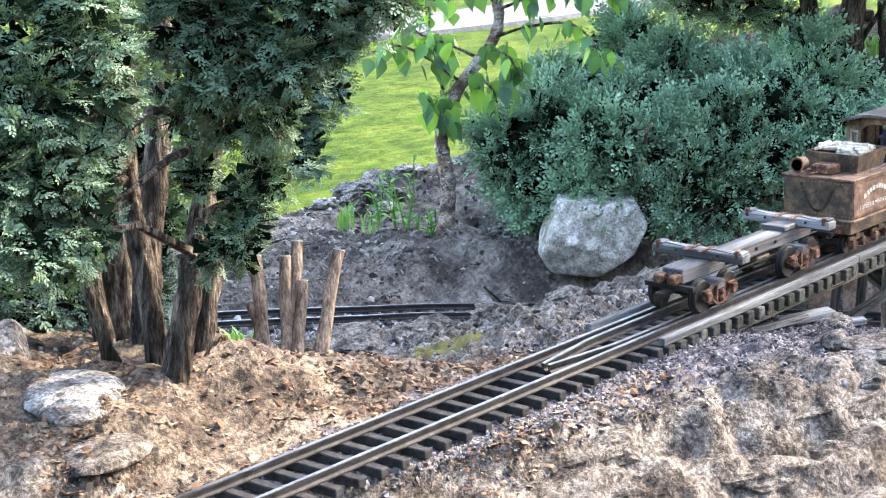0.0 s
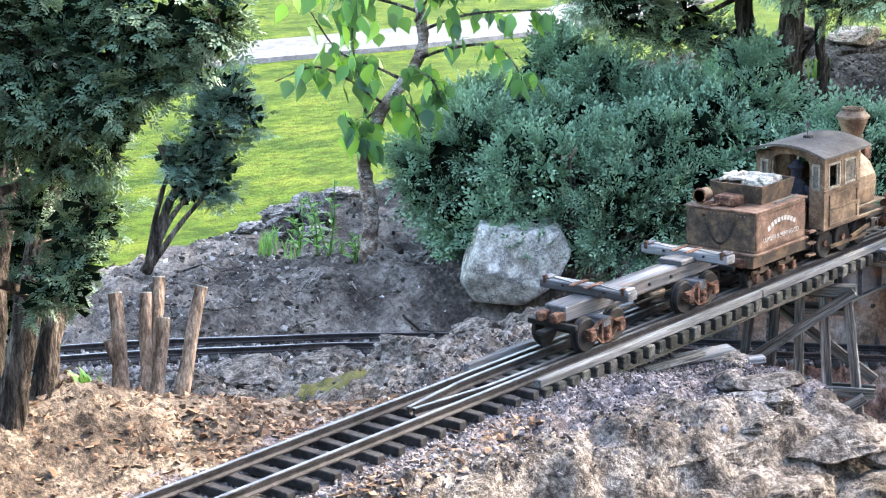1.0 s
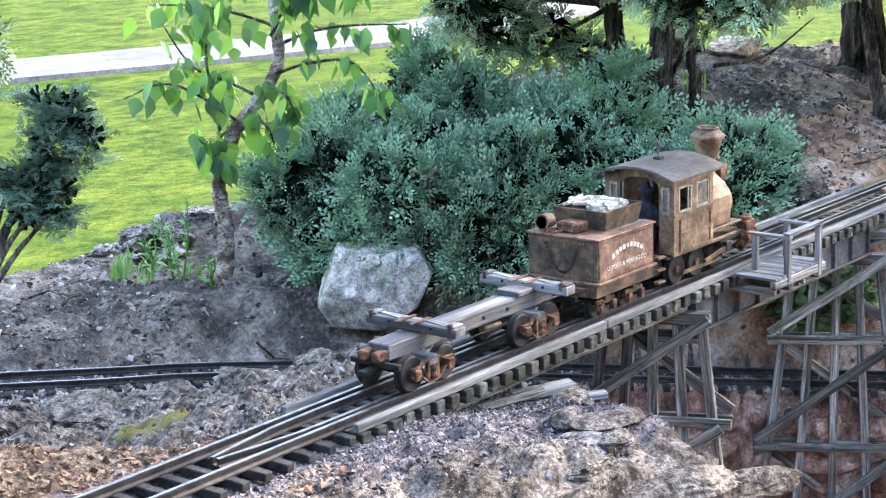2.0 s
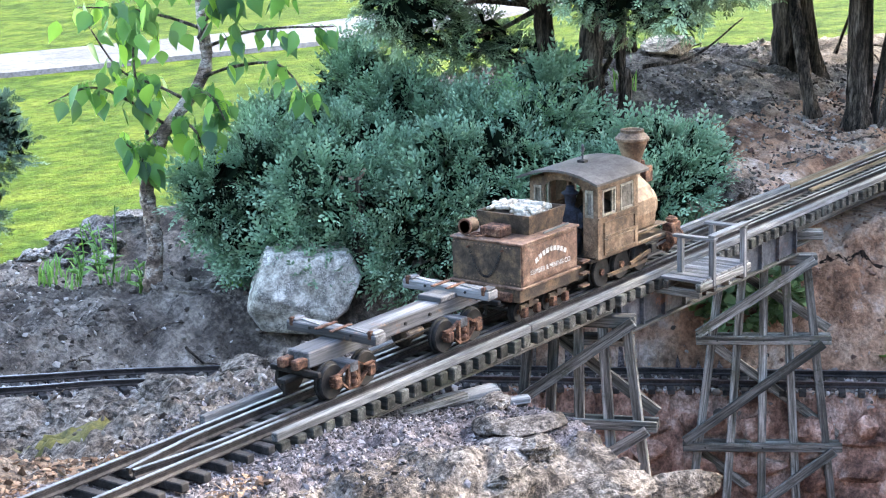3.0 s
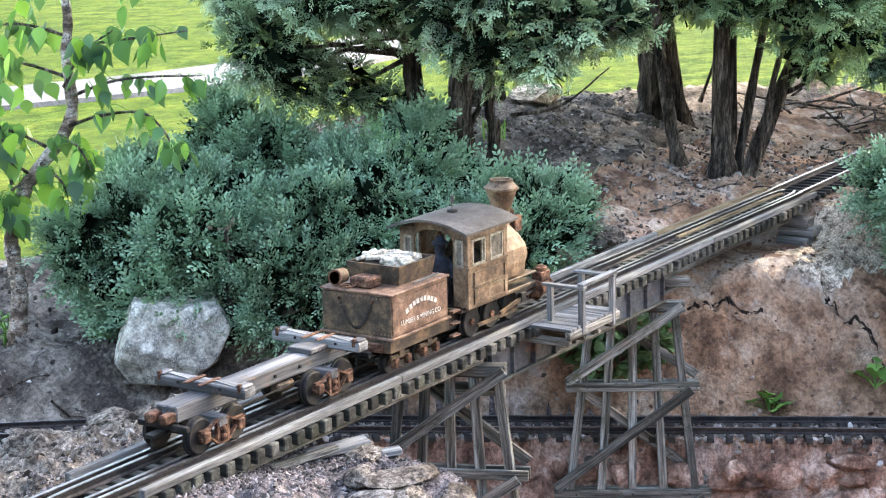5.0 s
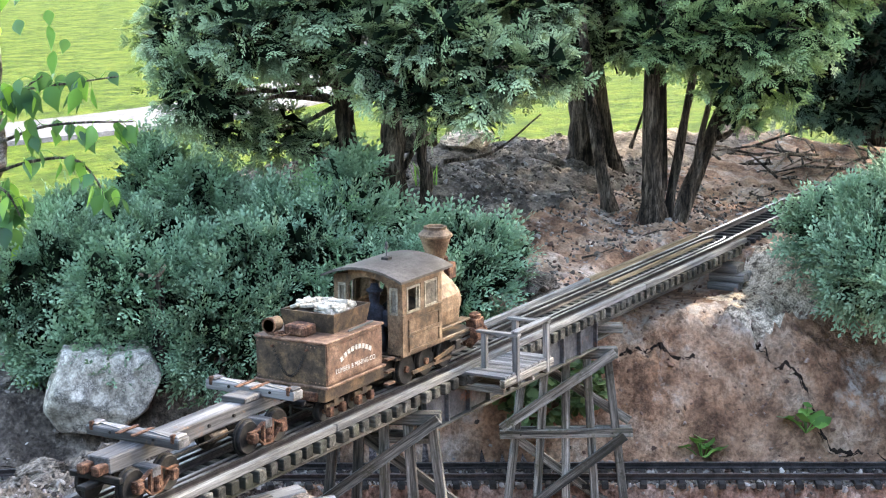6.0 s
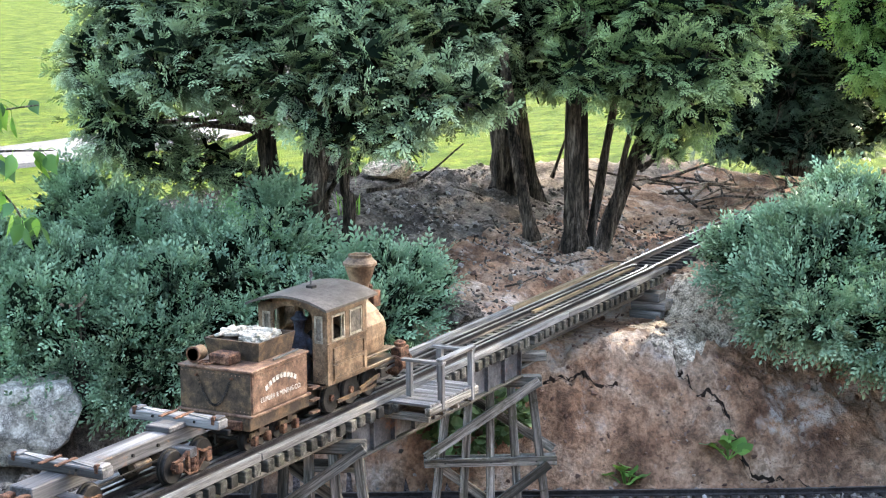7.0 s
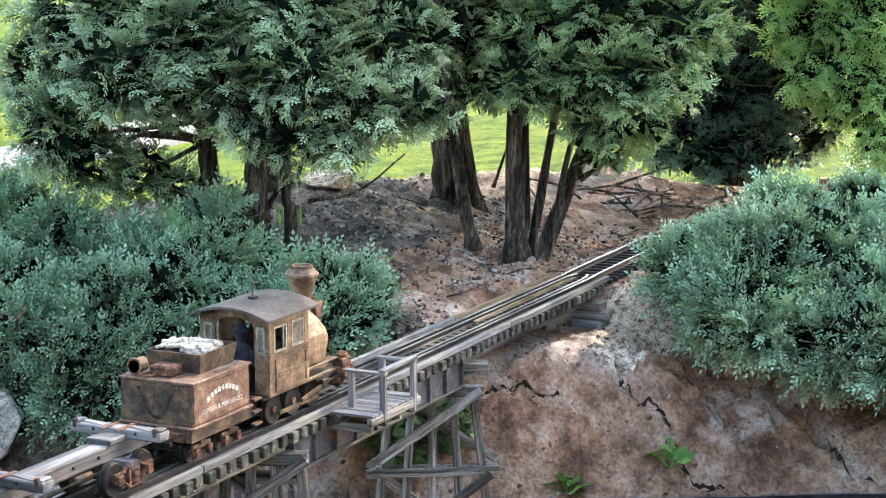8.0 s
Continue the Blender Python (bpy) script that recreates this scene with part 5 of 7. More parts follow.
M_GREYWOOD = surf("grey_car_timber", [(0.3, (0.050, 0.049, 0.050)), (0.5, (0.105, 0.104, 0.105)), (0.7, (0.19, 0.187, 0.184))], 90, 600, rough=0.7, relief=0.0005, patch=((0.14, 0.085, 0.055), 40, 0.58, 0.7), grain=True)


def tender():
    t = thing("tender", "rusty brown model tender with white lettering and a wood load", "model tender", "", pose(TR, HIGH_Y, 0))
    tank = part("tank", box(0.0005, 0.0955, -0.0392, 0.0392, 0.0375, 0.0765, bevel=0.0012), M_BODY, t)
    part("rear_sheet", box(-0.0006, 0.0, -0.0385, 0.0385, 0.038, 0.0755), M_REAR, tank, "sooty rust-streaked rear sheet")
    part("top_plate", box(-0.0012, 0.0972, -0.0408, 0.0408, 0.0765, 0.0786, bevel=0.0005), M_BODY, t)
    part("lower_rim", box(-0.0022, 0.098, -0.0415, 0.0415, 0.0352, 0.0375, bevel=0.0005), M_BODY, t)
    part("frame", box(-0.001, 0.100, -0.0375, 0.0375, 0.0225, 0.0352, bevel=0.0008), M_REAR, t, "dark brown timber frame")
    # rivets along the edges of the side and rear sheets
    for a, b, n, ax in (((0.003, -0.0393, 0.0405), (0.093, -0.0393, 0.0405), 24, "y"), ((0.003, -0.0393, 0.0735), (0.093, -0.0393, 0.0735), 24, "y"), ((0.003, -0.0393, 0.0435), (0.003, -0.0393, 0.0705), 8, "y"), ((0.047, -0.0393, 0.0435), (0.047, -0.0393, 0.0705), 8, "y"),
                        ((0.093, -0.0393, 0.0435), (0.093, -0.0393, 0.0705), 8, "y"), ((-0.0006, -0.036, 0.0405), (-0.0006, 0.036, 0.0405), 18, "x"), ((-0.0006, -0.036, 0.0735), (-0.0006, 0.036, 0.0735), 18, "x")):
        bm = bmesh.new()
        for k in range(n):
            p = Vector(a).lerp(Vector(b), k / (n - 1))
            lathe([(0.0007, -0.0006), (0.0005, 0.0)] if ax == "x" else [(0.0007, -0.0006), (0.0005, 0.0)], p, ax, 6, bm)
        tagged(part("rivet", bm, M_BODY, tank), kind="stuff")
    # fuel box with its load
    bm = bmesh.new()
    lo, hi = [(0.034, -0.025), (0.090, -0.025), (0.090, 0.030), (0.034, 0.030)], [(0.031, -0.028), (0.093, -0.028), (0.093, 0.033), (0.031, 0.033)]
    a, b = [bm.verts.new((x, y, 0.0786)) for x, y in lo], [bm.verts.new((x, y, 0.097)) for x, y in hi]
    c = [bm.verts.new((0.062 + (x - 0.062) * 0.93, 0.0025 + (y - 0.0025) * 0.93, 0.097)) for x, y in hi]
    d = [bm.verts.new((v.co.x, v.co.y, 0.092)) for v in c]
    for r0, r1 in ((a, b), (b, c), (c, d)):
        for k in range(4):
            bm.faces.new((r0[k], r0[(k + 1) % 4], r1[(k + 1) % 4], r1[k]))
    bm.faces.new(d)
    part("fuel_box", bm, M_REAR, t, "dark sheet-metal fuel box")
    rng = random.Random(3)
    load = thing("firewood_load", "pale split wood heaped in the tender's fuel box", "firewood", "", pose(TR + 0.062, HIGH_Y + 0.0025, 0.094))
    for k in range(46):
        l = rng.uniform(0.008, 0.018)
        bm = box(-l / 2, l / 2, -rng.uniform(.002, .0045), rng.uniform(.002, .0045), -0.002, rng.uniform(0.001, 0.003), bevel=0.0007)
        ob = part("log", bm, M_LOAD, load)
        ob.matrix_basis = pose(rng.uniform(-0.020, 0.020), rng.uniform(-0.022, 0.022), 0.0005 + rng.uniform(0, 0.0055), rng.uniform(-22, 22), rng.uniform(-10, 10), rng.uniform(0, 180))
    part("tool_box", box(0.009, 0.029, -0.010, 0.014, 0.0786, 0.0885, bevel=0.0016), M_RUST, t, "rusty tool box")
    lamp = part("rear_lamp", lathe([(0.0070, -0.008), (0.0070, 0.005), (0.0055, 0.007)], (0.013, 0.027, 0.0870), "x", 18), M_REAR, t, "round dark rear lamp")
    part("lamp_ring", lathe([(0.0076, -0.0090), (0.0078, -0.0075), (0.0060, -0.0072), (0.0060, -0.0090)], (0.013, 0.027, 0.0870), "x", 18), M_RUST, lamp)
    part("lamp_glass", lathe([(0.0059, -0.0086), (0.0059, -0.0080)], (0.013, 0.027, 0.0870), "x", 18), M_PANE, lamp)
    bm = bmesh.new()
    tube([(0.004 + 0.0075 * math.cos(a), 0.012 + 0.0075 * math.sin(a), 0.0815) for a in np.linspace(0, math.tau, 21)], [0.0007], 6, bm)
    for a in range(3):
        tube([(0.004 + 0.0075 * math.cos(a * 2.094 + q), 0.012 + 0.0075 * math.sin(a * 2.094 + q), 0.0815) for q in (0, math.pi)][:1] + [(0.004, 0.012, 0.0815)], [0.0006], 5, bm)
    part("hand_wheel", bm, M_RUST, t, "thin rusty brake wheel")
    part("brake_staff", lathe([(0.0008, 0.0786), (0.0008, 0.082)], (0.004, 0.012, 0), "z", 6), M_RUST, t)
    part("poker", beam((0.045, -0.034, 0.0797), (0.092, -0.031, 0.0797), 0.0016, 0.0016), M_PALEWOOD, t, "pale wooden poker")
    # hanging chain on the rear sheet
    bm = bmesh.new()
    for k in range(25):
        u = k / 24
        y, z = 0.018 - 0.036 * u, 0.070 - 0.026 * (1 - (2 * u - 1) ** 2)
        n2 = 0.0013
        tube([(-0.0022, y + math.cos(q) * n2, z + math.sin(q) * n2 * 0.8) for q in np.linspace(0, math.tau, 7)], [0.0004], 4, bm)
    part("chain", bm, M_DARK, t, "sagging dark chain")
    for y in (-0.019, 0.019):
        part("chain_hook", lathe([(0.0012, -0.004), (0.0012, 0.0)], (0.0, y, 0.0705), "x", 8), M_RUST, t)
    for k in range(9):
        p = 0.0095 * (k - 4)
        ob = part("worn_letter_bar", box(-0.0022, 0.0022, -0.0002, 0.0002, -0.0022, 0.0022), M_WHITE, t, "white letter worn past reading")
        a = (k - 4) * 6.0
        ob.matrix_basis = pose(0.049 + (k - 4) * 0.0060, -0.0394, 0.0645 - 0.00038 * (k - 4) ** 2, 0, a, 0)
    letters("LUMBER & MINING CO.", 0.0066, M_WHITE, t, pose(0.049, -0.0393, 0.0462, 90, 0, 0))
    # ladder and running gear
    lad = part("step_ladder", beam((0.1005, -0.040, 0.015), (0.1005, -0.040, 0.041), 0.0016, 0.0022), M_BODY, t)
    part("rung_post", beam((0.1115, -0.040, 0.015), (0.1115, -0.040, 0.041), 0.0016, 0.0022), M_BODY, lad)
    for z in (0.016, 0.028, 0.040):
        part("rung", box(0.0995, 0.1125, -0.042, -0.037, z - 0.0008, z + 0.0012), M_BODY, lad)
    for x in (0.014, 0.035, 0.062, 0.083):
        for y in (-0.0225, 0.0225):
            wheel(t, x, y, 0.0095, None)
        part("axle", lathe([(0.0014, -0.034), (0.0014, 0.034)], (x, 0, 0.0095), "y", 8), M_DARK, t)
        for y in (-0.032, 0.032):
            part("journal_box", box(x - 0.0032, x + 0.0032, y - 0.003, y + 0.003, 0.0055, 0.0145, bevel=0.0007), M_RUST, t)
    for y in (-0.030, 0.030):
        for x in (0.0245, 0.0725):
            part("side_frame", box(x - 0.015, x + 0.015, y - 0.0014, y + 0.0014, 0.0125, 0.0175, bevel=0.0006), M_REAR, t)
            part("bolster", box(x - 0.004, x + 0.004, y - 0.003, y + 0.003, 0.0165, 0.0225), M_REAR, t)
    part("rear_beam", box(-0.0055, -0.001, -0.030, 0.030, 0.0235, 0.032, bevel=0.0008), M_RUST, t)
    part("draw_bar", beam((-0.006, 0, 0.026), (-0.026, 0, 0.024), 0.003, 0.002), M_DARK, t)


def rect_ring(x0, x1, z0, z1, y, w, d, bm=None):
    """A window sash in the plane y."""
    bm = bm or bmesh.new()
    for b in ((x0, x1, z0, z0 + w), (x0, x1, z1 - w, z1), (x0, x0 + w, z0 + w, z1 - w), (x1 - w, x1, z0 + w, z1 - w)):
        box(b[0], b[1], y - d, y + d, b[2], b[3], bm)
    return bm


def locomotive():
    t = thing("locomotive", "weathered tan model steam locomotive with an open-backed cab", "model locomotive", "", pose(LOCO_X, HIGH_Y, 0))
    part("footplate", box(-0.004, 0.150, -0.034, 0.034, 0.0315, 0.0352, bevel=0.0006), M_REAR, t)
    # cab sides, with openings between posts, sill and header
    for s in (-1, 1):
        y0, y1 = (s * 0.0396, s * 0.0372)
        y0, y1 = min(y0, y1), max(y0, y1)
        w = part("cab_side", box(0.0, 0.075, y0, y1, 0.0352, 0.0765), M_CAB, t)
        for x0, x1 in ((0.0, 0.0075), (0.0345, 0.041), (0.0675, 0.075)):
            part("window_post", box(x0, x1, y0, y1, 0.0765, 0.1035), M_CAB, w)
        part("header", box(0.0, 0.075, y0, y1, 0.1035, 0.111), M_CAB, w)
        yo = s * 0.0402
        for z0, z1 in ((0.0385, 0.0535), (0.0555, 0.0705)):
            part("panel_moulding", rect_ring(0.010, 0.069, z0, z1, yo, 0.0016, 0.0007), M_CAB, w)
        part("sill", box(-0.001, 0.076, yo - 0.0012, yo + 0.0012, 0.0748, 0.0768), M_CAB, w)
        for x0, x1, open_ in ((0.0085, 0.0335, True), (0.042, 0.0665, False)):
            f = part("sash", rect_ring(x0, x1, 0.0770, 0.103, s * 0.0388, 0.0022, 0.0009), M_CREAM if open_ or s < 0 else M_CAB, w, "cream window sash")
            if open_:
                part("sash_bar", box(x1 - 0.0075, x1 - 0.0058, s * 0.0388 - 0.0008, s * 0.0388 + 0.0008, 0.079, 0.101), M_CREAM, f)
            else:
                part("pane", box(x0 + 0.002, x1 - 0.002, s * 0.0386 - 0.0003, s * 0.0386 + 0.0003, 0.079, 0.101), M_PANE, f, "dusty pane")
        # narrow rear wings with a slim window each
        a, b = (s * 0.0372, s * 0.0225)
        a, b = min(a, b), max(a, b)
        q = part("rear_wing", box(0.0, 0.0022, a, b, 0.0352, 0.0765), M_CAB, t)
        part("wing_header", box(0.0, 0.0022, a, b, 0.1035, 0.113), M_CAB, q)
        part("wing_post", box(0.0, 0.0022, a, a + 0.0028, 0.0765, 0.1035), M_CAB, q)
        part("wing_post", box(0.0, 0.0022, b - 0.0028, b, 0.0765, 0.1035), M_CAB, q)
        bm = bmesh.new()
        for y2, y3, z2, z3 in ((a + 0.0028, b - 0.0028, 0.0765, 0.079), (a + 0.0028, b - 0.0028, 0.101, 0.1035), (a + 0.0028, a + 0.0047, 0.079, 0.101), (b - 0.0047, b - 0.0028, 0.079, 0.101)):
            box(-0.0008, 0.0026, y2, y3, z2, z3, bm)
        part("slim_sash", bm, M_CREAM, q, "cream slim window frame")
        part("slim_pane", box(0.0008, 0.0012, a + 0.0047, b - 0.0047, 0.079, 0.101), M_PANE, q)
    front = part("cab_front", box(0.0728, 0.075, -0.0371, 0.0371, 0.0352, 0.0765), M_CAB, t)
    part("front_header", box(0.0728, 0.075, -0.0371, 0.0371, 0.1035, 0.116), M_CAB, front)
    part("front_post", box(0.0728, 0.075, -0.010, 0.010, 0.0765, 0.1035), M_CAB, front)
    for s in (-1, 1):
        part("front_sash", box(0.0725, 0.0753, s * 0.0352 - 0.002, s * 0.0352 + 0.002, 0.0765, 0.1035), M_CREAM, front)
    # arched roof and the arched opening under it
    bm = bmesh.new()
    rows = []
    n = 14
    for x in (-0.013, 0.086):
        for dz in (0.0, 0.0024):
            rows.append([bm.verts.new((x, -0.0465 + 0.093 * k / n, 0.1105 + 0.0105 * (1 - (2 * k / n - 1) ** 2) + dz)) for k in range(n + 1)])
    for k in range(n):
        bm.faces.new((rows[0][k], rows[0][k + 1], rows[2][k + 1], rows[2][k]))
        bm.faces.new((rows[1][k], rows[3][k], rows[3][k + 1], rows[1][k + 1]))
        bm.faces.new((rows[0][k], rows[1][k], rows[1][k + 1], rows[0][k + 1]))
        bm.faces.new((rows[2][k], rows[2][k + 1], rows[3][k + 1], rows[3][k]))
    for k in (0, n):
        bm.faces.new((rows[0][k], rows[2][k], rows[3][k], rows[1][k]))
    bmesh.ops.recalc_face_normals(bm, faces=bm.faces)
    roof = part("roof", bm, M_ROOF, t, "arched weathered grey-brown roof", smooth=False)
    part("roof_vent", box(0.030, 0.038, -0.005, 0.003, 0.1228, 0.1258, bevel=0.0005), M_DARK, roof)
    part("whistle", lathe([(0.0008, 0.1225), (0.0008, 0.131), (0.0016, 0.131), (0.0014, 0.137), (0.0004, 0.139)], (0.045, 0.006, 0), "z", 8), M_RAILTOP, roof, "small silvery whistle")
    part("whistle_arm", beam((0.041, 0.006, 0.133), (0.049, 0.006, 0.1335), 0.0008, 0.0008), M_RAILTOP, roof)
    bm = bmesh.new()
    arch = [(math.cos(a) * 0.0225, 0.1015 + math.sin(a) * 0.010) for a in np.linspace(math.pi, 0, 9)]
    for (ya, za), (yb, zb) in zip(arch, arch[1:]):
        tops = [0.1105 + 0.0105 * (1 - (y / 0.0465) ** 2) for y in (ya, yb)]
        v = [bm.verts.new((x, y, z)) for x in (0.0, 0.0022) for y, z in ((ya, za), (yb, zb), (yb, tops[1]), (ya, tops[0]))]
        for f in ((0, 1, 2, 3), (7, 6, 5, 4), (0, 4, 5, 1)):
            bm.faces.new([v[i] for i in f])
    bmesh.ops.remove_doubles(bm, verts=bm.verts, dist=0.0001)
    part("rear_arch", bm, M_CAB, t)
    part("cab_floor", box(0.0, 0.0728, -0.0371, 0.0371, 0.0352, 0.0368), M_DARK, t)
    part("backhead", lathe([(0.018, 0.050), (0.018, 0.0725)], (0, 0, 0.062), "x", 18), M_DARK, t, "black boiler backhead")
    # boiler jacket, domed saddle, stack
    part("boiler", lathe([(0.0225, 0.075), (0.0225, 0.139), (0.0205, 0.1415), (0.0205, 0.148), (0.0, 0.149)], (0, 0, 0.062), "x", 28), M_CAB, t, smooth=False)
    bm = bmesh.new()
    prof = [(-0.0335, 0.048), (-0.0350, 0.062), (-0.0335, 0.076), (-0.0275, 0.088), (-0.016, 0.0965), (0, 0.0995)]
    prof = prof + [(-y, z) for y, z in prof[-2::-1]]
    ra, rb = [[bm.verts.new((x, y * k, 0.06 + (z - 0.06) * k)) for y, z in prof] for x, k in ((0.0752, 1.0), (0.119, 1.0))]
    rc = [bm.verts.new((0.1235, y * 0.93, 0.06 + (z - 0.06) * 0.93)) for y, z in prof]
    for r0, r1 in ((ra, rb), (rb, rc)):
        for k in range(len(prof) - 1):
            bm.faces.new((r0[k], r1[k], r1[k + 1], r0[k + 1]))
    bm.faces.new(rc)
    bm.faces.new(ra[::-1])
    for r0, r1 in ((ra, rb), (rb, rc)):
        bm.faces.new((r0[0], r0[-1], r1[-1], r1[0]))
    part("saddle_tank", bm, M_CAB, t, "rounded tan saddle tank")
    part("smokestack", lathe([(0.0085, 0.080), (0.0078, 0.100), (0.0090, 0.108), (0.0160, 0.1290), (0.0178, 0.1305), (0.0178, 0.1330), (0.0162, 0.1342), (0.0122, 0.1385), (0.0122, 0.1412), (0.0095, 0.1412), (0.0090, 0.1385)], (0.131, 0, 0), "z", 26), M_CAB, t, "flared tan balloon smokestack", smooth=False)
    lamp = part("head_lamp", box(0.143, 0.158, -0.009, 0.009, 0.083, 0.100, bevel=0.001), M_RUST, t, "rusty box headlamp")
    part("lamp_cap", lathe([(0.0035, 0.100), (0.0035, 0.105), (0.0015, 0.107)], (0.150, 0, 0), "z", 12), M_RUST, lamp)
    part("bell", lathe([(0.0055, 0.098), (0.0040, 0.103), (0.0015, 0.107)], (0.108, 0, 0.002), "z", 14), M_RUST, t, "rust-red bell")
    for s in (-1, 1):
        c = part("cylinder", lathe([(0.0, -0.0005), (0.0075, 0.0), (0.0092, 0.0015), (0.0092, 0.004), (0.0078, 0.005), (0.0078, 0.021), (0.0092, 0.022), (0.0092, 0.0245), (0.0, 0.025)], (0.140, s * 0.034, 0.026), "x", 18), M_RUST, t, "orange-rusted steam cylinder")
        part("valve_chest", box(0.143, 0.162, s * 0.034 - 0.006, s * 0.034 + 0.006, 0.0335, 0.0435, bevel=0.001), M_RUST, c)
        part("steam_cap", lathe([(0.006, 0.0435), (0.0065, 0.047), (0.003, 0.0495)], (0.1525, s * 0.034, 0), "z", 12), M_RUST, c)
        part("piston_rod", beam((0.140, s * 0.034, 0.026), (0.112, s * 0.034, 0.024), 0.0022, 0.0022), M_RAILTOP, t)
        part("cross_head", box(0.108, 0.118, s * 0.034 - 0.0025, s * 0.034 + 0.0025, 0.0195, 0.0285, bevel=0.0006), M_DARK, t)
        part("slide_bar", beam((0.098, s * 0.034, 0.030), (0.140, s * 0.034, 0.0305), 0.0024, 0.002), M_DARK, t)
        part("main_rod", beam((0.112, s * 0.0345, 0.023), (0.068, s * 0.0345, 0.0165), 0.0022, 0.0034), M_REAR, t)
        part("side_rod", beam((0.028, s * 0.032, 0.0125), (0.104, s * 0.032, 0.0125), 0.0022, 0.0034), M_REAR, t)
        part("running_board", box(0.076, 0.140, s * 0.030 - 0.006, s * 0.030 + 0.006, 0.0445, 0.0465, bevel=0.0004), M_REAR, t)
        for x in (0.028, 0.066, 0.104):
            wheel(t, x, s * 0.0225, 0.0155, None, spokes=10, name="driving_wheel")
        part("frame_plate", box(-0.002, 0.150, s * 0.0165 - 0.001, s * 0.0165 + 0.001, 0.0125, 0.0315), M_DARK, t)
    part("pilot_beam", box(0.166, 0.172, -0.036, 0.036, 0.0195, 0.0285, bevel=0.0008), M_DARK, t, "dark timber buffer beam")
    for k in range(7):
        y = -0.027 + k * 0.009
        part("pilot_slat", beam((0.171, y, 0.019), (0.184 - abs(y) * 0.3, y * 0.55, 0.0045), 0.003, 0.003), M_RUST, t)
    part("frame_extension", box(0.150, 0.166, -0.014, 0.014, 0.018, 0.028), M_DARK, t)
    # the little driver: one plain moulded shape
    bm = lathe([(0.0085, 0.0), (0.0095, 0.012), (0.0080, 0.018), (0.0100, 0.026), (0.0085, 0.032), (0.0038, 0.035), (0.0045, 0.039), (0.0050, 0.043), (0.0072, 0.0445), (0.0072, 0.0455), (0.0040, 0.0470), (0.0030, 0.0500)], (0, 0, 0), "z", 14)
    for s in (-1, 1):
        tube([(0.0, s * 0.0095, 0.030), (-0.004, s * 0.0135, 0.022), (0.004, s * 0.012, 0.018)], [0.0030, 0.0027, 0.0022], 8, bm)
    dr = part("driver_figurine", bm, M_DENIM, smooth=True)
    dr.matrix_basis = pose(LOCO_X + 0.006, HIGH_Y - 0.004, 0.0368) @ Matrix.Diagonal((1.15, 1.2, 1.36, 1))
    tagged(dr, "small dark blue moulded driver figure standing in the cab", "figurine")


def truck(parent, x):
    """A four-wheel archbar truck."""
    r = 0.0150
    for s in (-1, 1):
        y = s * 0.029
        for dx in (-0.0215, 0.0215):
            wheel(parent, x + dx, s * 0.0222, r, None, spokes=8)
            part("journal_box", box(x + dx - 0.0040, x + dx + 0.0040, y - 0.004, y + 0.0036, r - 0.0045, r + 0.0045, bevel=0.0009), M_RUST, parent)
        for z0 in (0.0055, -0.0045):
            bm = bmesh.new()
            pts = [(-0.0275, z0 if z0 > 0 else -0.001), (-0.0165, z0 if z0 > 0 else -0.001), (-0.006, z0 + (0.005 if z0 > 0 else -0.005)), (0.006, z0 + (0.005 if z0 > 0 else -0.005)), (0.0165, z0 if z0 > 0 else -0.001), (0.0275, z0 if z0 > 0 else -0.001)]
            for (xa, za), (xb, zb) in zip(pts, pts[1:]):
                beam((x + xa, y, r + za), (x + xb, y, r + zb), 0.0034, 0.0018, (0, 0, 1), bm)
            bmesh.ops.remove_doubles(bm, verts=bm.verts, dist=0.0012)
            part("arch_bar", bm, M_RUST, parent, "rusty arched side bar")
        for dx in (-0.006, 0.006):
            part("column", beam((x + dx, y, r - 0.0095), (x + dx, y, r + 0.0105), 0.0032, 0.0032, (1, 0, 0)), M_RUST, parent)
        part("spring", lathe([(0.0032, r - 0.008), (0.0042, r - 0.005), (0.0032, r - 0.002), (0.0042, r + 0.001), (0.0032, r + 0.004)], (x, y, 0), "z", 12), M_RUST, parent)
    for dx in (-0.0215, 0.0215):
        part("axle", lathe([(0.0017, -0.031), (0.0017, 0.031)], (x + dx, 0, r), "y", 8), M_DARK, parent)
    part("bolster", box(x - 0.0055, x + 0.0055, -0.031, 0.031, r + 0.004, r + 0.0125, bevel=0.0008), M_GREYWOOD, parent)


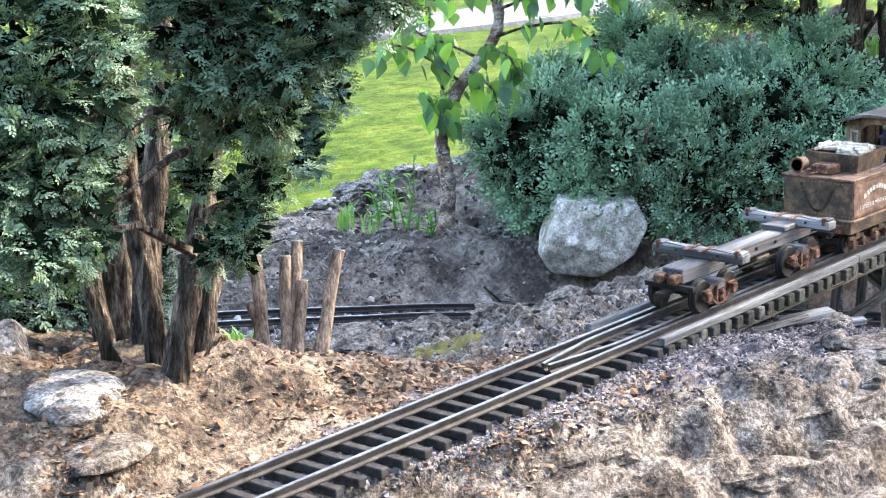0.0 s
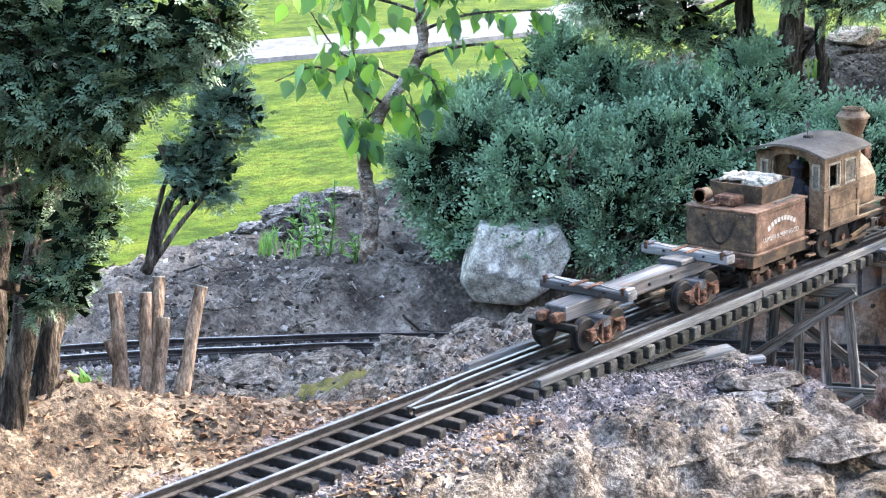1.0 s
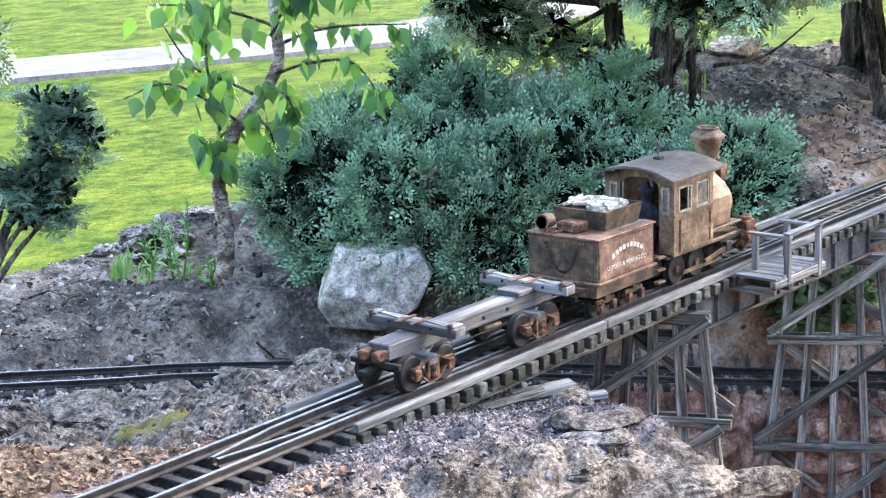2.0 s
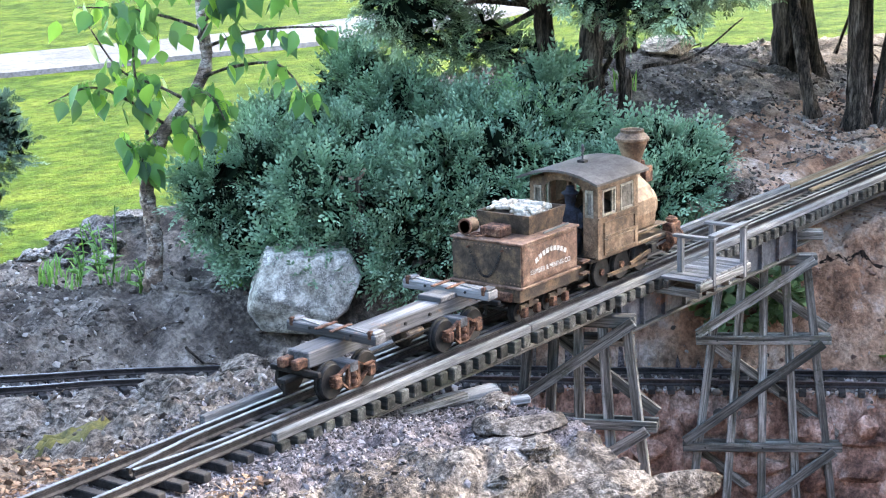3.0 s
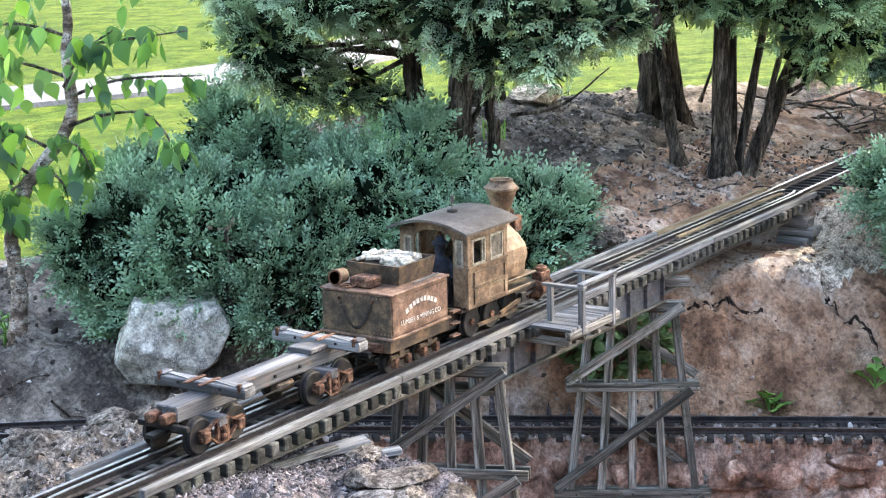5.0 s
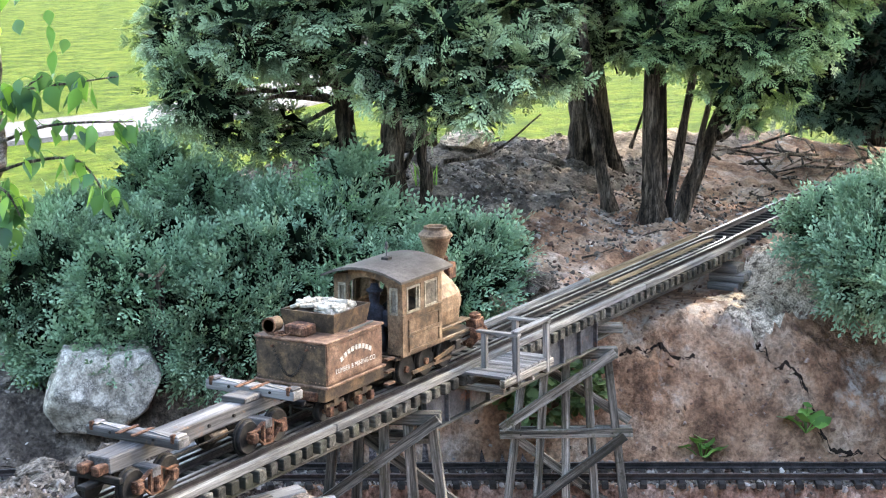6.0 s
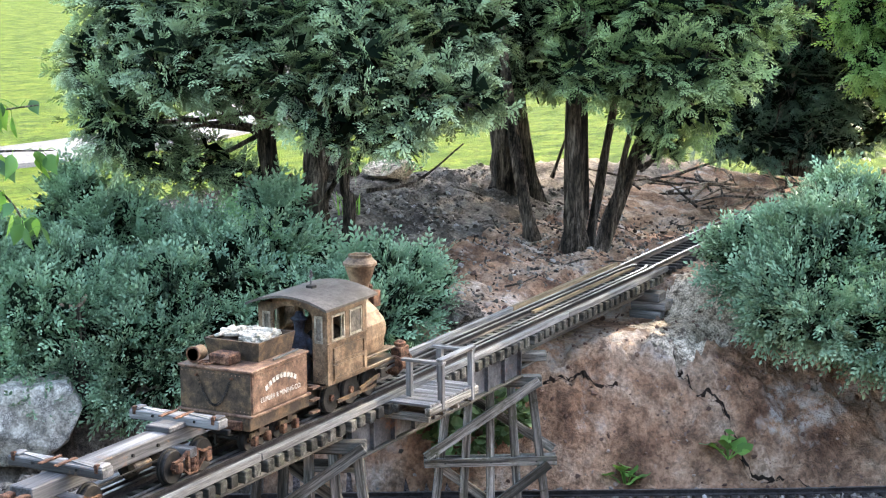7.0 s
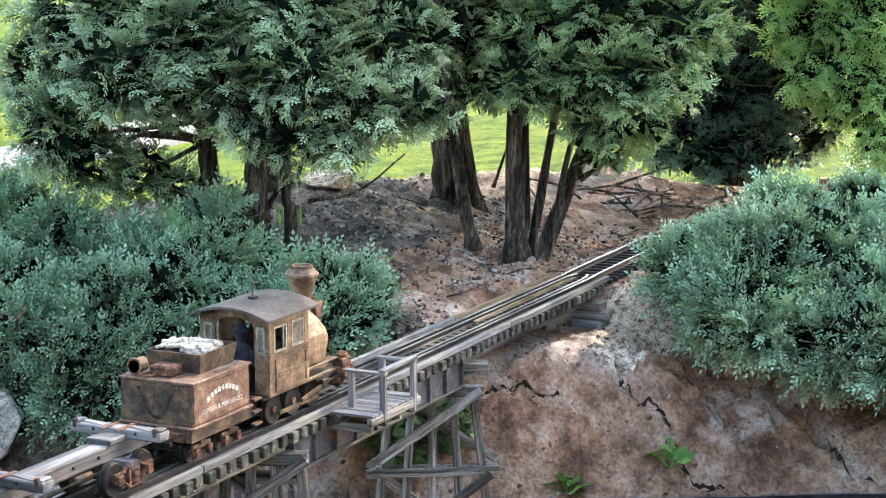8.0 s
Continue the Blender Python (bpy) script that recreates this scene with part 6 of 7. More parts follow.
def log_car():
    t = thing("log_car", "grey skeleton log car with two bunks on rusty trucks", "model railcar", "", pose(CAR_X, HIGH_Y, 0))
    part("centre_beam", box(-0.262, -0.016, -0.0115, 0.0115, 0.0268, 0.0405, bevel=0.001), M_GREYWOOD, t, "long grey timber centre beam")
    for x in (-0.075, -0.228):
        truck(t, x)
    for x in (-0.052, -0.212):
        b = part("bunk", box(x - 0.0075, x + 0.0075, -0.047, 0.050, 0.0405, 0.0490, bevel=0.001), M_GREYWOOD, t, "splintered pale log bunk")
        for s in (-0.0075, 0.0085):
            part("strap", box(x - 0.017, x + 0.0095, s - 0.0020, s + 0.0020, 0.0490, 0.0503, bevel=0.0004), M_RUST, b, "rusty iron strap")
        for s in (-0.041, 0.044):
            c = part("chock", box(x - 0.0065, x + 0.0065, s - 0.0045, s + 0.0045, 0.0490, 0.0512, bevel=0.0007), M_GREYWOOD, b)
            part("chock_pin", box(x - 0.0082, x - 0.0040, s - 0.0018, s + 0.0018, 0.0450, 0.0526, bevel=0.0006), M_RUST, c, "rusty iron pin")
        for s in (-0.024, 0.026):
            part("splinter", beam((x - 0.003, s - 0.012, 0.0493), (x + 0.002, s + 0.013, 0.0497), 0.0050, 0.0010), M_PALEWOOD, b, "silvered splintered strip")
            part("bolt", lathe([(0.0014, -0.001), (0.0014, 0.0)], (x - 0.0075, s * 0.9, 0.046), "x", 6), M_DARK, b)
        for s in (-1, 1):
            part("stay_rod", beam((x + 0.004, s * 0.036, 0.0405), (x + 0.004 + 0.02, s * 0.010, 0.030), 0.0018, 0.0018), M_RUST, b)
    for x, z in ((-0.10, 0.034), (-0.135, 0.034), (-0.17, 0.034), (-0.19, 0.034)):
        for s in (-1, 1):
            part("bolt", lathe([(0.0016, -0.0012), (0.0016, 0.0012)], (x, s * 0.0118, z), "y", 8), M_DARK, t)
    part("saddle_block", box(-0.085, -0.060, -0.013, 0.013, 0.0406, 0.0452, bevel=0.0008), M_GREYWOOD, t)
    part("brake_cylinder", lathe([(0.0040, -0.130), (0.0050, -0.128), (0.0050, -0.108), (0.0040, -0.106)], (0, -0.006, 0.0205), "x", 12), M_REAR, t)
    for s in (-1, 1):
        part("brake_rod", beam((-0.205, s * 0.014, 0.021), (-0.095, s * 0.014, 0.0225), 0.0012, 0.0012), M_DARK, t)
    # end gear: spring pockets and couplers
    for x, d in ((-0.262, -1), (-0.016, 1)):
        for s in (-1, 1):
            part("spring_pocket", box(min(x, x + d * 0.014), max(x, x + d * 0.014), s * 0.0075 - 0.0040, s * 0.0075 + 0.0040, 0.0285, 0.0365, bevel=0.0012), M_RUST, t, "rusty buffer pocket")
        part("end_sill", box(min(x + d * 0.001, x + d * 0.006), max(x + d * 0.001, x + d * 0.006), -0.026, 0.026, 0.0225, 0.0272, bevel=0.0006), M_DARK, t)
        part("coupler", box(min(x, x + d * 0.022), max(x, x + d * 0.022), -0.0045, 0.0045, 0.0185, 0.0223, bevel=0.0006), M_DARK, t, "black link coupler")
        part("coupler_hook", beam((x + d * 0.018, 0, 0.0195), (x + d * 0.018, 0, 0.0075), 0.0022, 0.0026, (1, 0, 0)), M_DARK, t)


tender()
locomotive()
log_car()

# ---- stones, stumps and small things ----
def rock_bm(rng, r, grit=1.0, cuts=2, facets=10):
    """A boulder: a ball cut by chance planes, then roughened."""
    bm = bmesh.new()
    bmesh.ops.create_icosphere(bm, subdivisions=cuts, radius=1.0)
    planes = [(Vector((rng.gauss(0, 1), rng.gauss(0, 1), rng.gauss(0, 1))).normalized(), rng.uniform(0.55, 0.92)) for _ in range(facets)]
    for v in bm.verts:
        for n, d in planes:
            e = v.co.dot(n) - d
            if e > 0:
                v.co -= n * e * 0.92
        o = Vector((r[0] * 99, r[1] * 57, 0))
        v.co *= 1 + grit * (0.08 * noise.noise(v.co * 2.2 + o) + 0.07 * noise.noise(v.co * 5.0 + o) + 0.05 * noise.noise(v.co * 11.0 + o) + 0.04 * noise.noise(v.co * 21.0 + o))
        v.co = Vector((v.co.x * r[0], v.co.y * r[1], v.co.z * r[2]))
    return bm


def boulder():
    """A block of granite with worn edges: flat slanting top, broad front, undercut foot."""
    bm = bmesh.new()
    bmesh.ops.create_icosphere(bm, subdivisions=5, radius=1.0)
    planes = [((-0.15, -0.10, 1.0), 0.62), ((-0.62, -0.78, 0.10), 0.66), ((0.72, -0.62, -0.35), 0.66), ((0.70, 0.60, 0.2), 0.75), ((-0.75, 0.5, 0.25), 0.78), ((-0.70, -0.55, -0.55), 0.72), ((0.35, -0.5, -0.85), 0.66), ((-0.8, -0.25, 0.55), 0.80), ((0.75, -0.55, 0.55), 0.76), ((0, 0, -1), 0.7)]
    planes = [(Vector(n).normalized(), d) for n, d in planes]
    for v in bm.verts:
        for n, d in planes:
            e = v.co.dot(n) - d
            if e > 0:
                v.co -= n * e * (0.80 + 0.16 * min(1, e * 3))
        v.co *= 1 + 0.03 * noise.noise(v.co * 2.6) + 0.014 * noise.noise(v.co * 8) + 0.008 * noise.noise(v.co * 19)
        v.co = Vector((v.co.x * 0.088, v.co.y * 0.078, v.co.z * 0.080))
    ob = part("boulder", bm, M_GRANITE, smooth=True)
    ob.matrix_basis = pose(0.672, 0.556, -0.108, 0, 6, -8)
    tagged(ob, "angular speckled pale grey granite boulder on the dirt bank", "boulder")


boulder()


def gz(x, y):
    return float(ground_z(np.array([x]), np.array([y]))[0])


def big_rocks():
    rng = random.Random(5)
    spots = [(0.22, 0.46, 0.05, M_PALEROCK), (0.28, 0.40, 0.045, M_PALEROCK), (0.16, 0.52, 0.05, M_PALEROCK), (0.33, 0.345, 0.03, M_PALEROCK), (0.10, 0.56, 0.045, M_PALEROCK),
             (0.56, 0.80, 0.022, M_PALEROCK), (0.66, 1.00, 0.030, M_GREYROCK), (0.69, 1.03, 0.034, M_GREYROCK), (0.62, 1.02, 0.022, M_GREYROCK), (0.71, 0.97, 0.030, M_GREYROCK), (0.74, 1.02, 0.036, M_GREYROCK), (0.67, 0.94, 0.026, M_GREYROCK), (0.78, 0.99, 0.034, M_GREYROCK), (0.64, 0.97, 0.020, M_GREYROCK),
             (0.17, -0.125, 0.022, M_PALEROCK), (0.235, -0.035, 0.016, M_PALEROCK), (0.08, -0.155, 0.018, M_PALEROCK),
             (1.035, 0.15, 0.035, M_PALEROCK), (0.75, 0.55, 0.05, M_SOIL), (0.80, 0.44, 0.05, M_SOIL), (0.60, 0.72, 0.03, M_SOIL)]
    for x, y, r, m in spots:
        sx = r * rng.uniform(0.9, 1.4)
        ob = part("rock", rock_bm(rng, (sx, r, r * rng.uniform(0.40, 0.62)), grit=2.2, cuts=4, facets=18), m)
        ob.matrix_basis = pose(x, y, gz(x, y) + r * 0.12, rng.uniform(-12, 12), rng.uniform(-12, 12), rng.uniform(0, 180))
        tagged(ob, "pale weathered rock set in the ground" if m is M_PALEROCK else "rough grey-brown rock half sunk in dirt", "rock", "rocks in the bank")


big_rocks()


def stone_bed(name, label, mat, xy, size, seed, sink=0.25, thick=0.75, coarse=False):
    """Loose stones on the ground as one strewn mass."""
    rng = np.random.RandomState(seed)
    g = 0.62
    if coarse:
        iv = np.array([(0, a, b) for a in (-g, g) for b in (-1, 1)] + [(a, b, 0) for a in (-g, g) for b in (-1, 1)] + [(b, 0, a) for a in (-g, g) for b in (-1, 1)]) * 0.95
        far = np.linalg.norm(iv[:, None] - iv[None], axis=2) < 1.3
        tf = np.array([(a, b, c) for a in range(12) for b in range(a + 1, 12) for c in range(b + 1, 12) if far[a, b] and far[b, c] and far[a, c]])
        flip = np.einsum("ij,ij->i", np.cross(iv[tf[:, 1]] - iv[tf[:, 0]], iv[tf[:, 2]] - iv[tf[:, 0]]), iv[tf].mean(1)) < 0
        tf[flip] = tf[flip][:, ::-1]
    else:
        iv = np.array([(1.1, 0, 0), (-1.1, 0, 0), (0, 1.1, 0), (0, -1.1, 0), (0, 0, 1.1), (0, 0, -1.1)])
        tf = np.array([(0, 2, 4), (2, 1, 4), (1, 3, 4), (3, 0, 4), (2, 0, 5), (1, 2, 5), (3, 1, 5), (0, 3, 5)])
    n = len(xy)
    s = size * np.clip(np.exp(rng.normal(0, 0.40, n)), 0.4, 2.1)
    sq = rng.uniform(0.55, 1.25, (n, 3)) * np.array([1, 1, 0.8])
    q = rng.normal(size=(n, 3)) * np.array([thick, thick, 1.0])
    turn = facing(q, rng) * (sq * np.array([1, 1, thick]))[:, None, :]
    tv = iv[None] * rng.uniform(0.70, 1.15, (n, len(iv), 1)) + rng.uniform(-0.28, 0.28, (n, len(iv), 3))
    z = ground_z(xy[:, 0], xy[:, 1]) + s * (0.5 - sink)
    place = np.column_stack([xy, z])
    v = np.einsum("nij,nkj->nki", turn, tv) * s[:, None, None] + place[:, None, :]
    f = tf[None] + (np.arange(n) * len(iv))[:, None, None]
    return tagged(mesh_np(name, v.reshape(-1, 3), f.reshape(-1, 3), mat), label, "gravel", kind="stuff")


def pebble_mat(name, stops):
    m, t, b = nodes_of(name)
    g = t.nodes.new("ShaderNodeNewGeometry")
    col = ramp(t, g.outputs["Random Per Island"], stops)
    f = noise_node(t, 700, 3, 0.6, g.outputs["Position"])
    col = mixc(t, 0.5, col, ramp(t, f, [(0.3, (0.36, 0.36, 0.36)), (0.7, (0.64, 0.64, 0.64))]), "OVERLAY")
    t.links.new(col, b.inputs["Base Color"])
    b.inputs["Roughness"].default_value = 0.9
    b.inputs["Specular IOR Level"].default_value = 0.08
    bump(t, b, f, 0.5, 0.0005)
    return m


M_PEB_GREY = pebble_mat("mauve_gravel", [(0.0, (0.035, 0.030, 0.028)), (0.35, (0.10, 0.088, 0.083)), (0.75, (0.19, 0.168, 0.168)), (1.0, (0.30, 0.275, 0.265))])
M_PEB_PALE = pebble_mat("pale_ballast", [(0.0, (0.06, 0.05, 0.043)), (0.5, (0.18, 0.16, 0.143)), (1.0, (0.38, 0.355, 0.33))])
M_PEB_SOIL = pebble_mat("dirt_clods", [(0.0, (0.025, 0.020, 0.017)), (0.4, (0.09, 0.078, 0.066)), (0.75, (0.20, 0.178, 0.155)), (0.95, (0.30, 0.27, 0.24)), (1.0, (0.48, 0.45, 0.42))])
M_PEB_RED = pebble_mat("red_chips", [(0.0, (0.06, 0.036, 0.028)), (0.5, (0.16, 0.10, 0.078)), (1.0, (0.33, 0.255, 0.21))])
M_LITTER = pebble_mat("leaf_litter", [(0.0, (0.06, 0.036, 0.022)), (0.5, (0.15, 0.092, 0.058)), (1.0, (0.30, 0.21, 0.14))])


def field(n, x0, x1, y0, y1, keep, seed):
    rng = np.random.RandomState(seed)
    p = np.column_stack([rng.uniform(x0, x1, n), rng.uniform(y0, y1, n)])
    return p[keep(p[:, 0], p[:, 1], ground_parts(p[:, 0], p[:, 1]), rng)]


OFF_TIES = lambda x, y: ~((np.abs(y - HIGH_Y) < 0.043) & (x < 0.0))
stone_bed("gravel", "mauve-grey gravel beside the upper track", M_PEB_GREY, field(60000, -0.45, 0.36, -0.30, 0.22, lambda x, y, g, r: (g[1] < -0.10) & (g[2] < 0.3) & (y > g[7] - 0.01) & OFF_TIES(x, y) & (x > -0.42 + 0.25 * np.abs(y)) & (y < 0.095 + 0.07 * (x > -0.04)) & (r.uniform(0, 1, len(x)) < 1.15 - np.abs(y - 0.04) / 0.17), 1), 0.0015, 2)
stone_bed("gravel", "small stones between the ties of the upper track", M_PEB_GREY, field(7000, -1.0, 0.0, -0.01, 0.09, lambda x, y, g, r: g[1] < 0, 9), 0.0020, 10, sink=0.6)
stone_bed("gravel", "pale stone ballast along the lower track", M_PEB_PALE, field(80000, 0.0, 1.36, -0.7, 0.9, lambda x, y, g, r: (np.abs(g[1] + 0.012) < 0.068) & ((g[2] < 0.3) | (g[1] > -0.036)), 3), 0.0026, 4, coarse=True)
stone_bed("dirt_clods", "dark clods and crumbs of soil under the trees", M_PEB_SOIL, field(26000, -0.5, 1.9, 0.08, 1.15, lambda x, y, g, r: (g[4] < 0.1) & ((x > -0.08) | (y > 0.33)) & ((g[1] > 0.05) | ((g[2] < 0.3) & (x < 0.35))) & ((np.abs(y - HIGH_Y) > 0.06) | (x < 1.3)) & (r.uniform(0, 1, len(x)) < 0.3 + 0.7 * (vnoise(x, y, 14, 77) > 0)), 5), 0.0028, 6, sink=0.5, thick=0.6, coarse=True)
stone_bed("rock_chips", "red-brown chips on the eroded bank and gully wall", M_PEB_RED, field(5500, 0.3, 1.9, -0.75, 0.3, lambda x, y, g, r: ((g[1] > 0.06) & (g[5] < 0.95)) | (g[2] > 0.5), 7), 0.0022, 8, coarse=True)
stone_bed("leaf_litter", "reddish-brown litter and wood chips on sunlit dirt", M_LITTER, field(20000, -0.75, -0.05, -0.05, 0.32, lambda x, y, g, r: (np.abs(y - HIGH_Y) > 0.05) & (r.uniform(0, 1, len(x)) < 0.25 + 0.75 * (vnoise(x, y, 18, 41) > 0.1)), 11), 0.0024, 12, sink=0.4, thick=0.28)



def sawn_stem(parent, p0, p1, r, seed):
    pts = [Vector(p0).lerp(Vector(p1), k / 5) + Vector((math.sin(k * 1.3 + seed), math.cos(k * 1.7 + seed), 0)) * r * 0.10 for k in range(6)]
    s = part("stem", tube(pts, [r * 1.3, r * 1.12, r, r * 0.97, r * 0.95, r * 0.95], 12, rough=0.05, seed=seed), M_CUT, parent)
    d = (pts[-1] - pts[-2]).normalized()
    part("sawn_face", tube([pts[-1], pts[-1] + d * 0.0010], [r * 0.95, r * 0.90], 12), M_LOAD, s, "fresh sawn end")


def cut_stump():
    b = Vector((-0.21, 0.238, gz(-0.21, 0.238)))
    t = thing("cut_stump", "clump of sawn-off pale stems standing in the dirt", "stump", "", pose(*b))
    for k, (p0, p1, r) in enumerate((((-0.200, 0.222, 0.0), (-0.165, 0.225, 0.082), 0.0058), ((-0.216, 0.242, 0.0), (-0.196, 0.260, 0.078), 0.0054), ((-0.208, 0.245, 0.0), (-0.183, 0.258, 0.089), 0.0056), ((-0.214, 0.234, 0.0), (-0.190, 0.245, 0.057), 0.0052), ((-0.229, 0.258, 0.0), (-0.211, 0.280, 0.078), 0.0064), ((-0.225, 0.252, 0.0), (-0.224, 0.277, 0.041), 0.0042))):
        sawn_stem(t, Vector(p0) - b + Vector((0, 0, -0.012)), Vector(p1) - b, r, k)


cut_stump()


def bush_stump():
    b = Vector((0.70, 0.50, -0.06))
    t = thing("dead_stump", "short broken dead stem at the foot of the juniper", "stump", "", pose(0.715, 0.505, -0.10))
    part("stem", tube([(0, 0, -0.02), (0.0, 0.004, 0.05), (-0.004, 0.0, 0.125)], [0.012, 0.010, 0.009], 9, rough=0.2, seed=4), M_BARK, t)
    part("splinter", tube([(-0.004, 0.0, 0.12), (0.006, -0.008, 0.138)], [0.005, 0.002], 6), M_CUT, t, "pale broken splinter")
    part("splinter", tube([(-0.004, 0.0, 0.122), (-0.022, 0.012, 0.130)], [0.004, 0.002], 6), M_CUT, t, "pale broken splinter")


bush_stump()


def slab(x, y, sx, sy, sz, turn, mat, label, name="flat_stone", tilt=0, lift=0.0):
    rng = random.Random(int(x * 1000 + y * 77))
    bm = rock_bm(rng, (sx, sy, sz), grit=0.6, cuts=3, facets=16)
    ob = part(name, bm, mat)
    ob.matrix_basis = pose(x, y, gz(x, y) + sz * 0.35 + lift, tilt, 0, turn)
    return tagged(ob, label, "stone")


slab(0.155, -0.105, 0.045, 0.030, 0.010, 20, M_GREYROCK, "flat dark grey stone lying on gravel")
slab(0.225, -0.085, 0.045, 0.026, 0.008, -35, M_PALEROCK, "long pale stone on the gully lip")
slab(0.205, -0.055, 0.020, 0.015, 0.009, 10, M_PALEROCK, "pale angular stone on the gully lip")
slab(1.045, 0.135, 0.050, 0.035, 0.016, -20, M_PALEROCK, "flat pinkish-pale stone beside the bridge")
slab(-0.47, 0.21, 0.060, 0.045, 0.012, 30, M_GREYROCK, "flat grey slab in the shade of the trunks", tilt=8)
slab(-0.50, 0.14, 0.050, 0.030, 0.008, 10, M_PALEROCK, "thin sunlit slab on the dirt", tilt=5)
slab(-0.44, 0.33, 0.030, 0.026, 0.022, 50, M_GREYROCK, "dark rock behind the trunks")


def planks():
    for x, y, l, w, a, m in ((0.255, 0.005, 0.06, 0.018, -28, M_PALEWOOD), (0.215, 0.012, 0.07, 0.008, -20, M_TIMBER), (0.27, -0.035, 0.03, 0.010, -40, M_PALEWOOD)):
        ob = part("plank", box(-l / 2, l / 2, -w / 2, w / 2, -0.002, 0.004, bevel=0.001), m)
        ob.matrix_basis = pose(x, y, gz(x, y) + 0.005, 4, -3, a)
        tagged(ob, "weathered grey plank lying under the bridge", "plank", "loose planks")


planks()


def wall_rocks():
    """Broken blocks of the red gully wall below the lower track."""
    rng = random.Random(23)
    d = np.gradient(LOW, axis=0)
    for i in range(34, len(LOW) - 6, 2):
        p, t = LOW[i], d[i] / np.linalg.norm(d[i])
        side = -1 if t[1] > 0 else 1
        z = p[2] - 0.020
        row = 0
        while z > -0.44:
            sx, sz = rng.uniform(0.022, 0.046), rng.uniform(0.010, 0.026)
            z -= sz * 1.55
            row += 1
            off = 0.036 + rng.uniform(-0.007, 0.005) + 0.003 * (row % 2)
            x, y = p[0] + t[1] * off * side, p[1] - t[0] * off * side
            ob = part("wall_block", rock_bm(rng, (sx, rng.uniform(0.010, 0.017), sz), grit=0.7, cuts=3, facets=26), M_WALLROCK, ground)
            ob.matrix_basis = pose(x, y, z, rng.uniform(-10, 10), rng.uniform(-9, 9), math.degrees(math.atan2(t[1], t[0])) + rng.uniform(-10, 10))


wall_rocks()


def weed(x, y, n, size, seed, label):
    rng = random.Random(seed)
    t = thing("weed_plant", label, "plant", "", pose(x, y, gz(x, y)))
    for k in range(n):
        a = k * 2.4 + rng.uniform(-.3, .3)
        l, tilt = size * rng.uniform(0.7, 1.2), rng.uniform(0.25, 1.0)
        tip = Vector((math.cos(a) * tilt, math.sin(a) * tilt, 1.1 - tilt * 0.6)).normalized() * l
        st = part("stalk", tube([(0, 0, 0), tip * 0.55 + Vector((0, 0, 0.1 * l)), tip], [0.0011, 0.0008], 5), M_WEED, t)
        bm = bmesh.new()
        m = 10
        c = bm.verts.new((0, 0, 0.0))
        r = size * rng.uniform(0.28, 0.45)
        ring = [bm.verts.new((r * math.cos(q) * (1 - 0.3 * (abs(q) > 2.6)), r * 0.85 * math.sin(q), 0.12 * r * math.cos(3 * q) + 0.12 * r)) for q in np.linspace(-math.pi, math.pi, m + 1)[:-1]]
        for i in range(m):
            bm.faces.new((c, ring[i], ring[(i + 1) % m]))
        lf = part("leaf", bm, M_WEED, st, smooth=True)
        lf.matrix_basis = Matrix.Translation(tip) @ Euler((rng.uniform(-.5, .5), rng.uniform(-.5, .5) - 0.3, a)).to_matrix().to_4x4()


weed(1.097, -0.059, 11, 0.030, 1, "bright green low weed at the foot of the red bank")
weed(1.188, -0.165, 9, 0.030, 2, "bright green upright weed in the bank's crack")


def leggy_weed(x, y, h, n, seed):
    rng = random.Random(seed)
    t = thing("weed_plant", "leggy green weed with small leaves beside the birch", "plant", "", pose(x, y, gz(x, y)))
    for k in range(3):
        lean = Vector((rng.uniform(-.25, .25), rng.uniform(-.25, .25), 1)) * h * rng.uniform(0.6, 1.0)
        st = part("stalk", tube([(0, 0, 0), lean * 0.5 + Vector((0.006, 0, 0)), lean], [0.0014, 0.0011, 0.0006], 5), M_WEED, t)
        for j in range(n):
            u = 0.2 + 0.8 * j / n
            a, l = j * 2.4 + k, 0.020 * rng.uniform(0.6, 1.2) * (1.2 - 0.5 * u)
            o = Vector((math.cos(a), math.sin(a), 0.35)).normalized()
            w = o.cross(Vector((0, 0, 1))).normalized() * l * 0.24
            bm = bmesh.new()
            c = lean * u
            v = [bm.verts.new(q) for q in (c, c + o * l * 0.45 + w + Vector((0, 0, 0.002)), c + o * l, c + o * l * 0.45 - w + Vector((0, 0, 0.002)))]
            bm.faces.new(v)
            part("leaf", bm, M_WEED, st)


for x, y, h, n in ((0.56, 0.80, 0.12, 9), (0.545, 0.84, 0.085, 7), (0.58, 0.84, 0.10, 8), (0.61, 0.80, 0.06, 6)):
    leggy_weed(x, y, h, n, int(h * 1000))


def grass_tuft(x, y, n, h, seed, label):
    rng = random.Random(seed)
    t = thing("grass_tuft", label, "plant", "", pose(x, y, gz(x, y)))
    bm = bmesh.new()
    for k in range(n):
        a, l = rng.uniform(0, 6.28), h * rng.uniform(0.5, 1.2)
        b = Vector((rng.gauss(0, .006), rng.gauss(0, .006), 0))
        o = Vector((math.cos(a), math.sin(a), 0)) * l * rng.uniform(0.1, 0.6)
        s = Vector((-math.sin(a), math.cos(a), 0)) * 0.0014
        p1, p2 = b + o * 0.4 + Vector((0, 0, l * 0.6)), b + o + Vector((0, 0, l * 0.85))
        v = [bm.verts.new(q) for q in (b - s, b + s, p1 + s, p1 - s, p2)]
        bm.faces.new(v[:4])
        bm.faces.new((v[3], v[2], v[4]))
    tagged(part("blade", bm, M_WEED, t), kind="stuff")


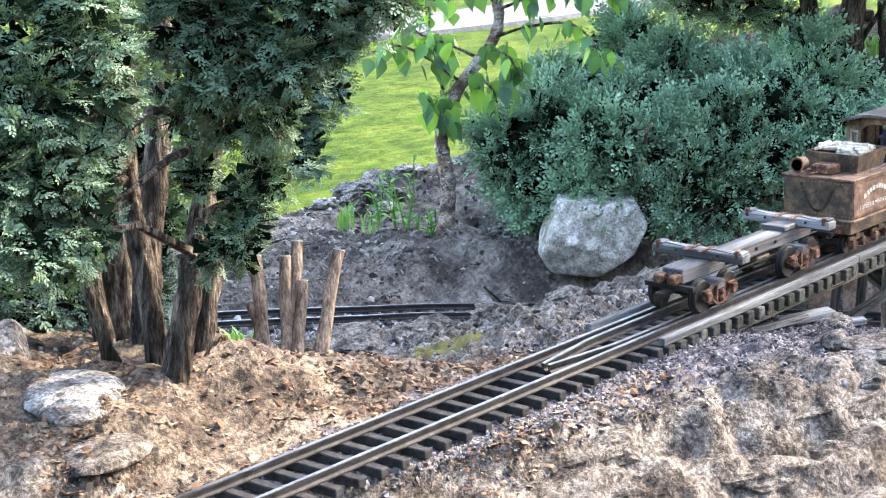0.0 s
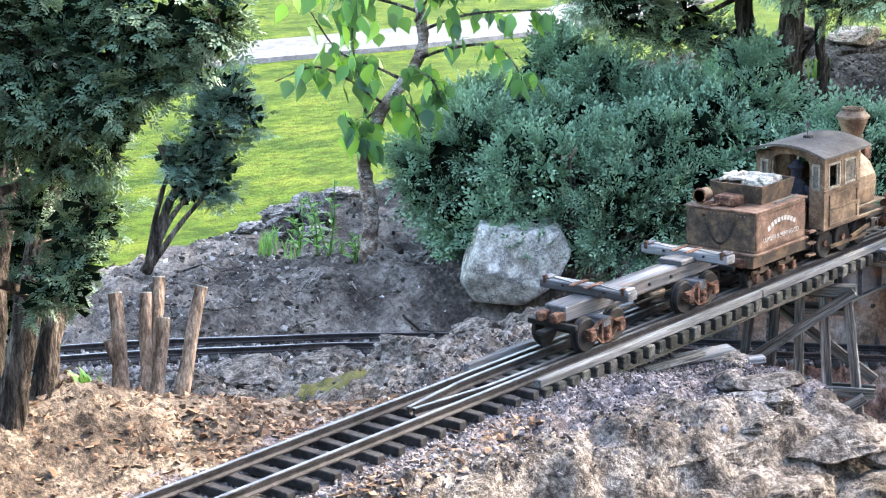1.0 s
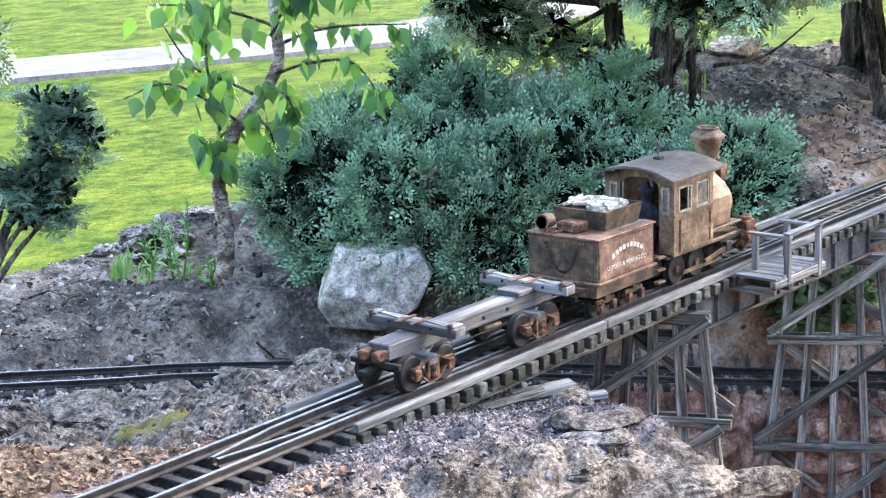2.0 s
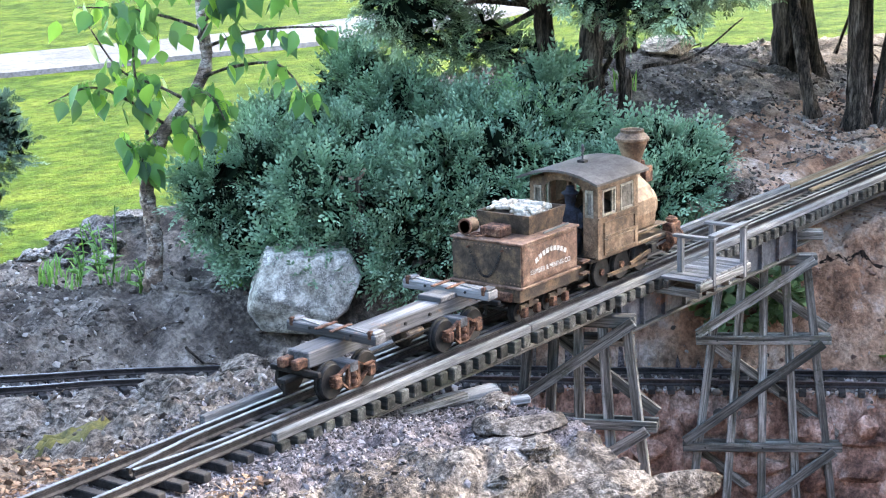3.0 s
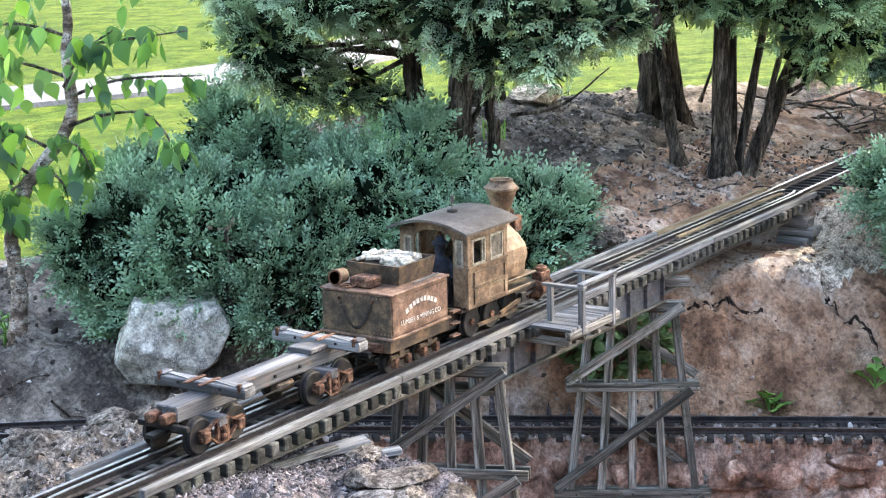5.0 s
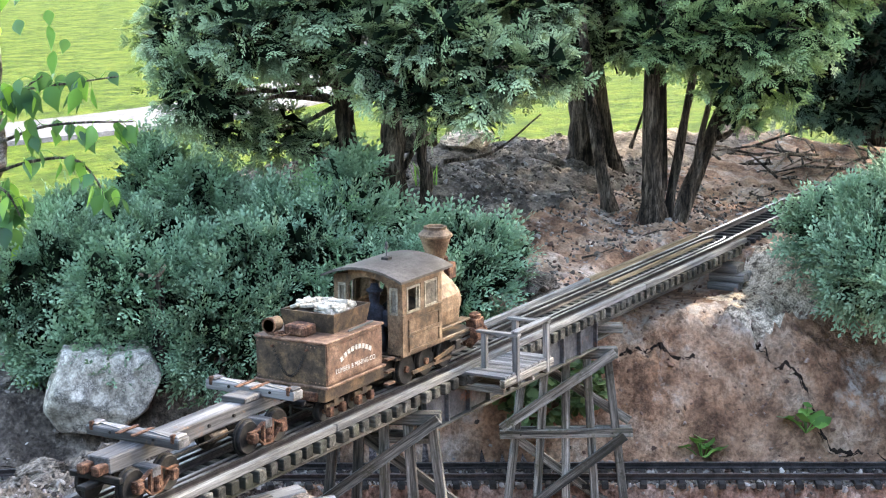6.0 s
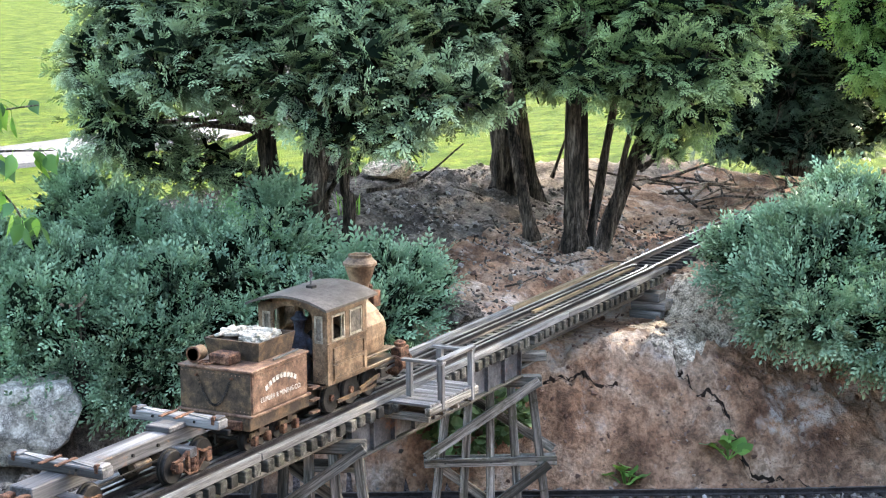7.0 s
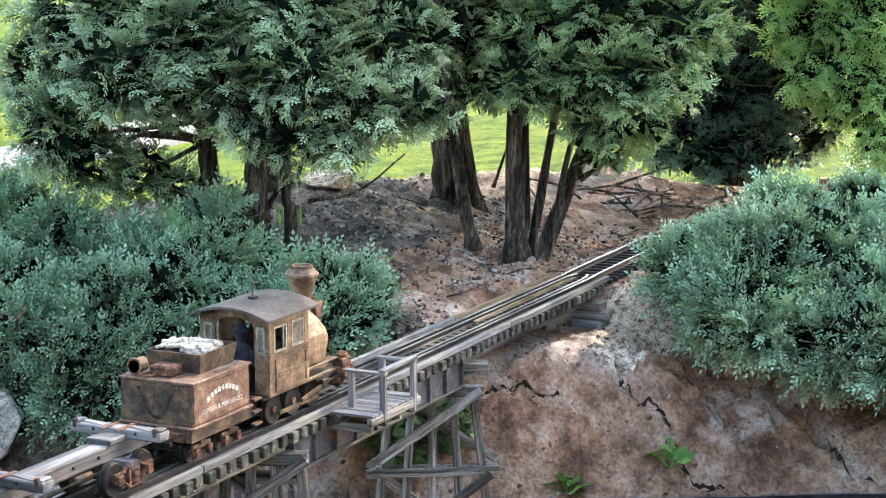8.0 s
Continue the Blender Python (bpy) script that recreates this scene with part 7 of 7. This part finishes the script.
for i, (x, y, n, h) in enumerate(((0.55, 0.86, 14, 0.035), (0.54, 0.90, 16, 0.04), (0.58, 0.93, 12, 0.035), (0.63, 0.85, 10, 0.025), (-0.30, 0.21, 14, 0.018), (0.64, 0.66, 30, 0.012), (1.30, 0.47, 30, 0.04))):
    grass_tuft(x, y, n, h, i, "tuft of fresh green grass at the lawn's edge" if i < 4 else "small green tuft growing in bare soil")


def twigs():
    rng = random.Random(9)
    for k in range(70):
        x, y = rng.uniform(0.95, 2.1), rng.uniform(0.10, 0.75)
        if k > 45:
            x, y = rng.uniform(-0.2, 0.55), rng.uniform(0.55, 0.95)
        l, a = rng.uniform(0.02, 0.09), rng.uniform(0, 6.28)
        pts = []
        for i in range(4):
            px, py = x + math.cos(a) * l * i / 3 + rng.uniform(-.004, .004), y + math.sin(a) * l * i / 3 + rng.uniform(-.004, .004)
            pts.append((px - x, py - y, gz(px, py) + 0.003 + rng.uniform(0, .004)))
        ob = part("twig", tube(pts, [0.0018, 0.0014, 0.0008], 5), M_BARK)
        ob.location = (x, y, 0)
        tagged(ob, "dry brown twig lying on the soil", "twig", "fallen twigs")


twigs()


def ledge_rocks():
    """Broken rock along the gully's lip."""
    rng = random.Random(31)
    for k in range(16):
        y = -0.26 + 0.24 * k / 16
        x = float(np.interp(y, [-0.256, -0.206, -0.13, -0.05, 0.05], [0.150, 0.190, 0.258, 0.262, 0.27])) + rng.uniform(-0.012, 0.012)
        lev = k % 3
        ob = part("ledge_block", rock_bm(rng, (rng.uniform(0.016, 0.034), rng.uniform(0.012, 0.022), rng.uniform(0.010, 0.018)), grit=1.0, cuts=3, facets=18), M_PALEROCK)
        ob.matrix_basis = pose(x + 0.006 * lev, y, -0.068 - 0.024 * lev, rng.uniform(-12, 12), rng.uniform(-12, 12), rng.uniform(0, 180))
        tagged(ob, "tan broken rock on the gully's lip", "rock", "ledge blocks")


ledge_rocks()


def ledge_courses():
    """The stepped rock face below the near bed: two rough courses of split blocks."""
    rng = random.Random(52)
    for course, (dy, dz, x0, x1) in enumerate(((-0.012, -0.036, -0.50, 0.19), (-0.050, -0.062, -0.46, 0.15))):
        x = x0
        while x < x1:
            l = rng.uniform(0.05, 0.13)
            y = -0.135 - 0.42 * x + dy + rng.uniform(-0.010, 0.008)
            drop = 0.034 * float(sstep(0.05, 0.24, x))
            ob = part("ledge_block", rock_bm(rng, (l * 0.62, rng.uniform(0.016, 0.026), rng.uniform(0.014, 0.019)), grit=1.3, cuts=4, facets=30), M_PALEROCK)
            ob.matrix_basis = pose(x + l / 2, y, dz - drop - 0.11 * max(0, -y - 0.03) * 0.7 + rng.uniform(-0.004, 0.002), rng.uniform(-8, 8), rng.uniform(-6, 6), -23 + rng.uniform(-12, 12))
            tagged(ob, "rough tan rock block in the stepped ledge", "rock", "ledge blocks")
            x += l * rng.uniform(0.70, 0.9)


ledge_courses()


def sky_block_hedge():
    """Two unseen runs of man-high clipped hedge, added to block open-side sky light."""
    for x0, y0, x1, y1 in ((-5.2, -4.3, 3.4, -4.3), (-5.2, -3.7, -5.2, 3.0)):
        span = Vector((x1 - x0, y1 - y0, 0))
        along, across = span.normalized(), Vector((span.y, -span.x, 0)).normalized()
        rows, rim = int(span.length / 0.045), 96
        verts, faces = [], []
        for k in range(rows + 1):
            taper = min(1.0, 0.25 + min(k, rows - k) / 5) ** 0.5
            for i in range(rim):
                a = 2 * math.pi * i / rim
                c, q = math.cos(a), math.sin(a)
                u = math.copysign(abs(c) ** 0.45, c) * 0.42
                z = math.copysign(abs(q) ** 0.45, q) * 1.06 + 0.94
                p = Vector((k * 0.045, u * 2.0, z))
                puff = 0.10 * noise.noise(p * 2.6) + 0.055 * noise.noise(p * 8.0) + 0.05 * noise.noise(p * 21.0)
                w = (u * taper + math.copysign(puff, c) * abs(c) ** 0.5) if abs(c) > 0.02 else u
                v = along * (k * 0.045 + 0.5 * puff) + across * w
                verts.append((v.x, v.y, z * (0.9 + 0.1 * taper) + puff * max(0.0, q)))
        for k in range(rows):
            for i in range(rim):
                n = (i + 1) % rim
                faces.append((k * rim + i, k * rim + n, (k + 1) * rim + n, (k + 1) * rim + i))
        faces += [tuple(range(rim)), tuple(rows * rim + i for i in reversed(range(rim)))]
        me = bpy.data.meshes.new("hedge")
        me.from_pydata(verts, [], faces)
        me.materials.append(M_HEDGE)
        ob = new("hedge", me)
        ob.matrix_basis = pose(x0, y0, -0.16)
        tagged(ob, "unseen man-high clipped dark green hedge added to block sky light", "hedge")


sky_block_hedge()


def bank_cracks():
    """Deep drying cracks that run down the eroded bank, as dark strips painting their shade."""
    for line, wide in zip(CRACKS, (0.0032, 0.0018, 0.0030)):
        rng = random.Random(int(wide * 1e5))
        bm = bmesh.new()
        rows = []
        d = np.gradient(line, axis=0)
        for k, (c, t) in enumerate(zip(line, d)):
            n = Vector((-t[1], t[0], 0)).normalized()
            w = wide * math.sin(math.pi * (k + 0.6) / (len(line) + 0.2)) ** 0.5 * rng.uniform(0.55, 1.25)
            c = Vector((c[0], c[1], 0)) + n * rng.uniform(-0.0010, 0.0010)
            a, b = c - n * w, c + n * w
            rows.append([bm.verts.new((q.x, q.y, gz(q.x, q.y) + dz)) for q, dz in ((a, 0.0035), (c, -0.004), (b, 0.0035))])
        for r0, r1 in zip(rows, rows[1:]):
            for i in range(2):
                bm.faces.new((r0[i], r1[i], r1[i + 1], r0[i + 1]))
        part("crack", bm, M_CRACK_SHADE, ground)


bank_cracks()


def far_rock():
    slab(1.63, 0.58, 0.075, 0.05, 0.020, 20, M_SAND, "pale tan rock in the sun at the lawn's edge")
    slab(1.58, 0.66, 0.05, 0.04, 0.028, -20, M_PALEROCK, "brown rock at the lawn's edge")


far_rock()


def twig_pile():
    """Brush heaped at the foot of the dark yew, and a short post beside the far track."""
    rng = random.Random(44)
    t = thing("brush_pile", "heap of bare grey dead branches under the dark yew", "brush pile", "", pose(2.12, 0.16, gz(2.12, 0.16)))
    for k in range(46):
        a, l = rng.uniform(0, 6.28), rng.uniform(0.05, 0.17)
        p = Vector((rng.gauss(0, 0.06), rng.gauss(0, 0.13), rng.uniform(0.0, 0.035)))
        e = p + Vector((math.cos(a) * l, math.sin(a) * l, rng.uniform(-0.02, 0.05)))
        m = p.lerp(e, 0.5) + Vector((rng.uniform(-.015, .015), rng.uniform(-.015, .015), rng.uniform(0, .02)))
        part("branch", tube([p, m, e], [0.0028, 0.0022, 0.001], 5), M_CUT if k % 3 == 0 else M_BARK, t)
    post = part("wooden_post", box(-0.012, 0.012, -0.012, 0.012, -0.02, 0.06, bevel=0.002), M_CUT)
    post.matrix_basis = pose(2.33, -0.085, gz(2.33, -0.085), 0, 0, 20)
    tagged(post, "short brown wooden post beside the far track", "post")


twig_pile()
